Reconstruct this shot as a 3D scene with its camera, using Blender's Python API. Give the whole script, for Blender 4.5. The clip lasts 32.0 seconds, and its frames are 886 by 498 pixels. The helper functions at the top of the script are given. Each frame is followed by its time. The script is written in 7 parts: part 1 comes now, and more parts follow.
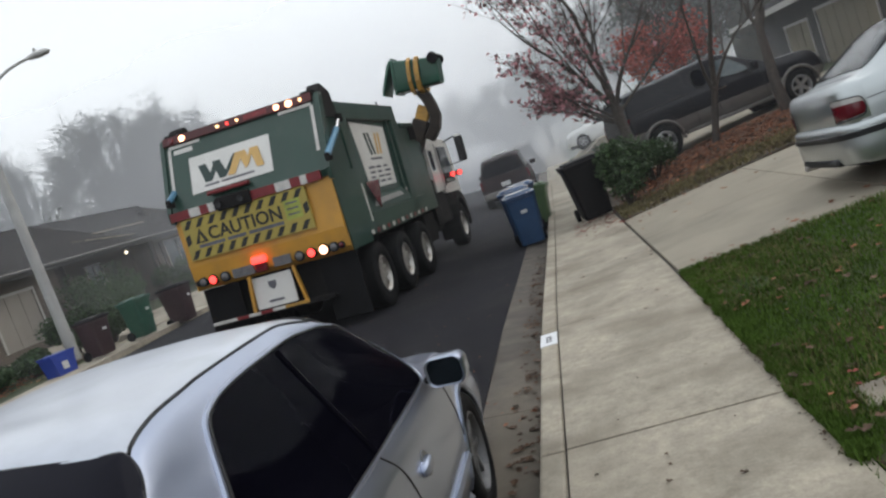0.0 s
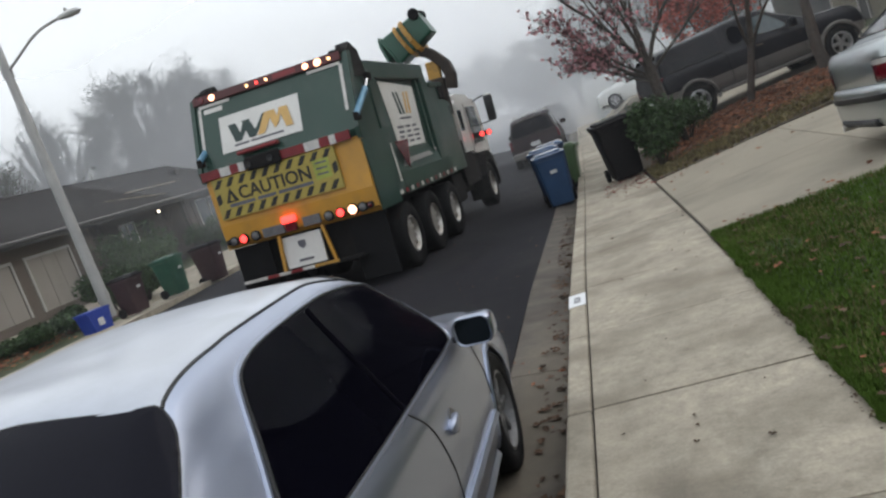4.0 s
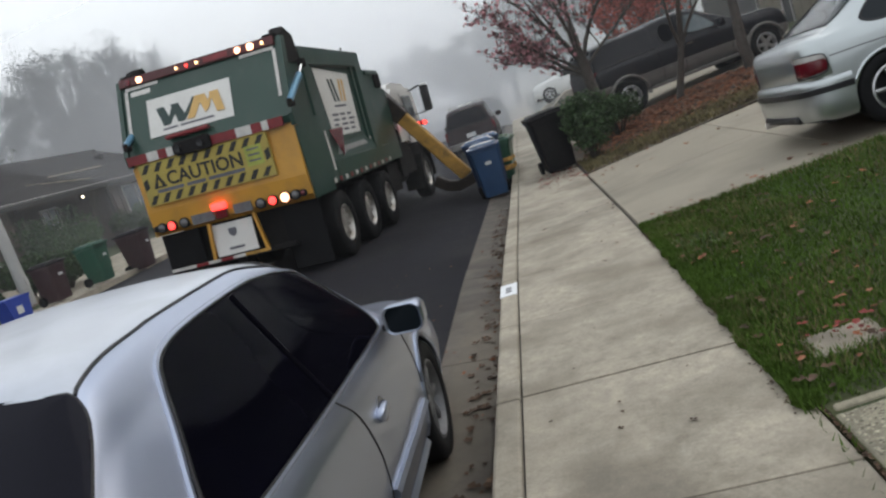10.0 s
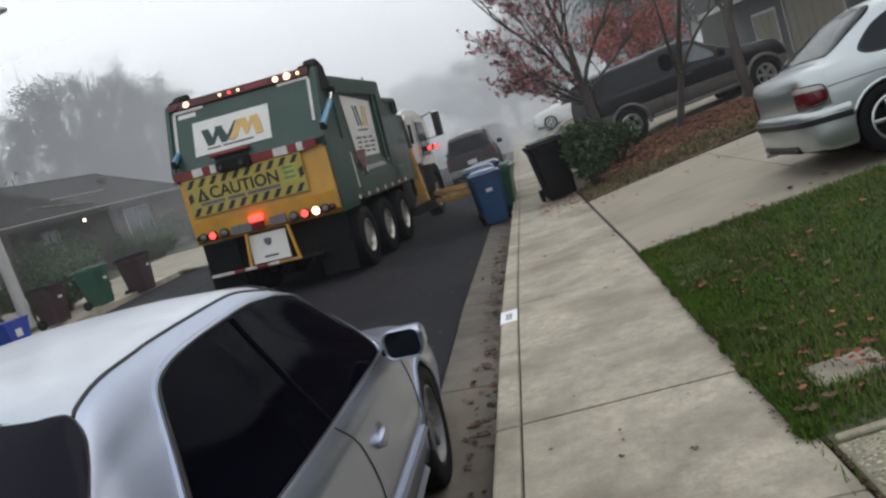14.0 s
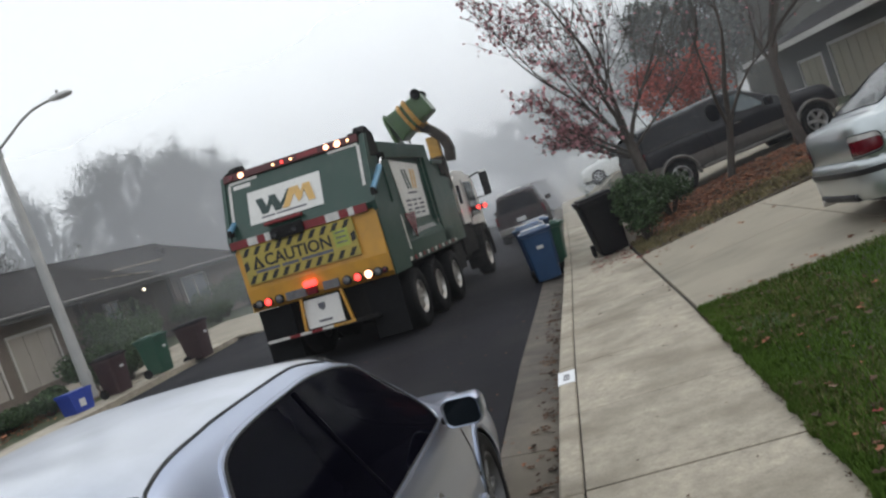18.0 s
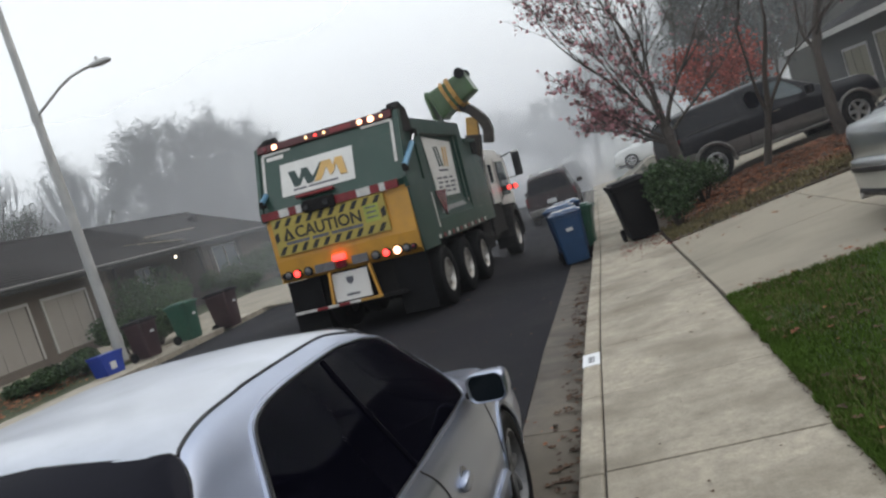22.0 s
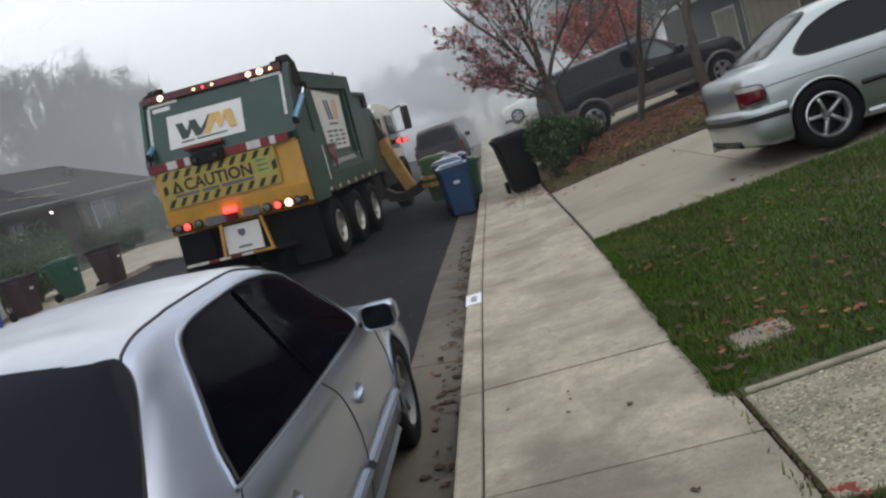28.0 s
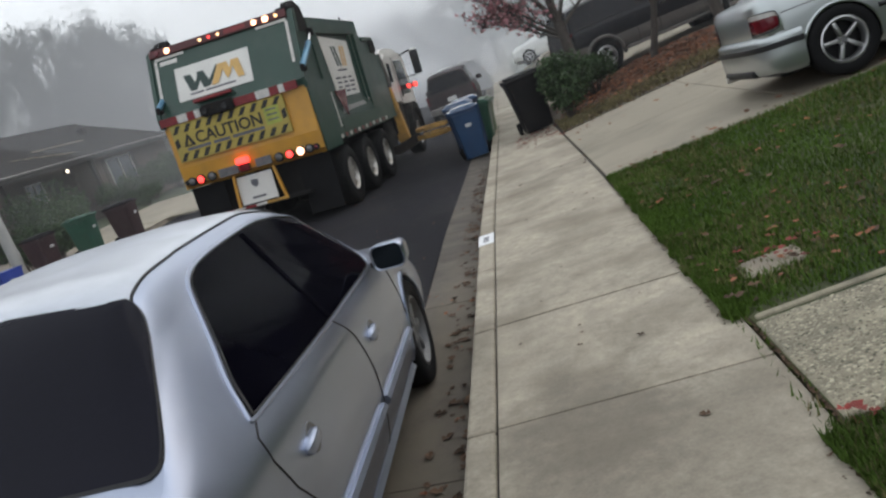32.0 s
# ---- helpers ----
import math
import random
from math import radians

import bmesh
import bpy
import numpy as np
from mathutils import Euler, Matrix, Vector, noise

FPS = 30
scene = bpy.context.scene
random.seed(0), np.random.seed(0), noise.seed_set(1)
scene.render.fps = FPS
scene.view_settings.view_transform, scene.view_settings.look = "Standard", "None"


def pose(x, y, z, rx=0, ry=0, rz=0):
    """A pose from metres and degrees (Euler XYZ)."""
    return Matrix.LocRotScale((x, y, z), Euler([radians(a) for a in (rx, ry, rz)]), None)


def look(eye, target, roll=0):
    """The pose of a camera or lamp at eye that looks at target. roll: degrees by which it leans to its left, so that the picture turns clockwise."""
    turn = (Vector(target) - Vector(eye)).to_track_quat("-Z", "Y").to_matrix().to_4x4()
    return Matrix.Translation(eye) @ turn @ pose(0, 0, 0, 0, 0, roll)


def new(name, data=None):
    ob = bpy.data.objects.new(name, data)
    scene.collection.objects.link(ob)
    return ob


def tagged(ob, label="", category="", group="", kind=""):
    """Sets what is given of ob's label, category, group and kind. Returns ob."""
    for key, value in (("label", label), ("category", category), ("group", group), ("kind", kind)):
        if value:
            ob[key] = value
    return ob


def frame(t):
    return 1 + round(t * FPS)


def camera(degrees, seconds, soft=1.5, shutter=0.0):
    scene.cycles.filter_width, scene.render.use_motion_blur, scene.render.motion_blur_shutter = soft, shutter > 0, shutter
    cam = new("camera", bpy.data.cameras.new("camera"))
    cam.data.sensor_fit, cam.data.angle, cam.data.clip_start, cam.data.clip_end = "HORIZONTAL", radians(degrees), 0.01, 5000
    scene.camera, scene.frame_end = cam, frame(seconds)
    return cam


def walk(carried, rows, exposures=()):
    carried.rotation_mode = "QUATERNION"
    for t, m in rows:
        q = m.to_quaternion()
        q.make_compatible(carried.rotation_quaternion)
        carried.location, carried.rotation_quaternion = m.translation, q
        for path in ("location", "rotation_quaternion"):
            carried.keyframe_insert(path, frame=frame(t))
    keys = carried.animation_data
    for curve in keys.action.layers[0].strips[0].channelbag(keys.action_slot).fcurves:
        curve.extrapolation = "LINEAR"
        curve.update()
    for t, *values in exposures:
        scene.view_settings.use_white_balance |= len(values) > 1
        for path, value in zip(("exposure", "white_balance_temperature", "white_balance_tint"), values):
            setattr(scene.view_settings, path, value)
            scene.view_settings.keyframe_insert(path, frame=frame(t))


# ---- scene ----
cam = camera(57.8, 32.0, soft=2.4)
PATH = [
    (0, (0.415, -0.073, 1.554), (0.084, 1.89, 1.356), -19.7),
    (0.5, (0.411, -0.07, 1.546), (0.069, 1.888, 1.318), -18.7),
    (1, (0.423, -0.073, 1.559), (0.012, 1.871, 1.331), -21.0),
    (1.5, (0.418, -0.073, 1.552), (0.006, 1.869, 1.304), -20.1),
    (2, (0.412, -0.066, 1.549), (0.001, 1.874, 1.284), -19.7),
    (2.5, (0.411, -0.069, 1.551), (-0.002, 1.869, 1.278), -19.8),
    (3, (0.412, -0.074, 1.552), (-0.003, 1.866, 1.302), -19.7),
    (3.5, (0.414, -0.072, 1.551), (-0.011, 1.865, 1.293), -19.6),
    (5.5, (0.415, -0.064, 1.547), (-0.013, 1.87, 1.275), -20.3),
    (6, (0.415, -0.063, 1.544), (-0.011, 1.87, 1.263), -20.3),
    (6.5, (0.422, -0.058, 1.532), (0.052, 1.876, 1.183), -19.6),
    (7, (0.421, -0.06, 1.536), (0.174, 1.901, 1.232), -17.6),
    (7.5, (0.419, -0.061, 1.536), (0.176, 1.9, 1.227), -17.9),
    (8, (0.42, -0.066, 1.539), (0.147, 1.89, 1.223), -18.2),
    (8.5, (0.42, -0.066, 1.538), (0.135, 1.888, 1.219), -18.2),
    (9, (0.423, -0.057, 1.532), (0.142, 1.893, 1.192), -18.4),
    (9.5, (0.425, -0.057, 1.531), (0.143, 1.893, 1.185), -18.5),
    (10, (0.424, -0.054, 1.53), (0.141, 1.896, 1.19), -18.5),
    (10.5, (0.428, -0.055, 1.527), (0.158, 1.897, 1.188), -18.9),
    (11, (0.426, -0.054, 1.529), (0.155, 1.898, 1.185), -19.0),
    (11.5, (0.429, -0.055, 1.534), (0.172, 1.909, 1.251), -18.4),
    (12, (0.423, -0.063, 1.533), (0.179, 1.908, 1.299), -17.4),
    (12.5, (0.423, -0.055, 1.527), (0.173, 1.912, 1.264), -17.9),
    (13, (0.423, -0.056, 1.525), (0.166, 1.908, 1.25), -18.1),
    (13.5, (0.421, -0.057, 1.527), (0.159, 1.906, 1.248), -17.9),
    (15.5, (0.422, -0.056, 1.525), (0.148, 1.907, 1.257), -18.1),
    (16, (0.422, -0.062, 1.531), (0.15, 1.903, 1.273), -17.8),
    (16.5, (0.419, -0.066, 1.546), (0.115, 1.899, 1.333), -19.3),
    (17, (0.417, -0.081, 1.573), (0.11, 1.891, 1.452), -19.1),
    (17.5, (0.415, -0.059, 1.575), (0.078, 1.911, 1.502), -19.0),
    (18, (0.418, -0.068, 1.569), (0.079, 1.9, 1.467), -20.0),
    (18.5, (0.422, -0.066, 1.565), (0.075, 1.899, 1.429), -19.9),
    (19, (0.419, -0.069, 1.567), (0.056, 1.893, 1.43), -19.5),
    (19.5, (0.415, -0.067, 1.563), (0.047, 1.894, 1.421), -19.3),
    (20, (0.416, -0.084, 1.559), (0.052, 1.879, 1.432), -19.2),
    (20.5, (0.414, -0.09, 1.557), (0.043, 1.871, 1.436), -18.7),
    (21, (0.408, -0.093, 1.56), (0.012, 1.864, 1.439), -18.1),
    (21.5, (0.41, -0.09, 1.56), (0.005, 1.864, 1.429), -18.0),
    (22, (0.41, -0.094, 1.564), (-0.011, 1.857, 1.435), -18.0),
    (22.5, (0.389, -0.108, 1.567), (-0.033, 1.842, 1.429), -18.0),
    (23, (0.352, -0.191, 1.571), (0.078, 1.783, 1.404), -17.0),
    (23.5, (0.488, -0.301, 1.535), (0.099, 1.642, 1.267), -18.1),
    (24, (0.431, -0.373, 1.574), (0.096, 1.596, 1.463), -18.8),
    (24.5, (0.431, -0.389, 1.579), (0.077, 1.576, 1.456), -19.3),
    (25, (0.425, -0.401, 1.583), (0.011, 1.553, 1.47), -18.9),
    (25.5, (0.442, -0.398, 1.543), (0.115, 1.558, 1.29), -17.4),
    (27.5, (0.498, -0.533, 1.554), (0.239, 1.423, 1.227), -19.29),
    (28, (0.471, -0.539, 1.557), (0.274, 1.426, 1.238), -17.79),
    (28.5, (0.490, -0.545, 1.513), (0.272, 1.401, 1.104), -19.68),
    (29, (0.488, -0.525, 1.527), (0.255, 1.422, 1.131), -19.16),
    (29.5, (0.487, -0.540, 1.534), (0.249, 1.409, 1.153), -18.89),
    (30, (0.481, -0.555, 1.517), (0.241, 1.394, 1.136), -19.58),
    (30.5, (0.484, -0.549, 1.531), (0.243, 1.400, 1.154), -18.72),
    (31, (0.484, -0.554, 1.519), (0.235, 1.393, 1.136), -18.97),
    (31.5, (0.483, -0.554, 1.515), (0.217, 1.383, 1.096), -19.71),
    (32, (0.496, -0.553, 1.506), (0.220, 1.380, 1.077), -20.13),
]
walk(cam, [(t, look(eye, target, roll)) for t, eye, target, roll in PATH])

# ---- world and light ----
world = bpy.data.worlds.new("overcast")
scene.world = world
world.use_nodes = True
wn, wl = world.node_tree.nodes, world.node_tree.links
wn.clear()
sky = wn.new("ShaderNodeTexSky")
sky.sky_type, sky.sun_disc = "NISHITA", False
sky.sun_elevation, sky.sun_rotation = radians(28), radians(60)
sky.air_density, sky.dust_density = 2.0, 8.0
sky_bg, cloud_bg = wn.new("ShaderNodeBackground"), wn.new("ShaderNodeBackground")
sky_bg.inputs["Strength"].default_value = 0.012
cloud_bg.inputs["Color"].default_value = (0.935, 0.985, 1.035, 1)
cloud_bg.inputs["Strength"].default_value = 1.03
both, wout = wn.new("ShaderNodeAddShader"), wn.new("ShaderNodeOutputWorld")
wl.new(sky.outputs[0], sky_bg.inputs["Color"])
wl.new(sky_bg.outputs[0], both.inputs[0])
wl.new(cloud_bg.outputs[0], both.inputs[1])
wl.new(both.outputs[0], wout.inputs["Surface"])
sun = new("sun", bpy.data.lights.new("sun", "SUN"))
sun.data.energy, sun.data.angle, sun.data.color = 0.35, radians(60), (1.0, 0.98, 0.95)
sun.matrix_world = look((0, 0, 20), (-6.0, -4.0, 12.0))
scene.view_settings.exposure = 0.0


# ---- materials ----
def material(name, color, rough=0.6, metal=0.0, vary=0.15, scale=6.0, fine=60.0, bump=0.0, stain=None, stain_scale=0.7,
             stain_amount=0.0, coat=0.0, rand=0.0, island=0.0, spec=0.5, sheen=0.0, coat_ior=1.5, speck=0.0, coat_rough=0.05, blots=()):
    """A surface with variation at two scales, stains and fine relief."""
    m = bpy.data.materials.new(name)
    m.use_nodes = True
    n, l = m.node_tree.nodes, m.node_tree.links
    b = n["Principled BSDF"]
    b.inputs["Roughness"].default_value, b.inputs["Metallic"].default_value = rough, metal
    b.inputs["Coat Weight"].default_value = coat
    b.inputs["Coat Roughness"].default_value, b.inputs["Coat IOR"].default_value = coat_rough, coat_ior
    b.inputs["Specular IOR Level"].default_value = spec
    b.inputs["Sheen Weight"].default_value = sheen
    co = n.new("ShaderNodeTexCoord")
    big, small = n.new("ShaderNodeTexNoise"), n.new("ShaderNodeTexNoise")
    big.inputs["Scale"].default_value, big.inputs["Detail"].default_value = scale, 5
    small.inputs["Scale"].default_value, small.inputs["Detail"].default_value = fine, 3
    space = co.outputs["Object"]
    l.new(space, big.inputs["Vector"])
    l.new(space, small.inputs["Vector"])
    add = n.new("ShaderNodeMath")
    add.operation = "MULTIPLY_ADD"
    add.inputs[1].default_value = 0.45
    l.new(small.outputs["Fac"], add.inputs[0])
    l.new(big.outputs["Fac"], add.inputs[2])
    ramp = n.new("ShaderNodeMapRange")
    ramp.inputs["From Min"].default_value, ramp.inputs["From Max"].default_value = 0.45, 1.0
    ramp.inputs["To Min"].default_value, ramp.inputs["To Max"].default_value = 1 - vary, 1 + vary
    l.new(add.outputs[0], ramp.inputs["Value"])
    value = ramp.outputs[0]
    for amount, node, out in ((rand, "ShaderNodeObjectInfo", "Random"), (island, "ShaderNodeNewGeometry", "Random Per Island")):
        if amount:
            src, mr, mul = n.new(node), n.new("ShaderNodeMapRange"), n.new("ShaderNodeMath")
            mr.inputs["To Min"].default_value, mr.inputs["To Max"].default_value = 1 - amount, 1 + amount
            mul.operation = "MULTIPLY"
            l.new(src.outputs[out], mr.inputs["Value"])
            l.new(mr.outputs[0], mul.inputs[0])
            l.new(value, mul.inputs[1])
            value = mul.outputs[0]
    if speck:   # blotches and pits of a few centimetres
        pit, pr, mul = n.new("ShaderNodeTexNoise"), n.new("ShaderNodeMapRange"), n.new("ShaderNodeMath")
        pit.inputs["Scale"].default_value, pit.inputs["Detail"].default_value, pit.inputs["Roughness"].default_value = 16, 8, 0.8
        pr.inputs["From Min"].default_value, pr.inputs["From Max"].default_value = 0.33, 0.67
        pr.inputs["To Min"].default_value, pr.inputs["To Max"].default_value = 1 - 1.5 * speck, 1 + speck
        mul.operation = "MULTIPLY"
        l.new(space, pit.inputs["Vector"])
        l.new(pit.outputs["Fac"], pr.inputs["Value"])
        l.new(pr.outputs[0], mul.inputs[0])
        l.new(value, mul.inputs[1])
        value = mul.outputs[0]
    tone = n.new("ShaderNodeVectorMath")
    tone.operation = "SCALE"
    tone.inputs[0].default_value = color
    l.new(value, tone.inputs["Scale"])
    result = tone.outputs[0]
    if stain:
        sn, sr, mix = n.new("ShaderNodeTexNoise"), n.new("ShaderNodeMapRange"), n.new("ShaderNodeMix")
        sn.inputs["Scale"].default_value, sn.inputs["Detail"].default_value = stain_scale, 6
        sn.inputs["Roughness"].default_value = 0.62
        l.new(space, sn.inputs["Vector"])
        sr.inputs["From Min"].default_value, sr.inputs["From Max"].default_value = 0.47, 0.68
        sr.inputs["To Max"].default_value = stain_amount
        l.new(sn.outputs["Fac"], sr.inputs["Value"])
        mix.data_type = "RGBA"
        l.new(sr.outputs[0], mix.inputs["Factor"])
        l.new(result, mix.inputs["A"])
        mix.inputs["B"].default_value = (*stain, 1)
        result = mix.outputs["Result"]
    for cx, cy, rx, ry, amount in blots:   # ragged patches: old stains, in the gutter also the car's painted shade
        mp, dist, rag, add2, fall, mix = (n.new("ShaderNode" + k) for k in ("Mapping", "VectorMath", "TexNoise", "Math", "MapRange", "Mix"))
        mp.inputs["Location"].default_value = (-cx / rx, -cy / ry, 0)
        mp.inputs["Scale"].default_value = (1 / rx, 1 / ry, 0)
        dist.operation, add2.operation, mix.data_type = "LENGTH", "MULTIPLY_ADD", "RGBA"
        rag.inputs["Scale"].default_value, rag.inputs["Detail"].default_value, rag.inputs["Roughness"].default_value = 4.5, 7, 0.7
        add2.inputs[1].default_value = 1.3
        fall.inputs["From Min"].default_value, fall.inputs["From Max"].default_value = 1.1, 1.75
        fall.inputs["To Min"].default_value, fall.inputs["To Max"].default_value = amount, 0.0
        l.new(space, mp.inputs["Vector"])
        l.new(mp.outputs[0], dist.inputs[0])
        l.new(space, rag.inputs["Vector"])
        l.new(rag.outputs["Fac"], add2.inputs[0])
        l.new(dist.outputs["Value"], add2.inputs[2])
        l.new(add2.outputs[0], fall.inputs["Value"])
        l.new(fall.outputs[0], mix.inputs["Factor"])
        l.new(result, mix.inputs["A"])
        mix.inputs["B"].default_value = (0.13, 0.11, 0.083, 1)
        result = mix.outputs["Result"]
    l.new(result, b.inputs["Base Color"])
    rr = n.new("ShaderNodeMapRange")
    rr.inputs["To Min"].default_value, rr.inputs["To Max"].default_value = max(0.02, rough * 0.8), min(1, rough * 1.2)
    l.new(big.outputs["Fac"], rr.inputs["Value"])
    l.new(rr.outputs[0], b.inputs["Roughness"])
    if bump:
        bn = n.new("ShaderNodeBump")
        bn.inputs["Strength"].default_value, bn.inputs["Distance"].default_value = 0.6, bump
        l.new(add.outputs[0], bn.inputs["Height"])
        l.new(bn.outputs[0], b.inputs["Normal"])
    return m


def glow(name, color, strength):
    m = bpy.data.materials.new(name)
    m.use_nodes = True
    b = m.node_tree.nodes["Principled BSDF"]
    b.inputs["Base Color"].default_value = (*color, 1)
    b.inputs["Emission Color"].default_value = (*color, 1)
    b.inputs["Emission Strength"].default_value = strength
    return m


M = {}
M["asphalt"] = material("asphalt", (0.018, 0.018, 0.022), 0.95, spec=0.12, vary=0.25, scale=1.2, fine=220, bump=0.004, stain=(0.032, 0.031, 0.032), stain_amount=0.5)
M["concrete"] = material("pale concrete", (0.372, 0.330, 0.262), 0.9, vary=0.22, scale=5.0, fine=70, bump=0.002, stain=(0.13, 0.108, 0.080), stain_scale=1.0, stain_amount=0.70, speck=0.2, blots=((0.42, 2.35, 0.42, 0.62, 0.55), (0.25, 1.1, 0.35, 0.5, 0.45), (0.75, 3.2, 0.35, 0.3, 0.35), (0.6, 5.2, 0.4, 0.3, 0.22), (0.5, 1.9, 0.75, 0.9, 0.28)), rand=0.07)
# Its blots mix damp dirt with painted shade beside the parked car.
M["gutter"] = material("gutter concrete", (0.112, 0.096, 0.080), 0.9, vary=0.4, speck=0.2, scale=3, fine=120, bump=0.002, stain=(0.045, 0.038, 0.032), stain_scale=2.0, stain_amount=0.75, rand=0.08, blots=((-0.45, 1.6, 0.42, 1.9, 0.95), (-0.36, 4.6, 0.24, 1.9, 0.6)))
M["drive"] = material("driveway concrete", (0.31, 0.272, 0.212), 0.9, vary=0.12, scale=1.5, fine=120, bump=0.0015, stain=(0.13, 0.12, 0.10), stain_scale=0.6, stain_amount=0.5, rand=0.05)
M["aggregate"] = material("exposed aggregate", (0.25, 0.225, 0.165), 0.9, vary=0.5, scale=9, fine=90, bump=0.004, stain=(0.13, 0.12, 0.09), stain_scale=3, stain_amount=0.6)
M["pebble"] = material("exposed pebbles", (0.27, 0.245, 0.18), 0.8, vary=0.2, scale=6, island=0.75)
M["joint"] = material("joint dirt", (0.035, 0.029, 0.023), 1.0, vary=0.4, scale=8)
M["soil"] = material("damp soil", (0.055, 0.042, 0.028), 1.0, vary=0.4, scale=5, fine=60, bump=0.01)
M["turf"] = material("turf", (0.03, 0.045, 0.014), 1.0, vary=0.5, scale=1.5, fine=40, bump=0.02, stain=(0.09, 0.075, 0.03), stain_scale=1.3, stain_amount=0.6)
M["blade"] = material("grass blades", (0.066, 0.114, 0.019), 0.9, spec=0.15, vary=0.38, scale=0.9, fine=5, island=0.28)
M["straw"] = material("dry blades", (0.14, 0.115, 0.05), 0.8, vary=0.4, scale=2, island=0.4)
# Pinker and paler than the leaf itself: fog haze mixed into the colour.
M["leaf_red"] = material("red leaves", (0.34, 0.15, 0.165), 0.7, vary=0.4, scale=5, island=0.5)
M["leaf_fallen"] = material("fallen red leaves", (0.19, 0.035, 0.028), 0.8, vary=0.4, scale=5, island=0.5)
M["leaf_maple"] = material("bright red leaves", (0.34, 0.072, 0.05), 0.7, vary=0.4, scale=3, island=0.5)
M["leaf_orange"] = material("fallen orange leaves", (0.22, 0.085, 0.042), 0.8, vary=0.4, scale=5, island=0.6)
M["leaf_brown"] = material("fallen brown leaves", (0.085, 0.05, 0.03), 0.9, vary=0.4, scale=5, island=0.6)
M["leaf_green"] = material("shrub leaves", (0.035, 0.068, 0.022), 0.6, vary=0.4, scale=4, island=0.5)
# Lightened so that the far trees carry haze in their leaf colour.
M["leaf_grey"] = material("evergreen leaves paled for haze", (0.10, 0.112, 0.098), 0.8, vary=0.3, scale=1, island=0.4)
M["bark"] = material("grey bark", (0.07, 0.058, 0.05), 0.95, vary=0.35, scale=14, fine=70, bump=0.006)
M["silver"] = material("silver car paint", (0.36, 0.405, 0.52), 0.36, 1.0, vary=0.06, scale=2, fine=900, coat=0.8, coat_ior=1.55, coat_rough=0.10, stain=(0.32, 0.355, 0.46), stain_scale=2.5, stain_amount=0.3)
# Paler silver for the roof: sky light and dew put into the colour.
M["silver_lit"] = material("silver paint paled by sky light and dew", (0.54, 0.57, 0.64), 0.45, 0.6, vary=0.10, scale=3, fine=400, coat=0.8, coat_ior=1.5, coat_rough=0.2, stain=(0.40, 0.43, 0.47), stain_scale=4, stain_amount=0.35)
# Dirty hub grey, darkened further for the shade the wheels sit in.
M["hub_dull"] = material("dull wheel cover with dirt and shade", (0.16, 0.16, 0.165), 0.5, 0.5, vary=0.3, scale=14)
M["silver_warm"] = material("pale silver paint", (0.48, 0.515, 0.525), 0.36, 0.9, vary=0.05, scale=2, fine=900, coat=0.8)
M["tint"] = material("dark tinted glass", (0.003, 0.003, 0.006), 0.05, vary=0.1, scale=2, spec=0.012)
# Lighter copy of tint; the sky's reflection is partly in its base colour.
M["tint_sky"] = material("tinted screen with sky sheen", (0.008, 0.008, 0.014), 0.06, vary=0.15, scale=2, spec=0.10)
M["glass_dark"] = material("car glass", (0.012, 0.016, 0.020), 0.05, vary=0.1, scale=2, spec=0.22)
M["glass_sky"] = material("car window coloured with sky", (0.10, 0.125, 0.135), 0.06, vary=0.2, scale=3, spec=0.6)
M["trim"] = material("black rubber trim", (0.012, 0.012, 0.014), 0.55, vary=0.2, scale=10)
M["tyre"] = material("tyre rubber", (0.011, 0.011, 0.012), 0.85, spec=0.2, vary=0.3, scale=12, fine=120, bump=0.002)
M["alloy"] = material("alloy wheel", (0.55, 0.55, 0.56), 0.32, 0.9, vary=0.12, scale=8)
M["steel"] = material("worn steel rim", (0.52, 0.50, 0.47), 0.45, 0.7, vary=0.3, scale=10, stain=(0.2, 0.15, 0.1), stain_scale=6, stain_amount=0.6)
M["chrome"] = material("chrome", (0.8, 0.8, 0.8), 0.1, 1.0, vary=0.05)
M["tail_red"] = material("red lamp lens", (0.115, 0.006, 0.013), 0.2, coat=0.25, vary=0.15, scale=25)
M["dark_red"] = material("dirty dark red housing", (0.075, 0.010, 0.012), 0.5, vary=0.3, scale=6)
M["lens_grey"] = material("clear lamp lens", (0.4, 0.38, 0.36), 0.15, coat=0.8, vary=0.2, scale=20)
M["plate"] = material("white plate", (0.6, 0.6, 0.6), 0.5, vary=0.1)
M["mark"] = material("faded dark lettering", (0.13, 0.13, 0.15), 0.7, vary=0.3)
M["truck_green"] = material("green truck paint", (0.013, 0.050, 0.035), 0.42, vary=0.18, scale=1.3, fine=30, coat=0.3, stain=(0.05, 0.075, 0.06), stain_scale=1.8, stain_amount=0.45)
M["truck_yellow"] = material("yellow truck paint", (0.60, 0.30, 0.035), 0.5, vary=0.10, scale=1.6, fine=40, coat=0.2, stain=(0.30, 0.17, 0.05), stain_scale=2.2, stain_amount=0.5)
M["truck_white"] = material("white cab paint", (0.72, 0.71, 0.68), 0.45, vary=0.10, scale=2, coat=0.3, stain=(0.4, 0.38, 0.34), stain_amount=0.3)
M["sign_white"] = material("white sign panel", (0.74, 0.73, 0.70), 0.5, vary=0.06, scale=3, stain=(0.5, 0.48, 0.44), stain_amount=0.35)
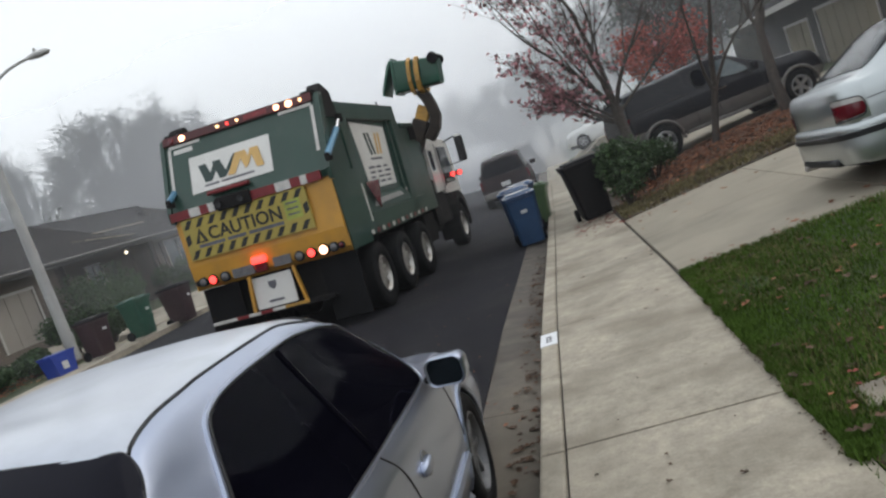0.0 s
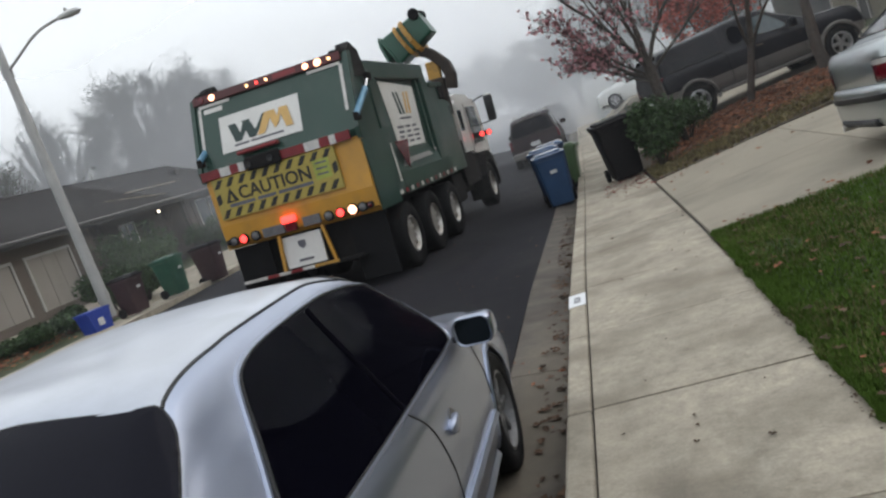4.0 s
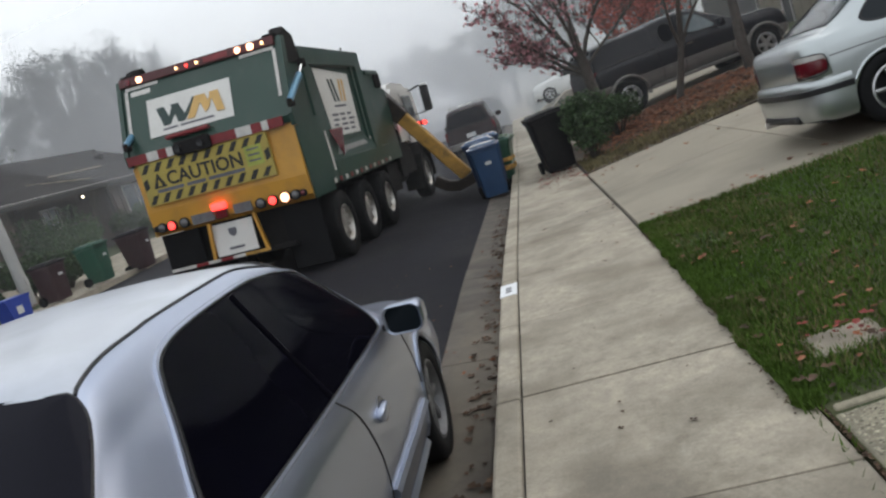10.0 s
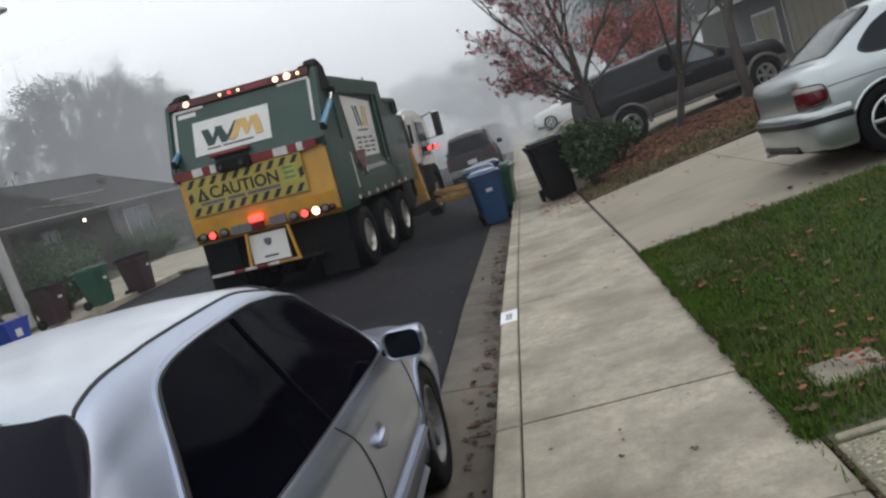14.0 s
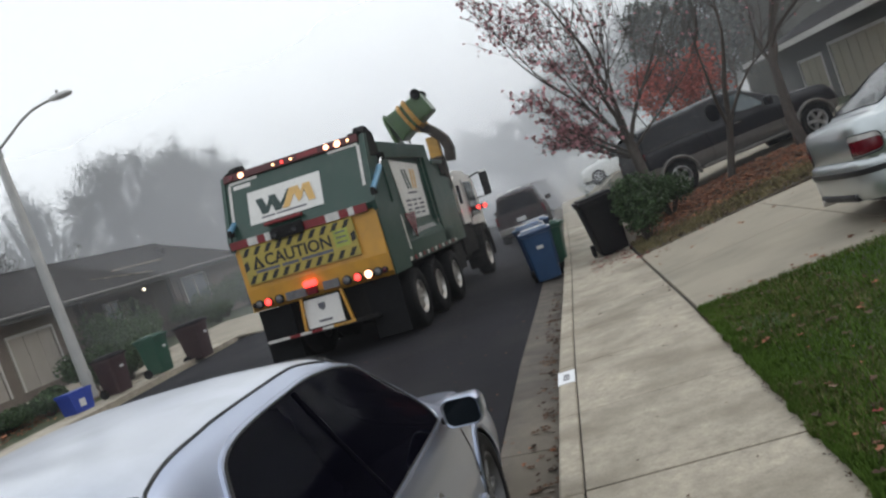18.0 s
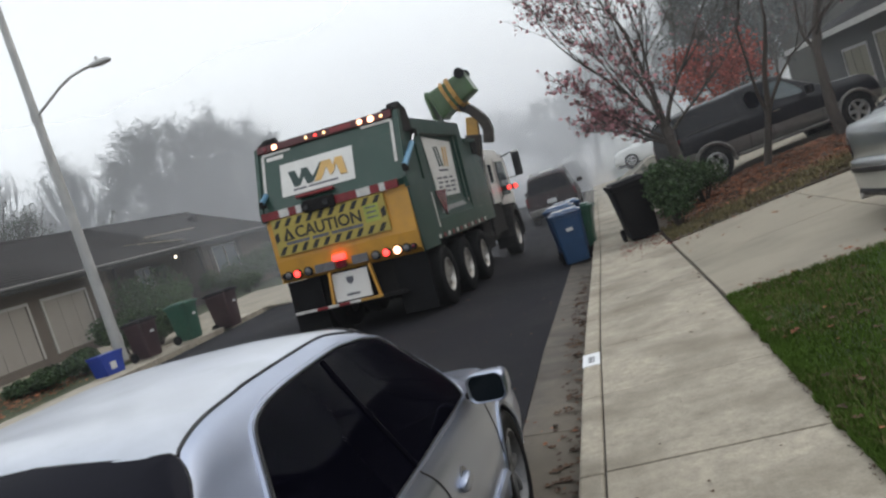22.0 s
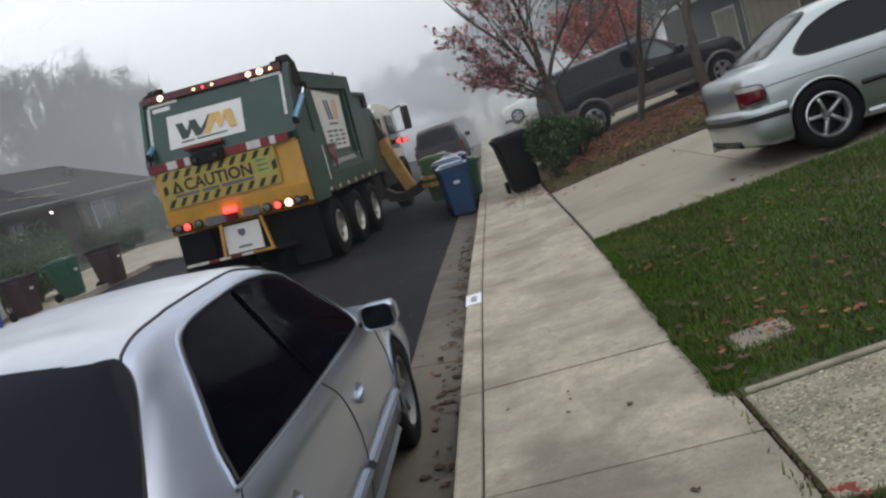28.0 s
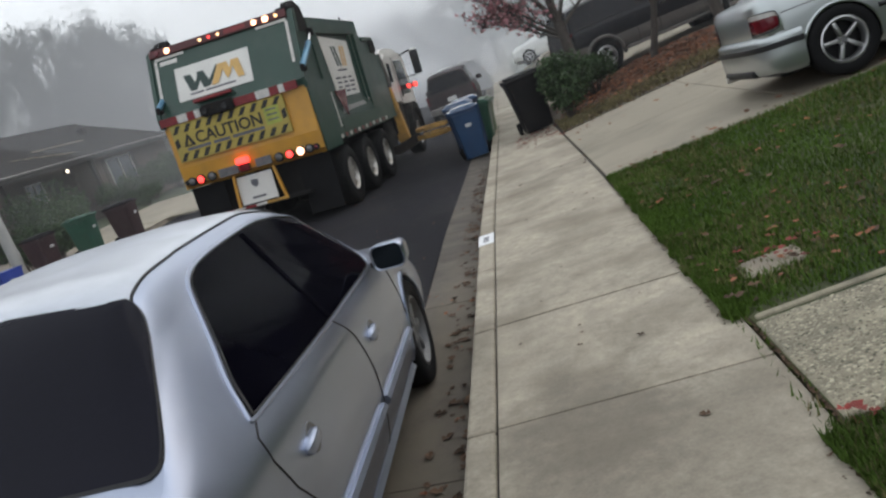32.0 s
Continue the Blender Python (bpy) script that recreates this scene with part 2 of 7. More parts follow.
M["sign_yellow"] = material("caution sign yellow", (0.44, 0.34, 0.07), 0.55, vary=0.12, scale=4, stain=(0.32, 0.27, 0.1), stain_amount=0.4)
M["sign_green"] = material("faded green print", (0.36, 0.40, 0.08), 0.6, vary=0.2)
M["ink"] = material("black print", (0.022, 0.022, 0.018), 0.6, vary=0.3, scale=12)
M["logo_green"] = material("dark green print", (0.03, 0.055, 0.05), 0.6, vary=0.15, scale=5)
M["logo_gold"] = material("gold print", (0.66, 0.42, 0.15), 0.6, vary=0.12, scale=5)
M["grime"] = material("black grimy steel", (0.014, 0.013, 0.013), 0.8, spec=0.2, vary=0.4, scale=5, fine=50, bump=0.003)
M["mudflap"] = material("mudflap rubber", (0.010, 0.010, 0.011), 0.85, spec=0.12, vary=0.3, scale=4)
M["refl_red"] = material("red reflector tape", (0.20, 0.014, 0.018), 0.4, vary=0.2, scale=9)
M["refl_white"] = material("white reflector tape", (0.6, 0.58, 0.55), 0.4, vary=0.2, scale=9)
M["ram_blue"] = material("pale blue cylinder", (0.10, 0.24, 0.36), 0.4, 0.2, vary=0.2, scale=9)
M["arm_yellow"] = material("worn yellow boom", (0.50, 0.27, 0.05), 0.55, vary=0.25, scale=5, stain=(0.12, 0.08, 0.04), stain_scale=4, stain_amount=0.7)
M["arm_brown"] = material("greasy brown steel", (0.035, 0.025, 0.018), 0.6, 0.2, vary=0.4, scale=7, stain=(0.02, 0.017, 0.015), stain_scale=5, stain_amount=0.8)
M["bin_blue"] = material("blue bin plastic", (0.015, 0.055, 0.135), 0.5, vary=0.15, scale=4, stain=(0.05, 0.09, 0.16), stain_amount=0.3)
M["bin_navy"] = material("navy bin plastic", (0.014, 0.035, 0.09), 0.5, vary=0.15, scale=4)
M["lid_pale"] = material("glossy blue lid", (0.045, 0.09, 0.19), 0.16, coat=1.0, vary=0.2, scale=5)
M["bin_green"] = material("green bin plastic", (0.012, 0.075, 0.045), 0.45, vary=0.15, scale=4, coat=0.2)
M["bin_olive"] = material("olive green bin plastic", (0.042, 0.095, 0.028), 0.45, vary=0.18, scale=4, coat=0.2)
M["bin_black"] = material("black bin plastic", (0.009, 0.0085, 0.010), 0.6, vary=0.2, scale=4, spec=0.25)
M["bin_maroon"] = material("maroon bin plastic", (0.032, 0.011, 0.014), 0.55, vary=0.2, scale=4)
M["box_blue"] = material("bright blue box plastic", (0.02, 0.05, 0.30), 0.5, vary=0.15, scale=5)
M["galv"] = material("galvanised lamp post", (0.42, 0.42, 0.41), 0.6, 0.3, vary=0.15, scale=3, fine=30, stain=(0.27, 0.27, 0.26), stain_amount=0.4)
M["lamp_grey"] = material("pale grey lamp enamel", (0.62, 0.62, 0.61), 0.5, vary=0.08, scale=5)
M["pickup_black"] = material("black pickup paint", (0.007, 0.007, 0.011), 0.4, vary=0.1, scale=3, coat=0.12, spec=0.3)
M["pickup_grey"] = material("grey lower cladding", (0.17, 0.16, 0.15), 0.5, 0.3, vary=0.15, scale=4)
M["suv_dark"] = material("dark red brown paint", (0.022, 0.012, 0.014), 0.5, vary=0.1, scale=3, spec=0.12)
M["car_white"] = material("white car paint", (0.70, 0.71, 0.70), 0.35, vary=0.05, coat=0.5)
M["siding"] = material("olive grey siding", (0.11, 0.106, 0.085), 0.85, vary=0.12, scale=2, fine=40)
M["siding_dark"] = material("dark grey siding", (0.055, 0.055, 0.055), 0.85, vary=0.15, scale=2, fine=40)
M["garage"] = material("beige garage door", (0.20, 0.178, 0.128), 0.7, vary=0.08, scale=2)
M["trim_paint"] = material("grey white trim paint", (0.40, 0.385, 0.36), 0.7, vary=0.1, scale=4)
M["roof"] = material("brown grey shingles", (0.022, 0.019, 0.019), 0.95, vary=0.25, scale=3, fine=25, bump=0.01, island=0.25)
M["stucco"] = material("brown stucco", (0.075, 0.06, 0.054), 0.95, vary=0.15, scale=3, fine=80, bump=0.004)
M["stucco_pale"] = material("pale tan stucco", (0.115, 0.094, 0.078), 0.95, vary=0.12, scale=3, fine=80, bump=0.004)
M["door_pale"] = material("pale garage door", (0.28, 0.255, 0.23), 0.7, vary=0.08, scale=2)
M["pane"] = material("window pane", (0.10, 0.12, 0.14), 0.06, vary=0.2, scale=2, spec=0.7)
M["paper"] = material("white kerb paint", (0.75, 0.76, 0.78), 0.8, vary=0.08, scale=20)
M["glow_red"] = glow("lit red lamp", (1.0, 0.055, 0.045), 3.0)
M["glow_hot"] = glow("bright lit lamp", (1.0, 0.50, 0.30), 4.0)
M["glow_amber"] = glow("lit amber lamp", (1.0, 0.62, 0.30), 3.0)
M["glow_porch"] = glow("lit porch lamp", (1.0, 0.86, 0.66), 5.0)


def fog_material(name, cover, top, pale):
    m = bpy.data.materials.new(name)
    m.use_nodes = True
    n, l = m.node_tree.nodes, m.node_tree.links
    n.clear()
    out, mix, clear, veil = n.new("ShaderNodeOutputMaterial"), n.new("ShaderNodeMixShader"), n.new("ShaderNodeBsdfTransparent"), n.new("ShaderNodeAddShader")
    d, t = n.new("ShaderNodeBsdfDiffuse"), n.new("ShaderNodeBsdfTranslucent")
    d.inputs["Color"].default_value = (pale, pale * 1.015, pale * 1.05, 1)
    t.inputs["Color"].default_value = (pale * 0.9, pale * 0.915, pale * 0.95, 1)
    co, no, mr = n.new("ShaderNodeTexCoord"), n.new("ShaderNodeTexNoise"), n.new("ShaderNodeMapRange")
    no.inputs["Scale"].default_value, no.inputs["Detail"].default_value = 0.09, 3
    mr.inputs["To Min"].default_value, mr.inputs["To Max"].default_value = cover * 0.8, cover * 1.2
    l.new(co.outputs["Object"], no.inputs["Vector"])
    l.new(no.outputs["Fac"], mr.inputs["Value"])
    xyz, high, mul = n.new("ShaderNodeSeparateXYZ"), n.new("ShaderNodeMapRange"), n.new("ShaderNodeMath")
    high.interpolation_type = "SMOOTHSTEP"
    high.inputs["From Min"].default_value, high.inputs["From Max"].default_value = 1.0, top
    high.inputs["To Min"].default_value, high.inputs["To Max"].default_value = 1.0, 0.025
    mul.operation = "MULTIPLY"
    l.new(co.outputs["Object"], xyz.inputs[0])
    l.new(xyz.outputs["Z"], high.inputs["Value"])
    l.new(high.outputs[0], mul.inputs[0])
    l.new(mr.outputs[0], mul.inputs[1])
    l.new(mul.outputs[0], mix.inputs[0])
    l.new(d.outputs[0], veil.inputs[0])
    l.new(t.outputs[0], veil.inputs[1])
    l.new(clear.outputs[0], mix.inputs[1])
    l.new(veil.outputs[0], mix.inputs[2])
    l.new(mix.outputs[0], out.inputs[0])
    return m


# ---- building tools ----
def part(name, bm, mat, parent=None, label="", smooth=False, m=None):
    """Link a bmesh as one mesh object, under a thing or a part."""
    me = bpy.data.meshes.new(name)
    bmesh.ops.recalc_face_normals(bm, faces=bm.faces[:])
    bm.to_mesh(me)
    bm.free()
    me.materials.append(M[mat] if isinstance(mat, str) else mat)
    if smooth:
        me.shade_smooth()
        me.set_sharp_from_angle(angle=radians(smooth if smooth is not True else 40))
    ob = new(name, me)
    ob.parent = parent
    if m is not None:
        ob.matrix_basis = m
    if label:
        tagged(ob, label)
    return ob


def raw(name, verts, faces, mat, parent=None, smooth=False):
    me = bpy.data.meshes.new(name)
    me.from_pydata(verts, [], faces)
    me.materials.append(M[mat] if isinstance(mat, str) else mat)
    if smooth:
        me.shade_smooth()
    ob = new(name, me)
    ob.parent = parent
    return ob


def thing(name, m, label, category, group="", kind=""):
    ob = new(name)
    ob.empty_display_size = 0.2
    ob.matrix_basis = m
    return tagged(ob, label, category, group, kind)


def bx(bm, x0, x1, y0, y1, z0, z1, bevel=0.0, m=None, seg=2):
    r = bmesh.ops.create_cube(bm, size=1.0, matrix=Matrix.Translation(((x0 + x1) / 2, (y0 + y1) / 2, (z0 + z1) / 2)) @ Matrix.Diagonal((x1 - x0, y1 - y0, z1 - z0, 1)))
    vs = r["verts"]
    if bevel:
        es = list({e for v in vs for e in v.link_edges})
        r = bmesh.ops.bevel(bm, geom=es, offset=bevel, segments=seg, profile=0.5, affect="EDGES")
        vs = list({v for f in r["faces"] for v in f.verts} | {v for v in vs if v.is_valid})
    if m is not None:
        bmesh.ops.transform(bm, matrix=m, verts=[v for v in vs if v.is_valid])
    return bm


def box(*a, **k):
    return bx(bmesh.new(), *a, **k)


def rod(bm, p, q, r0, r1=None, seg=10, caps=True):
    p, q = Vector(p), Vector(q)
    r1 = r0 if r1 is None else r1
    d = q - p
    m = Matrix.Translation((p + q) / 2) @ d.to_track_quat("Z", "Y").to_matrix().to_4x4()
    bmesh.ops.create_cone(bm, cap_ends=caps, segments=seg, radius1=r0, radius2=r1, depth=d.length, matrix=m)
    return bm


def ring(bm, c, axis, profile, seg=28):
    """A solid of revolution: profile of (along the axis, radius)."""
    c, axis = Vector(c), Vector(axis).normalized()
    rot = axis.to_track_quat("Z", "Y").to_matrix()
    rows = []
    for a, r in profile:
        rows.append([bm.verts.new(c + rot @ Vector((r * math.cos(2 * math.pi * k / seg), r * math.sin(2 * math.pi * k / seg), a))) for k in range(seg)])
    for a, b in zip(rows, rows[1:]):
        for k in range(seg):
            bm.faces.new((a[k], a[(k + 1) % seg], b[(k + 1) % seg], b[k]))
    return bm


def prism(bm, outline, axis, lo, hi):
    """An outline of (u, v) pushed along an axis: x takes (y, z), y takes (x, z), z takes (x, y)."""
    def at(u, v, w):
        return {"x": (w, u, v), "y": (u, w, v), "z": (u, v, w)}[axis]
    a = [bm.verts.new(at(u, v, lo)) for u, v in outline]
    b = [bm.verts.new(at(u, v, hi)) for u, v in outline]
    n = len(outline)
    bm.faces.new(a[::-1])
    bm.faces.new(b)
    for k in range(n):
        bm.faces.new((a[k], a[(k + 1) % n], b[(k + 1) % n], b[k]))
    return bm


def tube(bm, pts, r, seg=6):
    """A thin round strip along points."""
    pts = [Vector(p) for p in pts]
    rows = []
    for i, p in enumerate(pts):
        d = (pts[min(i + 1, len(pts) - 1)] - pts[max(i - 1, 0)]).normalized()
        rot = d.to_track_quat("Z", "Y").to_matrix()
        rows.append([bm.verts.new(p + rot @ Vector((r * math.cos(2 * math.pi * k / seg), r * math.sin(2 * math.pi * k / seg), 0))) for k in range(seg)])
    for a, b in zip(rows, rows[1:]):
        for k in range(seg):
            bm.faces.new((a[k], a[(k + 1) % seg], b[(k + 1) % seg], b[k]))
    bm.faces.new(rows[0][::-1])
    bm.faces.new(rows[-1])
    return bm


def text_part(name, words, size, mat, parent, m, depth=0.002, bold=0.0, width=None):
    """Lettering as a thin mesh: x to the right, y up in its own plane."""
    cu = bpy.data.curves.new(name, "FONT")
    cu.body, cu.size, cu.extrude, cu.offset, cu.resolution_u = words, size, depth, bold, 3
    tmp = new(name + "_curve", cu)
    dg = bpy.context.evaluated_depsgraph_get()
    me = bpy.data.meshes.new_from_object(tmp.evaluated_get(dg))
    bpy.data.objects.remove(tmp)
    bpy.data.curves.remove(cu)
    xs = [v.co.x for v in me.vertices]
    k = width / (max(xs) - min(xs)) if width else 1.0
    for v in me.vertices:
        v.co.x = (v.co.x - min(xs)) * k
    me.materials.clear()
    me.materials.append(M[mat])
    ob = new(name, me)
    ob.parent, ob.matrix_basis = parent, m
    return ob


# ---- the lie of the land ----
def smooth(a, b, v):
    t = min(1.0, max(0.0, (v - a) / (b - a)))
    return t * t * (3 - 2 * t)


def drop(y):
    return 0.0 if y < 6.5 else -0.48 * (1 - math.exp(-(((y - 6.5) / 9.0) ** 1.3)))


def lie(x, y):
    """Height of the verge level: the street falls away ahead, most of all along the near kerb."""
    s = 1 - 0.75 * smooth(1.5, 8.0, -x) if x < 0 else 1 - 0.65 * smooth(1.1, 4.5, x)
    z = drop(y) * s
    if x > 1.1:
        z += 0.065 * min(x - 1.1, 9.0)
    if x < -12.3:
        z += 0.05 * min(-12.3 - x, 5.0)
    return z


def road_z(x, y):
    return lie(x, y) - 0.15 + 0.10 * max(0.0, 1 - ((x + 5.6) / 5.2) ** 2)


def sheet(name, x0, x1, y0, y1, nx, ny, height, mat, depth=0.3, parent=None):
    """A grid that follows the land, with skirts."""
    vs, fs = [], []
    for j in range(ny + 1):
        for i in range(nx + 1):
            x, y = x0 + (x1 - x0) * i / nx, y0 + (y1 - y0) * j / ny
            vs.append((x, y, height(x, y)))
    w = nx + 1
    fs += [(j * w + i, j * w + i + 1, (j + 1) * w + i + 1, (j + 1) * w + i) for j in range(ny) for i in range(nx)]
    edge = [i for i in range(w)] + [j * w + nx for j in range(1, ny + 1)] + [ny * w + i for i in range(nx - 1, -1, -1)] + [j * w for j in range(ny - 1, 0, -1)]
    base = len(vs)
    vs += [(vs[k][0], vs[k][1], vs[k][2] - depth) for k in edge]
    n = len(edge)
    fs += [(edge[k], base + k, base + (k + 1) % n, edge[(k + 1) % n]) for k in range(n)]
    return raw(name, vs, fs, mat, parent, smooth=False)


# ---- ground, road, kerbs, pavements ----
NEAR, FAR = -14.0, 130.0
sheet("ground", -900, 900, -900, 900, 20, 20, lambda x, y: -1.25, "soil", 0.5)
tagged(bpy.data.objects["ground"], "dark bare ground reaching to the foggy horizon", "ground", kind="structure")
road = tagged(sheet("road", -11.0, -0.60, NEAR, FAR, 16, 72, road_z, "asphalt", 0.4), "dark grey asphalt residential street", "road", kind="structure")


def gutter_z(x, y):
    return lie(-0.6, y) - 0.15 + 0.012 - 0.05 * (x + 0.6) / 0.46


gutter = tagged(new("gutter"), "stained concrete gutter with leaf litter", "gutter", kind="structure")
kerb = tagged(new("kerb"), "weathered concrete kerb along the pavement", "kerb", kind="structure")
pavement = tagged(new("pavement"), "pale concrete pavement in scored panels", "pavement", kind="structure")


def slab(name, parent, x0, x1, y0, y1, top, mat, gap=0.006, depth=0.16, bevel=0.008, skew=0.0, ends=None):
    g0, g1 = ends or (gap, gap)
    bm = box(x0 + gap, x1 - gap, y0 + g0, y1 - g1, -depth, 0, bevel=bevel, seg=2)
    for v in bm.verts:
        v.co.y -= skew * v.co.x
        v.co.z += top(v.co.x, v.co.y)
    return part(name, bm, mat, parent)


JOINTS = [3.82 + 1.265 * k for k in range(-9, 30)]
SCORE = {k: 0.0022 if k % 2 == 0 else 0.007 for k in range(len(JOINTS))}   # every second joint is a shallow, half-filled score
SCORE[8], SCORE[9], SCORE[11] = 0.005, 0.010, 0.006
SCORE[10] = 0.0015
for k, (a, b) in enumerate(zip(JOINTS, JOINTS[1:])):
    slab("panel", pavement, 0.0, 1.10 if b > 6.9 else 1.172, a, b, lie, "concrete", 0.009, 0.16, 0.004, 0.052, (SCORE[k], SCORE[k + 1]))
    slab("kerb_stone", kerb, -0.14, 0.0, a, b, lie, "concrete", 0.003, 0.3, 0.018, 0.052, (0.002 if SCORE[k] < 0.005 else 0.004, 0.002 if SCORE[k + 1] < 0.005 else 0.004))
for a, b in zip(JOINTS[::2], JOINTS[2::2]):
    slab("gutter_panel", gutter, -0.60, -0.14, a, b, gutter_z, "gutter", 0.004, 0.2, 0.004)
far_y = JOINTS[-1]
part_far = sheet("pavement_far", 0.0, 1.1, far_y, FAR, 1, 50, lie, "concrete", 0.3)
tagged(part_far, "pale concrete pavement further along the street", "pavement", kind="structure")
tagged(sheet("kerb_far", -0.14, 0.0, far_y, FAR, 1, 50, lambda x, y: lie(0, y), "concrete", 0.4), "pale kerb further along", "kerb", kind="structure")
tagged(sheet("gutter_far", -0.60, -0.14, JOINTS[-1], FAR, 1, 50, gutter_z, "gutter", 0.4), "stained gutter further along", "gutter", kind="structure")
tagged(sheet("joint_bed", -0.13, 1.12, NEAR, far_y, 2, 40, lambda x, y: lie(x, y) - 0.02, "joint", 0.3), "dark dirt in the pavement joints", "joint", kind="structure")

# the far side of the street
tagged(sheet("kerb_opposite", -11.15, -11.0, NEAR, FAR, 1, 70, lambda x, y: lie(-11, y), "concrete", 0.4), "pale kerb across the street", "kerb", kind="structure")
tagged(sheet("pavement_opposite", -12.3, -11.15, NEAR, FAR, 1, 70, lie, "concrete", 0.4), "pale pavement across the street", "pavement", kind="structure")
tagged(sheet("yard_opposite", -70, -12.3, NEAR, FAR, 14, 50, lie, "turf", 0.4), "dull green and brown front yards across the street", "yard", kind="structure")
tagged(sheet("driveway_opposite", -19.0, -12.3, 19.0, 25.5, 6, 6, lambda x, y: lie(x, y) + 0.012, "drive", 0.05), "pale concrete driveway across the street", "driveway", kind="structure")
tagged(sheet("driveway_opposite_far", -15.5, -9.9, 24.0, 33.0, 6, 6, lambda x, y: lie(min(x, -11), y) + (0.012 if x < -11 else -0.13 * (x + 11) / 1.1 + 0.012), "drive", 0.05), "pale concrete driveway apron across the street", "driveway", kind="structure")

# the near side: lawn, driveway, planting strip, next driveway
def yard_z(x, y):
    return lie(x, y) + 0.015


tagged(sheet("lawn", 1.18, 30.0, NEAR, 6.85, 40, 40, yard_z, "turf", 0.5), "green lawn strewn with fallen leaves", "lawn", kind="structure")
driveway = tagged(new("driveway"), "pale concrete driveway with a silver car on it", "driveway", kind="structure")
for x0, x1 in ((1.12, 3.0), (3.0, 6.0), (6.0, 9.6)):
    for y0, y1 in ((6.85, 9.7), (9.7, 12.6)):
        slab("driveway_panel", driveway, x0, x1, y0, y1, lie, "drive", 0.006)
tagged(sheet("planting_strip", 1.12, 30.0, 12.6, 18.9, 30, 10, yard_z, "soil", 0.5), "planting strip covered with fallen leaves", "planting strip", kind="structure")
tagged(sheet("driveway_next", 1.12, 12.0, 18.9, 25.5, 12, 8, lie, "drive", 0.4), "neighbouring concrete driveway", "driveway", kind="structure")
tagged(sheet("yard_next", 12.0, 30.0, 18.9, 25.5, 6, 6, yard_z, "turf", 0.4), "neighbouring yard", "yard", kind="structure")
tagged(sheet("yard_beyond", 1.12, 70.0, 25.5, FAR, 14, 40, yard_z, "turf", 0.4), "yards further along the street", "yard", kind="structure")
tagged(sheet("yard_right", 30.0, 70.0, NEAR, 25.5, 6, 8, lambda x, y: lie(30, y), "turf", 0.4), "yard behind the houses", "yard", kind="structure")
walkway = tagged(new("stepping_slab"), "rough exposed aggregate slab beside the lawn", "path", kind="structure")
slab("path_slab", walkway, 1.182, 2.75, 1.87, 2.79, lambda x, y: lie(x, y) + 0.02, "aggregate", 0.0, 0.12, 0.012)
slab("path_edge", walkway, 1.20, 2.75, 2.81, 2.86, lambda x, y: lie(x, y) + 0.026, "aggregate", 0.0, 0.12, 0.012)
slab("path_slab", walkway, 1.30, 1.62, 3.26, 3.52, lambda x, y: lie(x, y) + 0.022, "concrete", 0.0, 0.1, 0.01)
number_mark = thing("kerb_number", Matrix.Identity(4), "white painted square with dark bars on the kerb", "kerb marking")
bm = box(-0.138, -0.004, 5.87, 6.22, -0.004, 0.003)
part("paint", bm, "paper", number_mark)
for k in range(3):
    part("bar", box(-0.095, -0.045, 5.96 + 0.06 * k, 5.995 + 0.06 * k, 0.003, 0.0045), "mark", number_mark)


# ---- vehicles: a shell through stations along the length ----
def spline(a, b, c, d, t):
    return b + 0.5 * t * (c - a + t * (2 * a - 5 * b + 4 * c - d + t * (3 * (b - c) + d - a)))


class Shell:
    """stations: (y at the belt, y at the top, half width, sill z, belt z, top z, half width at the top)."""

    def __init__(self, stations, mid=0.52):
        self.rows = []
        for yl, yt, w, zs, zb, zt, wr in stations:
            k = zb - zs
            pts = [(w * 0.90, yl, zs), (w * 0.975, yl, zs + 0.18 * k), (w, yl, zs + 0.43 * k), (w * 0.992, yl, zs + 0.67 * k), (w * 0.968, yl, zb - 0.085 * min(1, k / 0.5)),
                   (w * 0.93, yl, zb)]
            for f in (0.35, 0.70):
                pts.append((w * 0.93 + (wr - w * 0.93) * f, yl + (yt - yl) * f, zb + (zt - 0.07 * min(1, (zt - zb) / 0.3) - zb) * f))
            lip = 0.07 * min(1, (zt - zb) / 0.3)
            pts += [(wr, yt, zt - lip), (wr * 0.86, yt, zt - lip * 0.35), (wr * 0.45, yt, zt - lip * 0.06), (0.0, yt, zt)]
            self.rows.append([Vector(p) for p in pts])

    def at(self, u, v, side=1):
        R = self.rows
        nu, nv = len(R) - 1, len(R[0]) - 1
        u, v = min(max(u, 0), nu), min(max(v, 0), nv)
        i, j = min(int(u), nu - 1), min(int(v), nv - 1)
        s, t = u - i, v - j

        def along(jj):
            a, b, c, d = (R[min(max(k, 0), nu)][jj] for k in (i - 1, i, i + 1, i + 2))
            # linear at strong kinks keeps the panels from overshooting
            p = spline(a, b, c, d, s)
            q = b.lerp(c, s)
            return q.lerp(p, 0.55)
        if j >= nv - 1:
            mirror = along(nv - 1)
            d = Vector((-mirror.x, mirror.y, mirror.z))
        else:
            d = along(j + 2)
        a, b, c = along(max(j - 1, 0)), along(j), along(j + 1)
        p = spline(a, b, c, d, t).lerp(b.lerp(c, t), 0.4)
        return Vector((p.x * side, p.y, p.z))

    def path(self, pts, side=1, out=0.0, n=8):
        res = []
        for (u0, v0), (u1, v1) in zip(pts, pts[1:]):
            for k in range(n):
                p = self.at(u0 + (u1 - u0) * k / n, v0 + (v1 - v0) * k / n, side)
                res.append(p + Vector((side * out, 0, out * 0.3)))
        return res + [self.at(*pts[-1], side) + Vector((side * out, 0, out * 0.3))]


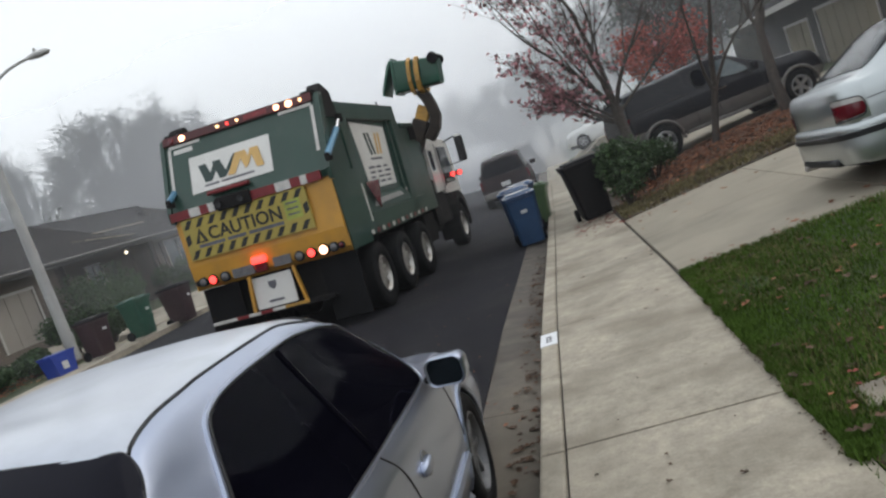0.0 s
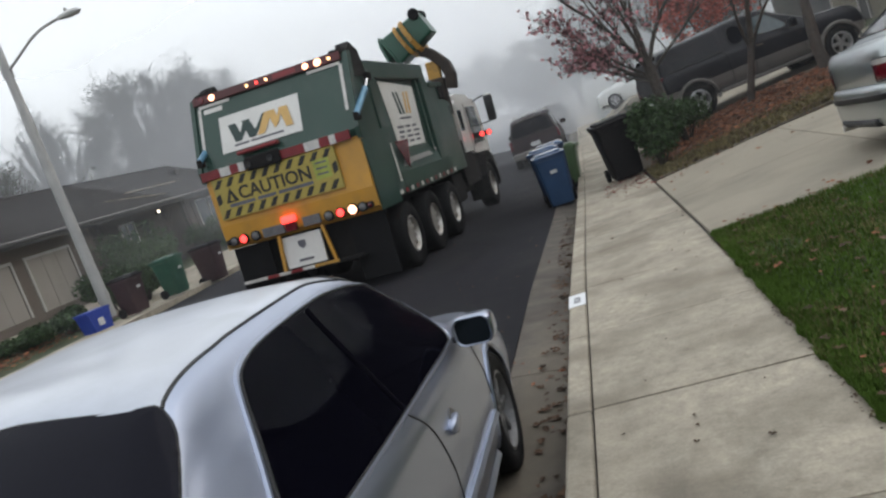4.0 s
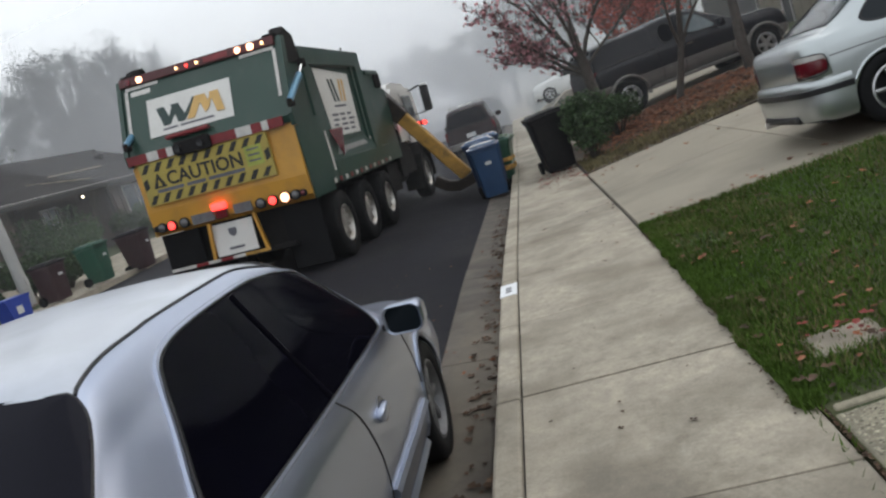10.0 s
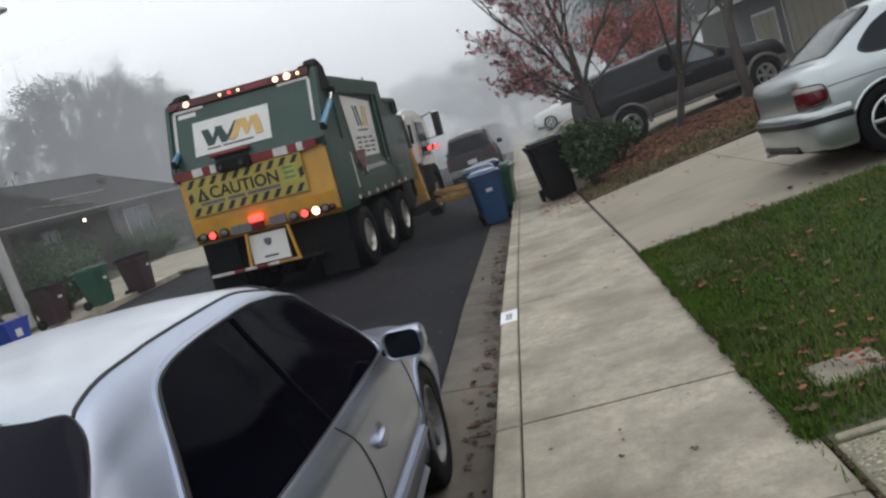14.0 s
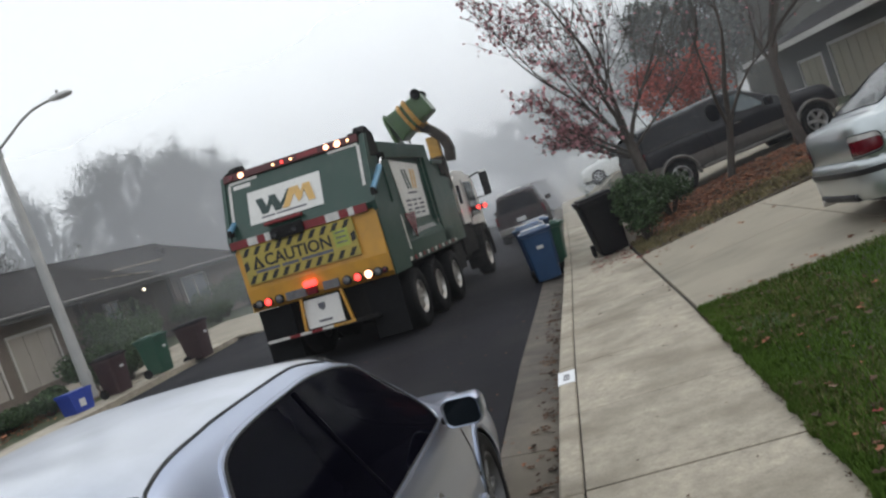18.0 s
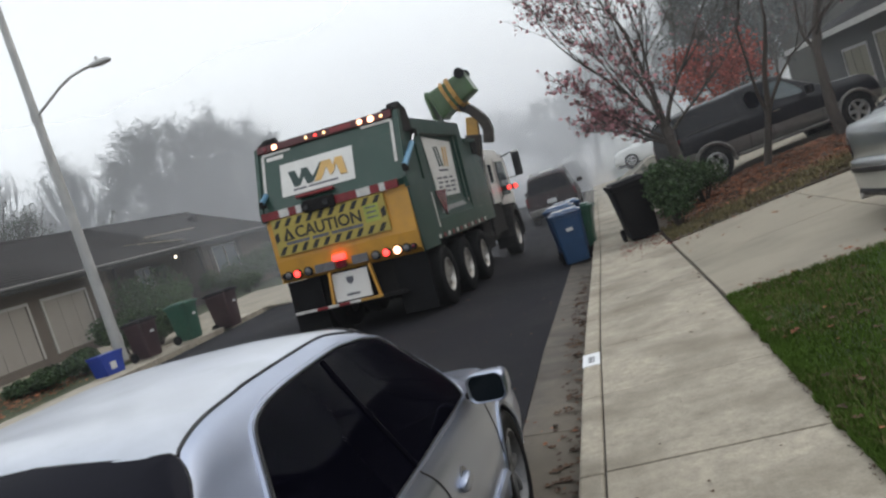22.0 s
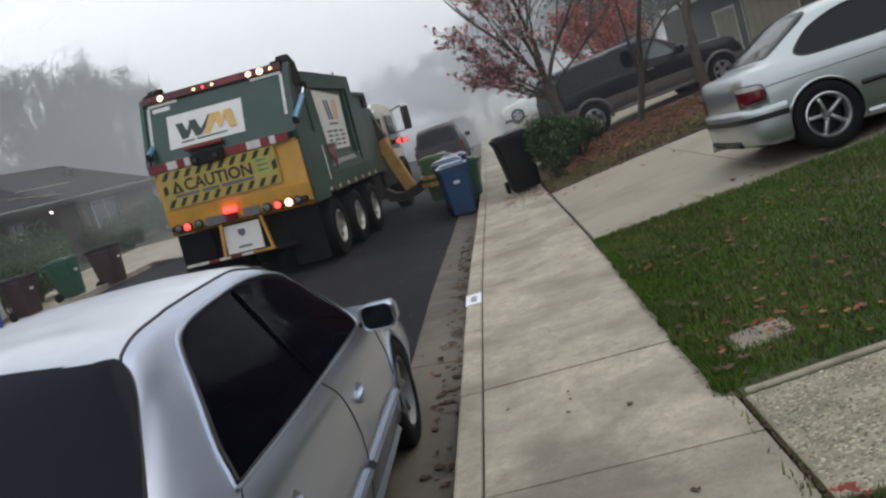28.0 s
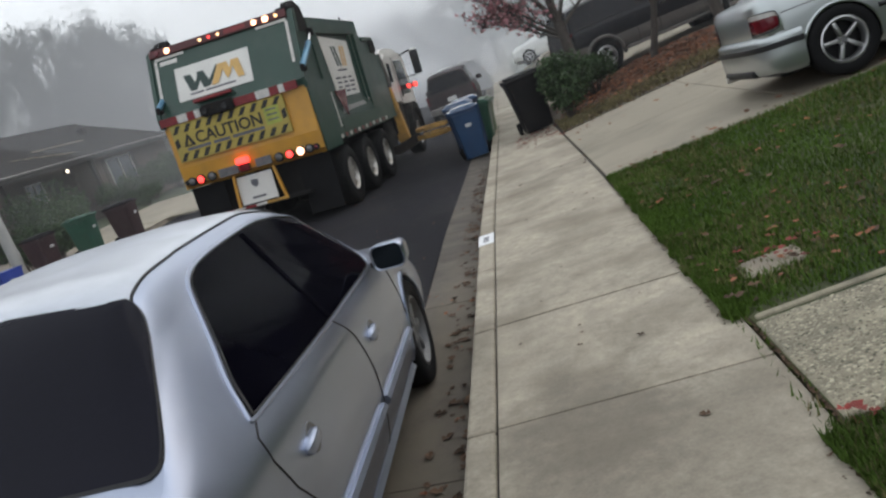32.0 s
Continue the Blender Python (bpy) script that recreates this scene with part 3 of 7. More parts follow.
def place_on(shell, y, z, low=0.3, high=8.2):
    """The shell's u and v at a height and length along the car's flank."""
    n = len(shell.rows) - 1
    u, v = min(((a / 3, low + b * 0.4) for a in range(3 * n + 1) for b in range(int((high - low) / 0.4) + 1)), key=lambda q: (shell.at(*q).yz - Vector((y, z))).length)
    step = 0.2
    while step > 0.003:
        best = min(((u + a * step, v + b * step) for a in (-1, 0, 1) for b in (-1, 0, 1)), key=lambda q: (shell.at(*q).yz - Vector((y, z))).length)
        if best == (u, v):
            step *= 0.5
        u, v = best
    return u, v


def flank(shell, pts, low=0.3, high=8.2):
    return [place_on(shell, y, z, low, high) for y, z in pts]


def rounded(u0, u1, v0, v1, ru, rv, n=5):
    pts = []
    for cu, cv, a0 in ((u1 - ru, v1 - rv, 0), (u0 + ru, v1 - rv, 90), (u0 + ru, v0 + rv, 180), (u1 - ru, v0 + rv, 270)):
        for k in range(n + 1):
            a = radians(a0 + 90 * k / n)
            pts.append((cu + ru * math.cos(a), cv + rv * math.sin(a)))
    return pts + pts[:1]


def softened(pts, times=2):
    """A closed outline with its corners cut round."""
    for _ in range(times):
        pts = [q for a, b in zip(pts, pts[1:] + pts[:1]) for q in ((a[0] * 0.75 + b[0] * 0.25, a[1] * 0.75 + b[1] * 0.25), (a[0] * 0.25 + b[0] * 0.75, a[1] * 0.25 + b[1] * 0.75))]
    return pts + pts[:1]


def outline_of(w):
    return rounded(*w) if len(w) == 6 and not isinstance(w[0], tuple) else softened(list(w))


def inside(u, v, loop):
    hit = False
    for (a, b), (c, d) in zip(loop, loop[1:]):
        if (b > v) != (d > v) and u < a + (v - b) / (d - b) * (c - a):
            hit = not hit
    return hit


def shrunk(loop, k):
    cu, cv = sum(p[0] for p in loop[:-1]) / (len(loop) - 1), sum(p[1] for p in loop[:-1]) / (len(loop) - 1)
    return [(cu + (u - cu) * k, cv + (v - cv) * k) for u, v in loop]


def dense(loop, n=3):
    return [(a[0] + (b[0] - a[0]) * k / n, a[1] + (b[1] - a[1]) * k / n) for a, b in zip(loop, loop[1:]) for k in range(n)] + loop[:1]


def on_shell(shell, u, v, side):
    return shell.at(u, v, side) if v <= 11 else shell.at(u, 22 - v, -side)


def glass_patch(shell, loop, side, proud=0.003, rings=14):
    """A pane that follows the shell inside an outline, a hair proud of it."""
    bm = bmesh.new()
    loop = dense(loop)[:-1]
    rows = []
    for r in range(rings + 1):
        k = max(0.02, 1 - r / rings)
        row = []
        for u, v in shrunk(loop + loop[:1], k)[:-1]:
            e = 0.02
            p = on_shell(shell, u, v, side)
            nr = (on_shell(shell, u + e, v, side) - on_shell(shell, u - e, v, side)).cross(on_shell(shell, u, v + e, side) - on_shell(shell, u, v - e, side))
            nr = nr.normalized() if nr.length > 1e-9 else Vector((side, 0, 0))
            if nr.dot(p - Vector((0, p.y, 0.7))) < 0:
                nr = -nr
            row.append(bm.verts.new(p + nr * proud))
        rows.append(row)
    n = len(loop)
    for a, b in zip(rows, rows[1:]):
        for k in range(n):
            bm.faces.new((a[k], a[(k + 1) % n], b[(k + 1) % n], b[k]))
    bm.faces.new(rows[-1])
    return bm


def car_body(parent, shell, paint, windows, screens, glass, axles, radius, wheel_z, sub=(6, 5), trim="trim", lower=None, roof=None, screen_glass=None):
    """body, side windows (both sides) and screens (across the middle)."""
    nu, nv = (len(shell.rows) - 1) * sub[0], (len(shell.rows[0]) - 1) * sub[1]
    groups = {"body": bmesh.new(), "lower": bmesh.new(), "roof": bmesh.new()}
    loops = [outline_of(w) for w in windows]
    screen_loops = [rounded(u0, u1, v0, 22 - v0, 0.22, 0.75) for u0, u1, v0 in screens]
    cuts = [dense(shrunk(q, 0.8)) for q in loops] + [dense(shrunk(q, 0.94)) for q in screen_loops]
    caches = {k: {} for k in groups}
    grid = {}

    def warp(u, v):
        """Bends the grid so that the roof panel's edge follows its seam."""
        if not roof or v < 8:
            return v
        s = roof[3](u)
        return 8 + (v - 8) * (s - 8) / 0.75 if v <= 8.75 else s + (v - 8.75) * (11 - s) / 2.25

    for side in (1, -1):
        for i in range(nu + 1):
            for j in range(nv + 1):
                p = shell.at(i / sub[0], warp(i / sub[0], j / sub[1]), side)
                if j < 5 * sub[1]:
                    for ya in axles:
                        d = Vector((p.y - ya, p.z - wheel_z))
                        if d.length < radius + 0.05 and d.length > radius - 0.045:
                            d = d.normalized() * radius
                            p = Vector((p.x, ya + d.x, wheel_z + d.y))
                grid[side, i, j] = p
        for i in range(nu):
            for j in range(nv):
                u, v = (i + 0.5) / sub[0], (j + 0.5) / sub[1]
                c = sum((grid[side, i + a, j + b] for a in (0, 1) for b in (0, 1)), Vector()) / 4
                if v < 5 and any(Vector((c.y - ya, c.z - wheel_z)).length < radius - 0.004 for ya in axles):
                    continue
                g = "lower" if lower and v < lower else "body"
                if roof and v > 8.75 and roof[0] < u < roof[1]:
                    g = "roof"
                if v > 4.8 and any(inside(u, v, q) or inside(u, 22 - v, q) for q in cuts):
                    continue
                quad = []
                for a, b in ((i, j), (i + 1, j), (i + 1, j + 1), (i, j + 1)):
                    key = (side if b < nv else 0, a, b)
                    if key not in caches[g]:
                        caches[g][key] = groups[g].verts.new(grid[side, a, b])
                    quad.append(caches[g][key])
                if len(set(quad)) == 4:
                    groups[g].faces.new(quad)
    bm = groups["body"]
    for i in (0, nu):   # close the ends
        loop = [shell.at(i / sub[0], j / sub[1], 1) for j in range(nv + 1)] + [shell.at(i / sub[0], j / sub[1], -1) for j in range(nv - 1, -1, -1)]
        bm.faces.new([bm.verts.new(p) for p in loop])
    part("body", bm, paint, parent, smooth=35)
    if lower:
        part("lower_cladding", groups["lower"], "pickup_grey", parent, smooth=35)
    else:
        groups["lower"].free()
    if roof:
        part("roof_panel", groups["roof"], roof[2], parent, "roof panel with sky light and dew in its paler paint", smooth=35)
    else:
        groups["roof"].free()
    for q in loops:
        for side in (1, -1):
            pane = part("side_window", glass_patch(shell, q, side), glass, parent, smooth=60)
            part("window_trim", tube(bmesh.new(), [on_shell(shell, u, v, side) for u, v in dense(q)], 0.009), trim, pane, smooth=True)
            part("window_seal", tube(bmesh.new(), [on_shell(shell, u, v, side) for u, v in dense(shrunk(q, 0.975))], 0.008), "trim", pane, smooth=True)
    for q in screen_loops:
        pane = part("windscreen", glass_patch(shell, q, 1, 0.010, 22), screen_glass or glass, parent, smooth=60)
        part("screen_seal", tube(bmesh.new(), [on_shell(shell, u, v, 1) for u, v in dense(q)], 0.010), "trim", pane, smooth=True)
    # arch lips and a dark inner tub
    for ya in axles:
        for side in (1, -1):
            pts = []
            for k in range(21):
                a = radians(-8 + 196 * k / 20)
                y, z = ya + radius * math.cos(a), wheel_z + radius * math.sin(a)
                best = min((abs(z - shell.at(uu, vv, 1).z) + abs(y - shell.at(uu, vv, 1).y), uu, vv) for uu in near_u(shell, y) for vv in [q / 4 for q in range(0, 21)])
                pts.append((side * (shell.at(best[1], best[2], 1).x - 0.004), y, z))
            part("arch_lip", tube(bmesh.new(), pts, 0.016), paint if not lower else "pickup_grey", parent, smooth=True)


def near_u(shell, y):
    n = len(shell.rows) - 1
    us = [k / 4 for k in range(4 * n + 1)]
    us.sort(key=lambda u: abs(shell.at(u, 2).y - y))
    return us[:3]


def wheel(parent, x, y, z, r, width, side, rim_r, rim_mat, spokes=5, tyre_mat="tyre", dish=0.03, fat=0.11):
    """wheel > tyre, rim. side +1: faces +x."""
    hub = part("wheel", ring(ring(bmesh.new(), (0, 0, 0), (side, 0, 0), [(-width * 0.4, 0), (-width * 0.4, rim_r * 0.98), (width * 0.30, rim_r * 0.98)], 24),
                             (0, 0, 0), (side, 0, 0), [(width * 0.30 - dish, 0.0), (width * 0.30 - dish, rim_r * 0.30), (width * 0.22 - dish, rim_r * 0.32)], 20), "trim", parent, smooth=True, m=pose(x, y, z))
    part("tyre", ring(bmesh.new(), (0, 0, 0), (side, 0, 0), [(-width / 2, rim_r), (-width / 2, r * 0.93), (-width * 0.40, r), (width * 0.40, r), (width / 2, r * 0.94), (width / 2, rim_r * 1.06), (width * 0.44, rim_r)], 32), tyre_mat, hub, smooth=50)
    bm = ring(bmesh.new(), (0, 0, 0), (side, 0, 0), [(width * 0.46, rim_r * 1.02), (width * 0.48, rim_r * 0.95), (width * 0.36, rim_r * 0.86), (0, rim_r * 0.84)], 28)
    ring(bm, (0, 0, 0), (side, 0, 0), [(width * 0.34, 0.0), (width * 0.34, rim_r * 0.17), (width * 0.2, rim_r * 0.26)], 16)
    for k in range(spokes):
        a = 2 * math.pi * (k + 0.25) / spokes
        m = Matrix.Rotation(a, 4, "X")
        bx(bm, -0.015 + side * width * 0.18, 0.015 + side * width * 0.28, -rim_r * fat, rim_r * fat, rim_r * 0.14, rim_r * 0.92, 0.008, m)
    part("rim", bm, rim_mat, hub, smooth=45)
    return hub


def pillow(hw, hh, rows, n=7):
    """Rounded rectangles across x and z, scaled along y: rows of (y, scale)."""
    bm = bmesh.new()
    loops = []
    for y, k in rows:
        w, h = hw * k, hh * k
        r = min(w, h) * 0.62
        loops.append([bm.verts.new((sx * (w - r) + r * math.cos(radians(a0 + 90 * q / n)), y, sz * (h - r) + r * math.sin(radians(a0 + 90 * q / n)))) for sx, sz, a0 in ((1, 1, 0), (-1, 1, 90), (-1, -1, 180), (1, -1, 270)) for q in range(n + 1)])
    m = len(loops[0])
    for a, b in zip(loops, loops[1:]):
        for k in range(m):
            bm.faces.new((a[k], a[(k + 1) % m], b[(k + 1) % m], b[k]))
    bm.faces.new(loops[0])
    bm.faces.new(loops[-1][::-1])
    return bm


# ---- the silver sedan by the kerb ----
SEDAN_Y, SEDAN_X = 3.76, -1.27
sedan = thing("sedan", pose(SEDAN_X, SEDAN_Y, -0.128, 0, 2.0, -0.6), "silver four-door sedan with dark tinted windows parked at the kerb", "car")
S = Shell([
    (-3.70, -3.66, 0.74, 0.34, 0.62, 0.72, 0.60), (-3.58, -3.52, 0.815, 0.24, 0.80, 0.93, 0.66), (-3.20, -3.12, 0.845, 0.20, 0.90, 0.99, 0.68),
    (-2.86, -2.72, 0.863, 0.18, 0.925, 1.01, 0.738), (-2.52, -2.24, 0.87, 0.18, 0.925, 1.395, 0.604), (-1.84, -1.78, 0.875, 0.18, 0.905, 1.412, 0.557),
    (-1.26, -1.26, 0.878, 0.18, 0.882, 1.408, 0.555), (-1.10, -1.10, 0.878, 0.18, 0.876, 1.402, 0.555), (-0.72, -0.88, 0.878, 0.18, 0.858, 1.362, 0.563),
    (-0.48, -0.66, 0.876, 0.18, 0.848, 1.285, 0.588), (-0.30, -0.47, 0.874, 0.18, 0.840, 1.125, 0.65), (-0.10, -0.30, 0.872, 0.18, 0.805, 0.92, 0.70), (0.16, 0.10, 0.868, 0.19, 0.735, 0.82, 0.70),
    (0.50, 0.50, 0.85, 0.22, 0.67, 0.755, 0.68), (0.78, 0.78, 0.80, 0.26, 0.59, 0.67, 0.60), (0.92, 0.90, 0.68, 0.32, 0.54, 0.61, 0.5)])
SIDE_GLASS = flank(S, [(-2.32, 0.932), (-2.30, 0.955), (-2.25, 1.03), (-2.13, 1.13), (-2.005, 1.24), (-1.93, 1.297), (-1.77, 1.318), (-1.43, 1.322), (-1.10, 1.308), (-0.84, 1.268), (-0.64, 1.207), (-0.50, 1.095),
                       (-0.425, 0.955), (-0.435, 0.855), (-0.56, 0.852), (-1.30, 0.880), (-1.85, 0.902), (-2.18, 0.921), (-2.30, 0.926)], 4.6)


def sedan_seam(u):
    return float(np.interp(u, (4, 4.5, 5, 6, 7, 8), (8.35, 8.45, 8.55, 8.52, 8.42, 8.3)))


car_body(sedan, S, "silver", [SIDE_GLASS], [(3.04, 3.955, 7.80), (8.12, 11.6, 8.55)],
         "tint", (0.0, -2.71), 0.335, 0.31, trim="silver", sub=(8, 8), roof=(3.9, 8.15, "silver_lit", sedan_seam), screen_glass="tint_sky")
for side in (1, -1):
    for ya in (0.0, -2.71):
        wheel(sedan, side * 0.765, ya, 0.305, 0.305, 0.195, side, 0.20, "hub_dull", 7)
    # door seams: between the doors, behind the rear door, ahead of the front door
    for line in ([(-1.37, 0.885), (-1.29, 0.80), (-1.24, 0.70), (-1.22, 0.587), (-1.25, 0.44), (-1.29, 0.28)], [(-2.29, 0.925), (-2.35, 0.89), (-2.36, 0.82), (-2.31, 0.70), (-2.21, 0.58), (-2.10, 0.44), (-2.06, 0.28)], [(-0.30, 0.84), (-0.27, 0.60), (-0.32, 0.28)]):
        part("door_seam", tube(bmesh.new(), S.path(flank(S, line, 0.3, 5.2), side, 0.0003), 0.0036), "trim", sedan)
    bm = tube(bmesh.new(), S.path(flank(S, [(-1.36, 0.895), (-1.32, 1.30)], 4.8), side, 0.0, 10), 0.014, 8)
    part("pillar", bm, "tint", sedan, "black pillar between the doors", smooth=True)
    part("roof_seam", tube(bmesh.new(), S.path([(u, sedan_seam(u)) for u in (3.97, 4.3, 4.6, 5.0, 5.6, 6.5, 7.4, 8.1)], side, 0.0005), 0.0055), "trim", sedan)
    # rubbing strips and sill
    for ends in ([(-2.12, 0.455), (-1.30, 0.445)], [(-1.23, 0.445), (-0.36, 0.43)]):
        part("rubbing_strip", tube(bmesh.new(), S.path(flank(S, ends, 0.3, 5.0), side, 0.006, 12), 0.022), "silver", sedan, "pale silver side moulding", smooth=True)
    part("sill", tube(bmesh.new(), S.path(flank(S, [(-2.0, 0.235), (-0.36, 0.235)], 0.1, 3.0), side, 0.004, 16), 0.028), "silver", sedan, smooth=True)
    for y, z in ((-2.10, 0.735), (-1.04, 0.69)):
        p = S.at(*place_on(S, y, z, 0.3, 5.0), side)
        grip = part("door_handle", pillow(0.024, 0.024, ((-0.062, 0.35), (-0.052, 0.8), (-0.03, 1.0), (0.03, 1.0), (0.052, 0.8), (0.062, 0.35)), 4), "silver", sedan, smooth=60, m=pose(p.x + side * 0.004, p.y, p.z, 4))
        part("handle_recess", ring(bmesh.new(), (side * -0.006, 0.03, -0.004), (side, 0, 0.1), [(0.0, 0.05), (0.006, 0.048), (0.004, 0.03), (0.003, 0.0)], 18), "hub_dull", grip, smooth=50)
    # mirror
    mm = pose(side * 0.945, -0.50, 0.888, 0, 0, side * -8)
    mir = part("door_mirror", pillow(0.088, 0.064, ((0.10, 0.25), (0.085, 0.62), (0.045, 0.90), (-0.02, 1.0), (-0.055, 1.0), (-0.060, 0.95), (-0.052, 0.86))), "silver", sedan, smooth=50, m=mm)
    part("mirror_glass", pillow(0.088, 0.064, ((-0.050, 0.88), (-0.054, 0.87))), "glass_dark", mir)
    part("mirror_arm", box(*sorted((-side * 0.12, -side * 0.02)), -0.02, 0.03, -0.05, -0.02, 0.01), "trim", mir)
    part("tail_lamp", box(-0.14, 0.10, -0.03, 0.03, -0.07, 0.07, 0.015, pose(side * 0.66, -3.63, 0.74)), "tail_red", sedan)
part("underbody", box(-0.70, 0.70, -3.5, 0.75, 0.16, 0.60), "trim", sedan)
part("number_plate", box(-0.16, 0.16, -3.735, -3.71, 0.46, 0.60, 0.004), "plate", sedan)
part("dashboard", box(-0.6, 0.6, -0.9, -0.1, 0.6, 0.86, 0.04), "trim", sedan)


# ---- the refuse truck ----
TRUCK0 = pose(-4.017, 11.081, -0.165, -1.53, 3.4, -4.735)
truck = thing("refuse_truck", TRUCK0, "green and yellow side-loading refuse truck with lit rear lamps", "truck")
LOW, SEAM, TOPZ, LEAN = 1.08, 2.19, 3.40, 0.34


# tailgate: a yellow lower shell and a green upper box that overhangs it
part("tailgate_lower", prism(bmesh.new(), [(0.10, LOW), (0.0, 1.16), (-0.03, 1.45), (0.0, SEAM), (0.90, SEAM), (0.90, LOW)], "x", -1.27, 1.27), "truck_yellow", truck, "faded yellow tailgate panel")
gate = part("tailgate_upper", prism(bmesh.new(), [(-0.02, SEAM + 0.002), (-0.05, SEAM + 0.10), (LEAN, TOPZ), (0.62, TOPZ + 0.02), (0.98, TOPZ - 0.05), (0.98, SEAM + 0.002)], "x", -1.26, 1.26), "truck_green", truck)
for s in (1, -1):
    # side rails that bulge out towards the seam
    bm = bmesh.new()
    prism(bm, [(-0.06, SEAM - 0.05), (-0.08, SEAM + 0.12), (LEAN - 0.03, TOPZ), (LEAN + 0.10, TOPZ), (0.12, SEAM + 0.12), (0.12, SEAM - 0.05)], "x", *sorted((s * 1.262, s * 1.33)))
    part("side_rail", bm, "truck_green", gate)
    part("lower_cheek", prism(bmesh.new(), [(0.04, LOW), (0.0, SEAM - 0.06), (0.13, SEAM - 0.06), (0.13, SEAM + 0.04), (0.98, SEAM + 0.04), (0.98, LOW)], "x", *sorted((s * 1.272, s * 1.295))), "truck_green" if s > 0 else "truck_yellow", gate)
# the body: a box with recessed side panels between its frame members
body = part("hopper_body", box(-1.20, 1.20, 1.0, 4.30, 1.16, 3.24, 0.03), "truck_green", truck)
for s in (1, -1):
    x0, x1 = sorted((s * 1.18, s * 1.285))
    bm = box(x0, x1, 1.0, 4.32, 3.02, 3.30, 0.02)
    part("top_rail", bm, "truck_green", body)
    part("side_post", box(x0, x1, 1.0, 1.36, 1.17, 3.03, 0.015), "truck_green", body)
    part("side_post", box(x0, x1, 3.92, 4.32, 1.17, 3.03, 0.015), "truck_green", body)
    part("side_rib", box(*sorted((s * 1.19, s * 1.25)), 3.70, 3.82, 1.6, 3.03, 0.01), "truck_green", body)
    part("lower_rail", box(x0, x1, 1.36, 4.9, 1.14, 1.50, 0.015), "truck_green", body)
    part("ledge", prism(bmesh.new(), [(s * 1.19, 1.76), (s * 1.215, 1.76), (s * 1.285, 1.505), (s * 1.19, 1.505)], "y", 1.365, 3.915), "truck_green", body)
    for k in range(13):
        part("reflector", box(*sorted((s * 1.284, s * 1.291)), 1.02 + k * 0.30, 1.15 + k * 0.30, 1.17, 1.24), "refl_red" if k % 2 else "refl_white", body)
    for y, z in ((3.78, 1.70), (3.98, 2.9)):
        part("marker_lamp", ring(bmesh.new(), (s * 1.252, y, z), (s, 0, 0), [(0, 0.035), (0.02, 0.03), (0.025, 0)], 12), "lens_grey", body, smooth=True)
    # the bin hopper and the packer cover ahead of the body, in steps
    part("hopper_side", prism(bmesh.new(), [(4.33, 1.14), (4.33, 3.0), (4.75, 2.96), (5.55, 2.88), (5.55, 2.62), (5.95, 2.55), (6.0, 1.14)], "x", *sorted((s * 1.16, s * 1.23))), "truck_green", truck)
    part("hopper_rail", box(*sorted((s * 1.13, s * 1.26)), 4.6, 5.62, 2.88, 2.98, 0.02), "truck_green", truck)
part("hopper_floor", box(-1.16, 1.16, 4.33, 5.95, 1.14, 1.5, 0.02), "truck_green", truck)
part("hopper_bulkhead", box(-1.16, 1.16, 5.90, 5.98, 1.5, 2.6, 0.01), "truck_green", truck)
part("packer_cover", box(-1.12, 1.12, 4.33, 5.1, 2.6, 2.94, 0.05), "grime", truck)
part("roof_stub", rod(bmesh.new(), (1.1, 3.95, 3.2), (1.1, 3.95, 3.42), 0.02), "grime", truck)
for y in (5.2, 5.45):
    part("valve_block", box(1.10, 1.27, y, y + 0.18, 2.62, 2.92, 0.03), "grime", truck)
# side signs
for s in (1, -1):
    sg = part("side_sign", prism(bmesh.new(), [(1.66, 2.99), (3.52, 2.90), (3.42, 1.86), (1.86, 1.86)], "x", *sorted((1.202 * s, 1.212 * s))), "sign_white", body, "white side sign panel")
    for k in range(2):
        part("emblem", prism(bmesh.new(), [(2.22 + 0.19 * k, 2.80), (2.33 + 0.19 * k, 2.80), (2.47 + 0.19 * k, 2.42), (2.36 + 0.19 * k, 2.42)], "x", *sorted((1.213 * s, 1.216 * s))), "logo_green", sg)
        part("emblem", prism(bmesh.new(), [(2.72 + 0.19 * k, 2.42), (2.82 + 0.19 * k, 2.42), (2.92 + 0.19 * k, 2.80), (2.82 + 0.19 * k, 2.80)], "x", *sorted((1.2162 * s, 1.219 * s))), "logo_gold", sg)
    part("text_bar", box(*sorted((1.213 * s, 1.216 * s)), 2.30, 2.95, 2.33, 2.365), "mark", sg)
    for k in range(4):
        for q in range(3):
            w = 0.34 - 0.05 * ((k + q) % 3)
            part("text_bar", box(*sorted((1.213 * s, 1.216 * s)), 2.02 + 0.43 * q + 0.03 * (k % 2), 2.02 + 0.43 * q + w + 0.03 * (k % 2), 2.185 - 0.085 * k, 2.225 - 0.085 * k), "mark", sg)
    part("warning_triangle", prism(bmesh.new(), [(1.40, 1.98), (2.12, 1.99), (1.86, 1.52)], "x", *sorted((1.287 * s, 1.297 * s))), "tail_red", body)
    part("white_strip", prism(bmesh.new(), [(1.16, 1.98), (1.22, 1.98), (1.26, 1.36), (1.19, 1.36)], "x", *sorted((1.286 * s, 1.292 * s))), "refl_white", body)
    # A pale strip stands in for the whitish reflection on the ledge.
    part("faded_decal", prism(bmesh.new(), [(1.60, 1.52), (1.74, 1.68), (3.3, 1.70), (3.5, 1.62), (2.2, 1.60)], "x", *sorted((1.262 * s, 1.268 * s))), "galv", body, "pale stripe painted as the ledge's reflection")
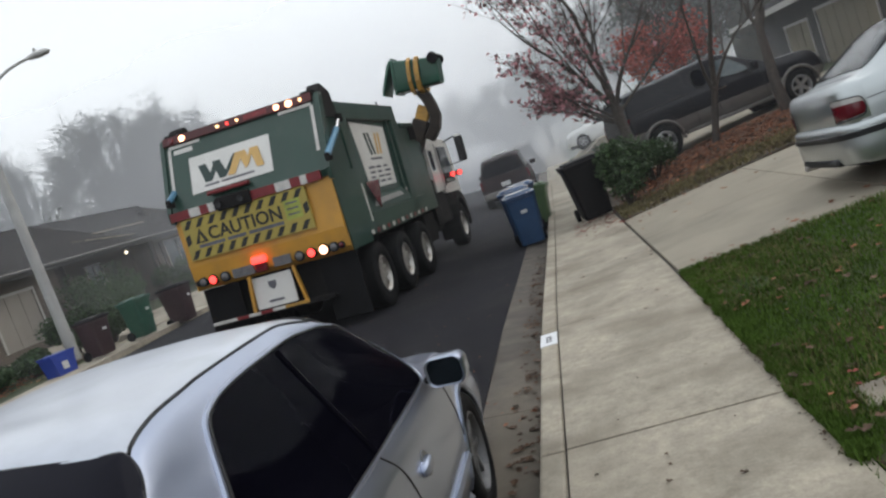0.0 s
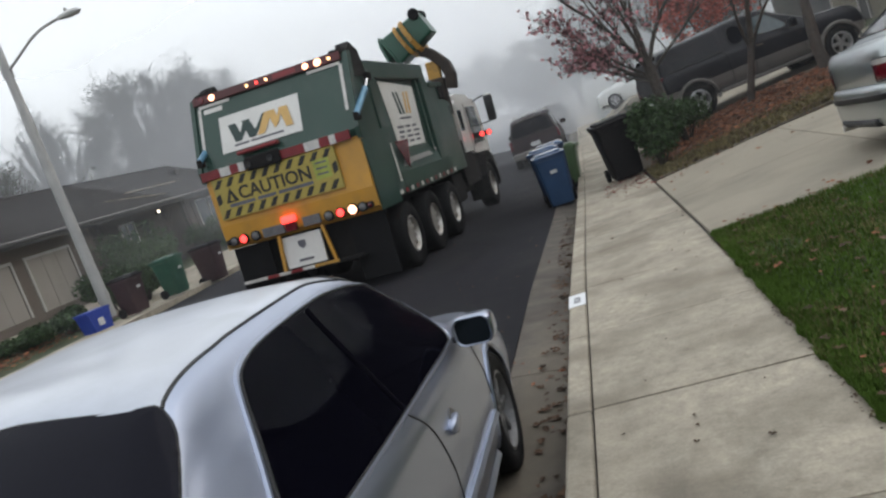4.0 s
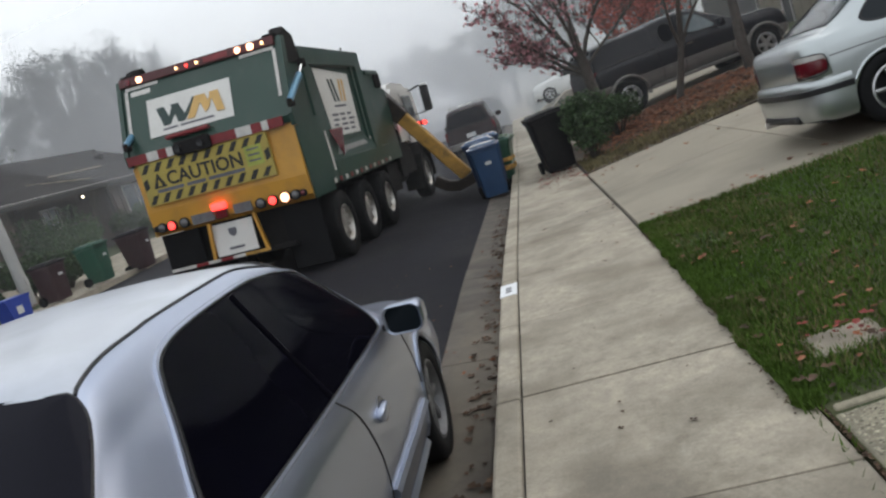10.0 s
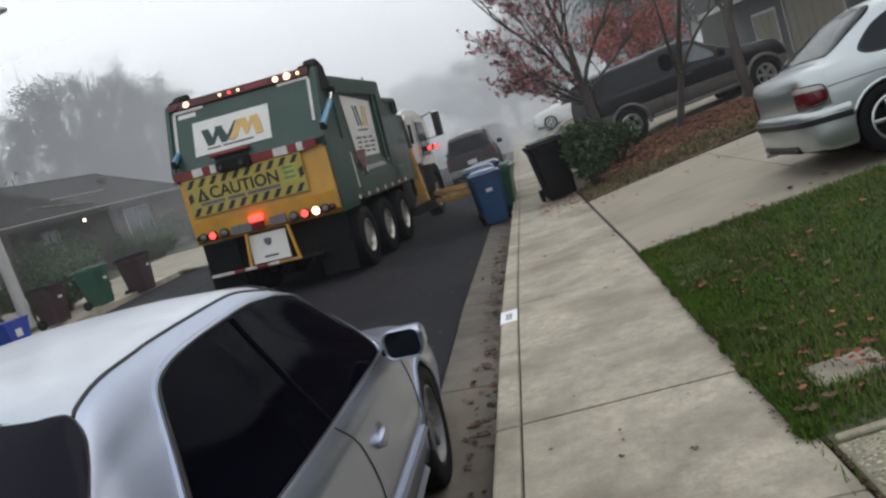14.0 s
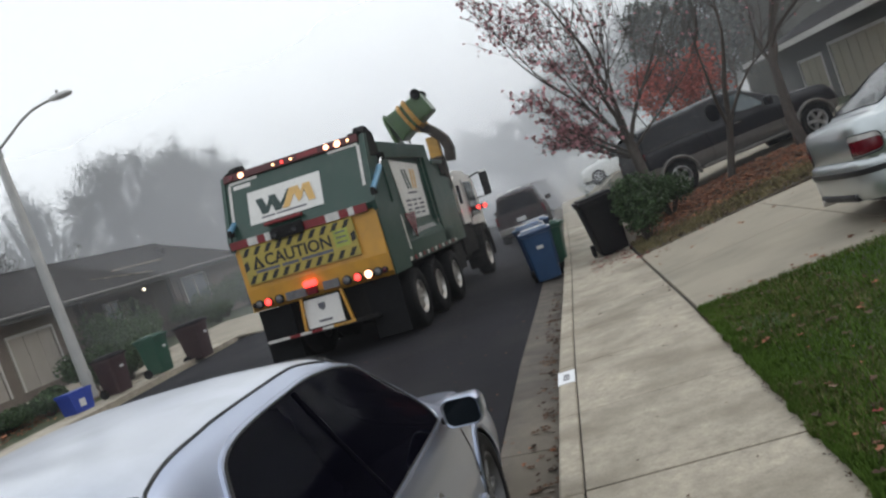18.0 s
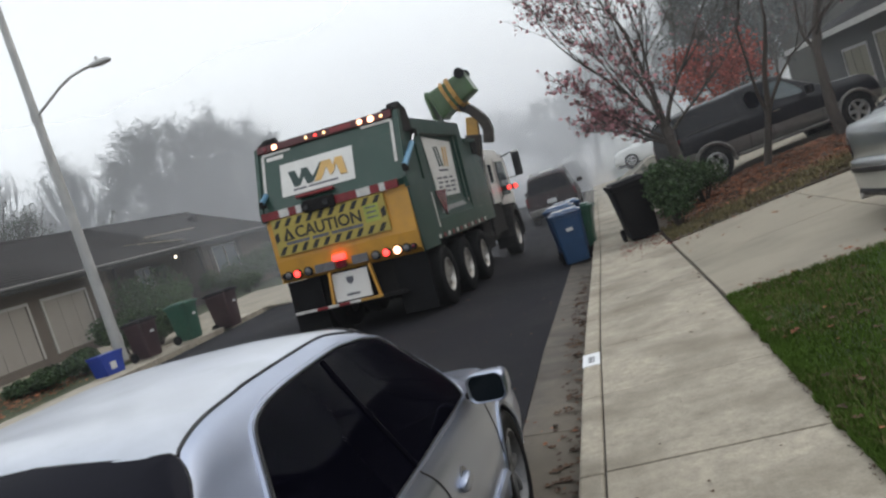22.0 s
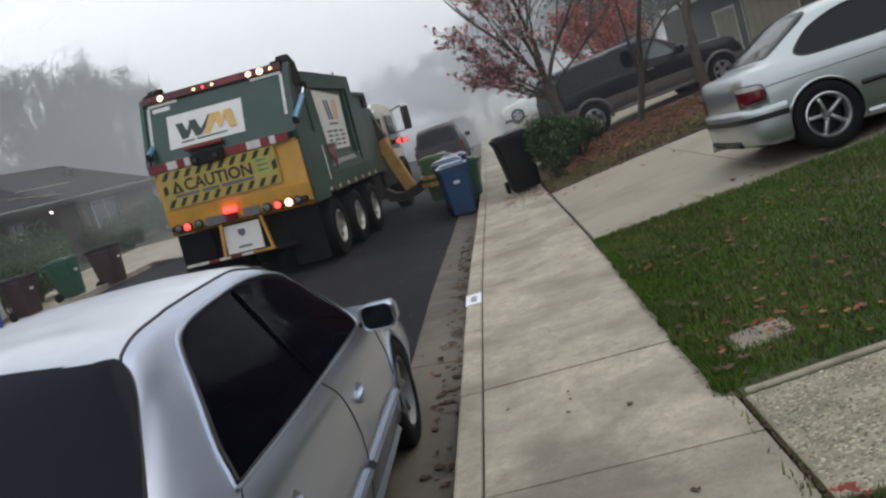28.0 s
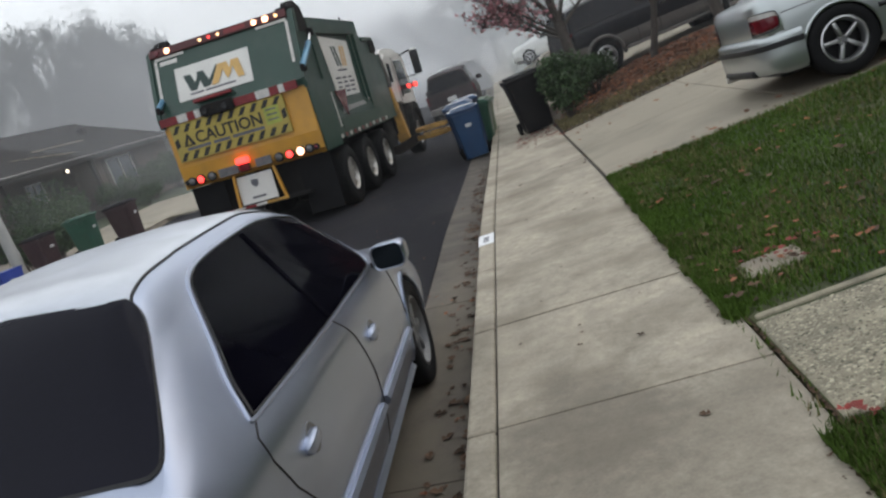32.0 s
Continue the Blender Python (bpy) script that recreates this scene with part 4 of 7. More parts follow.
# tailgate upper details
lean = math.degrees(math.atan2(LEAN + 0.05, TOPZ - SEAM - 0.10))
FACE = pose(0, -0.05, SEAM + 0.10, 90 - lean, 0, 0)


def on_face(x0, x1, v0, v1, t0=0.004, t1=0.010, bevel=0.0):
    """A plate on the upper rear face: x across, v up the slope, proud by t."""
    bm = box(x0, x1, v0, v1, t0, t1, bevel)
    bmesh.ops.transform(bm, matrix=FACE, verts=bm.verts[:])
    return bm


sign = part("logo_sign", on_face(-0.88, 0.46, 0.20, 0.78, 0.002, 0.012), "sign_white", truck, "white rear sign panel")
strokes = [(((-0.74, 0.62), (-0.61, 0.62), (-0.52, 0.40), (-0.57, 0.33), (-0.64, 0.33)), 0.0130, "logo_green"), (((-0.47, 0.62), (-0.36, 0.62), (-0.53, 0.33), (-0.60, 0.33)), 0.0150, "logo_green"),
           (((-0.50, 0.62), (-0.38, 0.62), (-0.28, 0.42), (-0.32, 0.33), (-0.40, 0.33)), 0.0170, "logo_green"), (((-0.14, 0.645), (-0.03, 0.645), (-0.30, 0.33), (-0.36, 0.33)), 0.0190, "logo_green"),
           (((-0.26, 0.33), (-0.14, 0.33), (0.0, 0.58), (-0.05, 0.645), (-0.11, 0.645)), 0.0210, "logo_gold"), (((-0.06, 0.645), (0.06, 0.645), (0.12, 0.45), (0.04, 0.36), (0.0, 0.45)), 0.0230, "logo_gold"),
           (((0.04, 0.36), (0.10, 0.42), (0.20, 0.645), (0.14, 0.645)), 0.0250, "logo_gold"), (((0.13, 0.645), (0.27, 0.645), (0.34, 0.33), (0.22, 0.33)), 0.0270, "logo_gold")]
for outline, t0, mt in strokes:
    bm = prism(bmesh.new(), list(outline), "z", t0, t0 + 0.002)
    bmesh.ops.transform(bm, matrix=FACE, verts=bm.verts[:])
    part("emblem", bm, mt, sign)
for x0, x1 in ((-0.66, -0.42), (-0.38, 0.16)):
    part("text_bar", on_face(x0, x1, 0.265, 0.295, 0.013, 0.016), "mark", sign)
RAM = {1: 1.37, -1: 1.20}   # the near cylinder stands outside the rail
for s in (1, -1):
    part("white_stripe", on_face(s * 1.19 - 0.025, s * 1.19 + 0.025, 0.30, 1.00), "refl_white", truck)
    part("white_stripe", on_face(min(s * 0.66, s * 1.19), max(s * 0.66, s * 1.19), 1.0, 1.045, 0.011, 0.015), "refl_white", truck)
    part("tailgate_hinge", ring(bmesh.new(), (s * 1.16, 0.68, 3.47), (1, 0, 0), [(-0.09, 0), (-0.09, 0.10), (0.09, 0.10), (0.09, 0)], 16), "grime", truck, smooth=40)
    part("hinge_post", prism(bmesh.new(), [(0.42, 3.05), (0.48, 3.45), (0.62, 3.55), (0.92, 3.44), (1.0, 3.05)], "x", *sorted((s * 1.17, s * 1.285))), "grime", truck)
    part("hinge_bracket", box(*sorted((s * 1.05, s * 1.24)), 0.30, 0.58, 3.38, 3.46, 0.015), "grime", truck)
    bm = rod(bmesh.new(), (s * RAM[s], -0.16, 2.46), (s * RAM[s], 0.52, 2.83), 0.048, 0.05, 14)
    ram = part("tailgate_ram", bm, "ram_blue", truck, "pale blue hydraulic cylinder", smooth=True)
    part("ram_rod", rod(bmesh.new(), (s * RAM[s], 0.52, 2.83), (s * (RAM[s] - 0.03), 0.85, 3.02), 0.026, 0.025, 10), "chrome", ram, smooth=True)
    part("ram_clevis", box(s * (RAM[s] - 0.03) - 0.05, s * (RAM[s] - 0.03) + 0.05, 0.80, 0.92, 2.95, 3.08, 0.02), "grime", ram)
    part("ram_foot", box(*sorted((s * (RAM[s] - 0.04), s * (RAM[s] + 0.04))), -0.20, -0.06, 2.38, 2.50, 0.02), "grime", ram)
part("fleet_mark", on_face(-1.12, -0.80, 0.90, 0.97, 0.003, 0.006), "sign_white", truck)
head = part("lamp_bar", on_face(-1.27, 1.22, 1.055, 1.19, 0.0, 0.05, 0.01), "dark_red", truck)
for x, w, mt in ((-1.12, 0.05, "tail_red"), (-0.93, 0.052, "glow_hot"), (-0.316, 0.024, "glow_amber"), (-0.149, 0.024, "glow_red"), (0.015, 0.024, "glow_amber"), (0.664, 0.048, "glow_hot"), (0.863, 0.058, "glow_hot"), (1.05, 0.026, "glow_amber")):
    bm = ring(bmesh.new(), (x, 1.115, 0.05), (0, 0, 1), [(0.0, w), (0.018, w * 0.85), (0.024, 0.0)], 16)
    bmesh.ops.transform(bm, matrix=FACE, verts=bm.verts[:])
    part("lamp", bm, mt, head, smooth=True)
part("red_strip", on_face(0.12, 0.50, 1.08, 1.16, 0.05, 0.054), "refl_red", head)
# red and white band at the seam, with a camera box and a work lamp
for x0, x1, mt in ((-1.30, -0.98, "refl_red"), (-0.98, -0.80, "refl_white"), (-0.80, -0.66, "refl_red"), (-0.66, -0.56, "refl_white"), (-0.56, -0.30, "grime"), (-0.30, 0.44, "refl_red"), (0.44, 0.68, "refl_white"), (0.68, 0.84, "refl_red"), (0.84, 0.94, "refl_white"), (0.94, 1.16, "refl_red")):
    part("band", box(x0, x1, -0.085, -0.05, SEAM - 0.02, SEAM + 0.11), mt, truck)
part("camera_box", box(-0.50, 0.06, -0.15, -0.086, SEAM - 0.05, SEAM + 0.15, 0.02), "grime", truck)
part("work_lamp_shade", box(-0.60, 0.08, -0.13, -0.02, SEAM + 0.21, SEAM + 0.27, 0.02), "refl_red", truck)
for x in (-0.44, -0.08):
    part("camera_lens", ring(bmesh.new(), (x, -0.16, SEAM + 0.05), (0, -1, 0), [(0, 0.05), (0.03, 0.05), (0.02, 0.0)], 14), "trim", truck)
# caution sign on the yellow panel
csign = part("caution_sign", box(-1.17, 0.86, -0.075, -0.03, 1.54, 2.15), "sign_yellow", truck, "yellow caution sign with black diagonal stripes")
for k in range(10):
    for z0 in (2.01, 1.555):
        x = -1.15 + 0.20 * k
        part("stripe", prism(bmesh.new(), [(x, z0), (x + 0.085, z0), (x + 0.175, z0 + 0.125), (x + 0.09, z0 + 0.125)], "y", -0.0785, -0.0755), "ink", csign)
for x in (-1.16, 0.77):
    part("stripe", prism(bmesh.new(), [(x, 1.76), (x + 0.08, 1.80), (x + 0.08, 1.94), (x, 1.90)], "y", -0.0785, -0.0755), "ink", csign)
text_part("lettering", "CAUTION", 0.27, "ink", csign, pose(-0.78, -0.0775, 1.785, 90, 0, 0), 0.002, 0.006, 1.20)
part("warning_triangle", prism(bmesh.new(), [(-1.02, 1.77), (-0.80, 1.77), (-0.91, 1.99)], "y", -0.079, -0.076), "ink", csign)
part("triangle_mark", prism(bmesh.new(), [(-0.945, 1.795), (-0.875, 1.795), (-0.91, 1.90)], "y", -0.081, -0.0795), "sign_yellow", csign)
part("green_box", box(0.48, 0.74, -0.079, -0.076, 1.74, 2.02), "sign_green", csign)
for k in range(3):
    part("green_bar", box(0.52, 0.70, -0.0805, -0.0795, 1.80 + 0.08 * k, 1.825 + 0.08 * k), "mark", csign)
for x0, x1 in ((-0.98, -0.55), (-0.50, -0.20), (-0.15, 0.42)):
    part("text_bar", box(x0, x1, -0.079, -0.076, 1.70, 1.75), "mark", csign)
# lamps low on the yellow panel
for x, mt, r in ((-1.20, "grime", 0.03), (-1.12, "hub_dull", 0.055), (-0.955, "glow_red", 0.06), (-0.752, "hub_dull", 0.06), (0.476, "hub_dull", 0.06), (0.668, "glow_red", 0.06), (0.862, "glow_hot", 0.068), (1.02, "hub_dull", 0.055), (1.14, "tail_red", 0.035)):
    lp = part("rear_lamp", ring(bmesh.new(), (x, 0.0, 1.20), (0, -1, 0), [(-0.02, r + 0.018), (0.045, r + 0.018), (0.05, r)], 20), "grime", truck, smooth=True)
    part("lens", ring(bmesh.new(), (x, 0.0, 1.20), (0, -1, 0), [(0.046, r), (0.058, r * 0.7), (0.062, 0)], 20), mt, lp, smooth=True)
part("centre_lamp", pillow(0.105, 0.052, ((-0.14, 0.8), (-0.13, 0.95), (-0.10, 1.0), (-0.03, 1.0))), "glow_red", truck, smooth=50, m=pose(-0.135, 0, 1.312))
part("lamp_mount", box(-0.22, -0.04, -0.09, -0.02, 1.13, 1.255, 0.01), "tail_red", truck)
part("grey_label", box(-0.62, -0.26, -0.045, -0.02, 1.13, 1.27), "hub_dull", truck)
part("grey_label", box(0.06, 0.34, -0.045, -0.02, 1.14, 1.28), "hub_dull", truck)
# below the tailgate
part("rear_frame", box(-0.95, 0.95, 0.25, 1.2, 0.50, 1.08), "grime", truck)
wp = part("white_panel", box(-0.41, 0.24, -0.03, 0.0, 0.58, 1.05, 0.0, pose(0, 0.0, 0.0, -4, 0, 0)), "sign_white", truck, "white metal panel with a small crest")
part("crest", prism(bmesh.new(), [(-0.15, 0.96), (-0.03, 0.96), (-0.03, 0.88), (-0.09, 0.83), (-0.15, 0.88)], "y", 0.022, 0.030), "mark", wp)
part("text_bar", box(-0.20, 0.04, 0.006, 0.012, 0.65, 0.685), "mark", wp)
for x, dx in ((-0.42, -0.06), (0.30, 0.07)):
    part("bracket", prism(bmesh.new(), [(x, 1.10), (x + 0.042, 1.10), (x + 0.042 + dx, 0.55), (x + dx, 0.55)], "y", -0.035, 0.02), "truck_yellow", truck)
for k in range(10):
    part("bumper_bar", box(-1.15 + 0.2 * k, -0.95 + 0.2 * k, -0.075, -0.035, 0.522, 0.562), "refl_red" if k in (2, 3, 4, 5) and k % 2 == 0 else "arm_yellow" if k in (6, 7) else "grime" if k > 7 else "refl_white", truck)
part("bumper_beam", box(-1.15, 0.85, -0.065, 0.10, 0.495, 0.522, 0.008), "grime", truck)
for x0, x1 in ((-1.26, -0.66), (0.68, 1.27)):
    part("mudflap", box(x0, x1, 0.12, 0.15, 0.14, 1.07), "mudflap", truck)
part("chassis", box(-0.5, 0.5, 0.5, 8.8, 0.62, 1.13, 0.02), "grime", truck)
part("side_box", box(0.62, 1.16, 4.75, 5.65, 0.5, 1.1, 0.03), "grime", truck)
part("air_tank", rod(bmesh.new(), (0.9, 5.75, 0.75), (0.9, 6.7, 0.75), 0.20, 0.20, 18), "grime", truck, smooth=40)
for y in (1.22, 2.63, 4.06):
    part("axle", rod(bmesh.new(), (-1.0, y, 0.52), (1.0, y, 0.52), 0.09), "grime", truck)
    for s in (1, -1):
        wheel(truck, s * 1.11, y, 0.52, 0.52, 0.30, s, 0.29, "steel", 10, dish=0.10)
        wheel(truck, s * 0.76, y, 0.52, 0.52, 0.28, s, 0.29, "steel", 5, dish=0.02)
        part("wheel_cover", prism(bmesh.new(), [(y - 0.62, 1.10), (y - 0.45, 1.12), (y + 0.45, 1.12), (y + 0.62, 1.10), (y + 0.45, 1.135), (y - 0.45, 1.135)], "x", *sorted((s * 0.6, s * 1.26))), "grime", truck)
for s in (1, -1):
    wheel(truck, s * 1.08, 8.15, 0.52, 0.52, 0.32, s, 0.29, "steel", 10)
    bm = bmesh.new()
    out = [(8.15 + 0.72 * math.cos(radians(a)), 0.53 + 0.80 * math.sin(radians(a))) for a in range(200, -11, -20)]
    inn = [(8.15 + 0.60 * math.cos(radians(a)), 0.53 + 0.62 * math.sin(radians(a))) for a in range(-10, 201, 20)]
    prism(bm, out + inn, "x", *sorted((s * 0.80, s * 1.29)))
    part("mudguard", bm, "grime", truck)
    part("engine_cover", prism(bmesh.new(), [(6.02, 0.72), (6.02, 1.62), (6.6, 1.72), (7.1, 1.42), (7.45, 1.30), (7.45, 0.72)], "x", *sorted((s * 0.55, s * 1.14))), "grime", truck)
cab = part("cab", prism(bmesh.new(), [(6.55, 1.42), (6.55, 2.50), (6.72, 2.60), (8.6, 2.60), (8.85, 2.46), (9.1, 1.7), (9.1, 0.75), (8.75, 0.75), (8.7, 1.30), (7.5, 1.34), (7.2, 1.42)], "x", -1.17, 1.17), "truck_white", truck, "white low-entry truck cab")
part("cab_roof", prism(bmesh.new(), [(6.62, 2.60), (6.72, 2.70), (7.2, 2.75), (8.3, 2.72), (8.6, 2.60)], "x", -1.1, 1.1), "truck_white", cab, smooth=40)
for s in (1, -1):
    part("cab_window", prism(bmesh.new(), [(7.55, 1.55), (7.55, 2.42), (8.45, 2.42), (8.78, 1.55)], "x", *sorted((s * 1.165, s * 1.18))), "glass_dark", cab)
    part("cab_window", prism(bmesh.new(), [(6.66, 1.9), (6.66, 2.36), (6.98, 2.36), (6.98, 1.9)], "x", *sorted((s * 1.165, s * 1.18))), "glass_dark", cab)
    part("door_edge", box(*sorted((s * 1.168, s * 1.178)), 7.36, 7.40, 1.4, 2.5), "trim", cab)
    part("mirror_arm", tube(bmesh.new(), [(s * 1.15, 8.5, 2.52), (s * 1.42, 8.62, 2.60), (s * 1.52, 8.66, 2.58)], 0.022), "grime", cab)
    part("mirror_arm", tube(bmesh.new(), [(s * 1.15, 8.6, 1.95), (s * 1.42, 8.64, 1.96), (s * 1.52, 8.66, 2.0)], 0.018), "grime", cab)
    mir = part("cab_mirror", pillow(0.10, 0.32, ((-0.05, 0.9), (-0.04, 1.0), (0.05, 1.0), (0.09, 0.8))), "trim", cab, smooth=50, m=pose(s * 1.53, 8.66, 2.28))
    part("mirror_cap", box(-0.08, 0.08, -0.05, 0.07, 0.29, 0.345, 0.02), "truck_white", mir)
    part("grab_rail", tube(bmesh.new(), [(s * 1.20, 7.44, 1.5), (s * 1.23, 7.44, 1.6), (s * 1.23, 7.44, 2.3), (s * 1.20, 7.44, 2.4)], 0.016), "grime", cab)
part("windscreen", prism(bmesh.new(), [(8.88, 2.38), (9.09, 1.72), (9.115, 1.72), (8.905, 2.38)], "x", -1.0, 1.0), "glass_dark", cab)
for x in (1.25, 1.42):
    part("signal_lamp", ring(bmesh.new(), (x + 0.06, 8.0, 1.72), (0, -1, 0), [(0, 0.055), (0.03, 0.048), (0.04, 0)], 14), "glow_red", cab, smooth=True)
part("signal_bracket", box(1.15, 1.54, 8.0, 8.04, 1.66, 1.78), "grime", cab)
part("exhaust_stack", rod(bmesh.new(), (-0.9, 6.25, 1.2), (-0.9, 6.25, 2.8), 0.07, 0.07, 14), "grime", truck, smooth=40)
for k in range(3):
    part("hydraulic_hose", tube(bmesh.new(), [(1.12, 5.70 + 0.06 * k, 2.6), (1.22, 5.80 + 0.07 * k, 2.45 - 0.1 * k), (1.18, 6.0 + 0.05 * k, 2.0), (1.05, 6.2, 1.5)], 0.022), "grime", truck, smooth=True)
part("arm_mast", box(0.45, 0.98, 6.02, 6.50, 0.75, 2.45, 0.04), "arm_brown", truck, "greasy brown steel mast of the lifting arm")
# the lifting arm: boom about the pivot, sliding inner boom, gripper with two curved fingers
PIVOT = Vector((1.02, 6.2, 2.45))
bm = box(0.0, 0.66, -0.15, 0.15, -0.17, 0.17, 0.03)
bx(bm, -0.16, 0.16, -0.17, 0.17, -0.17, 0.17, 0.04)
boom = part("boom", bm, "arm_brown", truck, "greasy brown lifting boom")
inner = part("inner_boom", box(-1.85, 0.06, -0.11, 0.11, -0.14, 0.14, 0.03), "arm_yellow", truck, "worn yellow sliding boom")
bm = bmesh.new()
LINK = [(-0.62, -0.03), (-0.42, -0.17), (-0.18, -0.22), (0.06, -0.16), (0.22, -0.10), (0.36, 0.0)]
for (ax, az), (ex, ez) in zip(LINK, LINK[1:]):
    d = Vector((ex - ax, 0, ez - az))
    bx(bm, -0.05, d.length + 0.05, -0.14, 0.14, -0.11, 0.11, 0.03, pose(ax, 0, az, 0, -math.degrees(math.atan2(d.z, d.x)), 0))
gripper = part("gripper", bm, "arm_brown", truck, "greasy brown gripper link")
for s in (1, -1):
    bm = bmesh.new()
    pts = [(0.34, s * 0.10), (0.40, s * 0.34), (0.58, s * 0.44), (0.80, s * 0.43), (0.98, s * 0.36), (1.06, s * 0.24)]
    for z0, z1 in ((-0.12, -0.02), (0.06, 0.14)):
        for (x0, y0), (x1, y1) in zip(pts, pts[1:]):
            d = Vector((x1 - x0, y1 - y0, 0))
            bx(bm, -0.02, d.length + 0.02, -0.028, 0.028, z0, z1, 0.01, pose(x0, y0, 0, 0, 0, math.degrees(math.atan2(d.y, d.x))))
    part("finger", bm, "arm_yellow", gripper, "worn yellow curved gripper finger")


# ---- other vehicles ----
def coupe_stations():
    return [(-3.30, -3.295, 0.70, 0.27, 0.48, 0.54, 0.62), (-3.295, -3.29, 0.74, 0.22, 0.56, 0.62, 0.66), (-3.285, -3.28, 0.79, 0.205, 0.79, 0.86, 0.70),
            (-3.25, -3.22, 0.835, 0.19, 0.855, 0.925, 0.72), (-3.15, -3.10, 0.845, 0.18, 0.875, 0.96, 0.70), (-2.78, -2.56, 0.85, 0.18, 0.885, 1.32, 0.575), (-2.10, -2.0, 0.85, 0.18, 0.885, 1.375, 0.565),
            (-1.3, -1.25, 0.85, 0.18, 0.875, 1.385, 0.56), (-0.75, -0.86, 0.85, 0.18, 0.865, 1.335, 0.56), (-0.45, -0.55, 0.85, 0.18, 0.86, 1.21, 0.59),
            (0.05, 0.02, 0.845, 0.19, 0.85, 0.95, 0.68), (0.45, 0.45, 0.83, 0.22, 0.78, 0.88, 0.68), (0.72, 0.70, 0.74, 0.28, 0.64, 0.74, 0.58)]


COUPE_GLASS = ([(-2.84, 0.95), (-2.82, 0.915), (-2.75, 0.888), (-2.6, 0.882), (-1.78, 0.895), (-1.76, 0.91), (-1.80, 1.24), (-1.84, 1.265), (-2.25, 1.25), (-2.50, 1.18), (-2.70, 1.08)],
               [(-1.70, 0.895), (-0.66, 0.885), (-0.66, 0.92), (-0.82, 1.08), (-1.02, 1.24), (-1.12, 1.268), (-1.68, 1.272), (-1.72, 1.25)])
# the silver compact on the driveway, nose to the house
compact = thing("compact_car", pose(6.175, 7.82, 0.12, 0, -3.7, -91), "pale silver two-door compact car on the driveway", "car")
C = Shell(coupe_stations())
car_body(compact, C, "silver_warm", [flank(C, q, 4.6) for q in COUPE_GLASS], [(4.06, 4.96, 8.1), (8.15, 9.9, 8.75)], "glass_dark", (0.0, -2.70), 0.34, 0.31, sub=(8, 6))
for side in (1, -1):
    for ya in (0.0, -2.70):
        hub = wheel(compact, side * 0.755, ya, 0.31, 0.31, 0.21, side, 0.205, "alloy", 5, dish=0.05, fat=0.085)
        part("hub_cap", ring(bmesh.new(), (side * 0.078, 0, 0), (side, 0, 0), [(0.0, 0.03), (0.008, 0.026), (0.01, 0.0)], 16), "hub_dull", hub, smooth=True)
        for k in range(5):
            a = 2 * math.pi * k / 5
            part("wheel_bolt", ring(bmesh.new(), (side * 0.072, 0.045 * math.sin(a), 0.045 * math.cos(a)), (side, 0, 0), [(0.0, 0.009), (0.006, 0.008), (0.006, 0.0)], 8), "trim", hub)
    # The crease's shade is a dull grey strip laid along the flank.
    part("side_crease", tube(bmesh.new(), C.path(flank(C, [(-3.18, 0.715), (-2.7, 0.73), (-1.5, 0.745), (-0.3, 0.73)], 0.3, 5.0), side, -0.001), 0.006), "hub_dull", compact, "grey strip drawn as the body crease's shade", smooth=True)
    part("rubbing_strip", tube(bmesh.new(), C.path(flank(C, [(-2.36, 0.50), (-0.42, 0.49)], 0.3, 5.0), side, 0.006, 14), 0.024), "trim", compact, "black side moulding", smooth=True)
    part("door_seam", tube(bmesh.new(), C.path(flank(C, [(-1.74, 0.885), (-1.76, 0.6), (-1.72, 0.3)], 0.3, 5.1), side, 0.0005), 0.005), "trim", compact)
    p = C.at(*place_on(C, -1.6, 0.70, 0.3, 5.0), side)
    part("door_handle", box(-0.012, 0.02, -0.09, 0.09, -0.018, 0.018, 0.008, pose(p.x + side * 0.01, p.y, p.z)), "silver_warm", compact)
    part("sill", tube(bmesh.new(), C.path(flank(C, [(-2.34, 0.225), (-0.38, 0.225)], 0.1, 3.0), side, 0.004, 12), 0.03), "silver_warm", compact, smooth=True)
    part("door_mirror", box(-0.08, 0.08, -0.05, 0.05, -0.05, 0.05, 0.025, pose(side * 0.94, -0.62, 0.95)), "silver_warm", compact, smooth=50)
part("exhaust", rod(bmesh.new(), (-0.42, -3.47, 0.20), (-0.42, -3.2, 0.20), 0.03), "steel", compact)
# the bumper: one profile swept round the tail, with a black band
TAIL = [(0.858, -3.03), (0.855, -3.12), (0.845, -3.22), (0.82, -3.31), (0.765, -3.375), (0.66, -3.415), (0.45, -3.435), (0.2, -3.442)]
TAIL += [(-x, y) for x, y in TAIL[::-1]]


def swept(profile, way=TAIL):
    """A band round the tail: (height, out) pairs."""
    bm = bmesh.new()
    rows = []
    for k, (x, y) in enumerate(way):
        a, b = Vector(way[max(k - 1, 0)]), Vector(way[min(k + 1, len(way) - 1)])
        d = (b - a).normalized()
        n = Vector((-d.y, d.x)) if Vector((-d.y, d.x)).dot(Vector((x, y + 2.6))) > 0 else Vector((d.y, -d.x))
        rows.append([bm.verts.new((x + n.x * o, y + n.y * o, z)) for z, o in profile])
    for a, b in zip(rows, rows[1:]):
        for k in range(len(profile) - 1):
            bm.faces.new((a[k], b[k], b[k + 1], a[k + 1]))
    bm.faces.new(rows[0])
    bm.faces.new(rows[-1][::-1])
    return bm


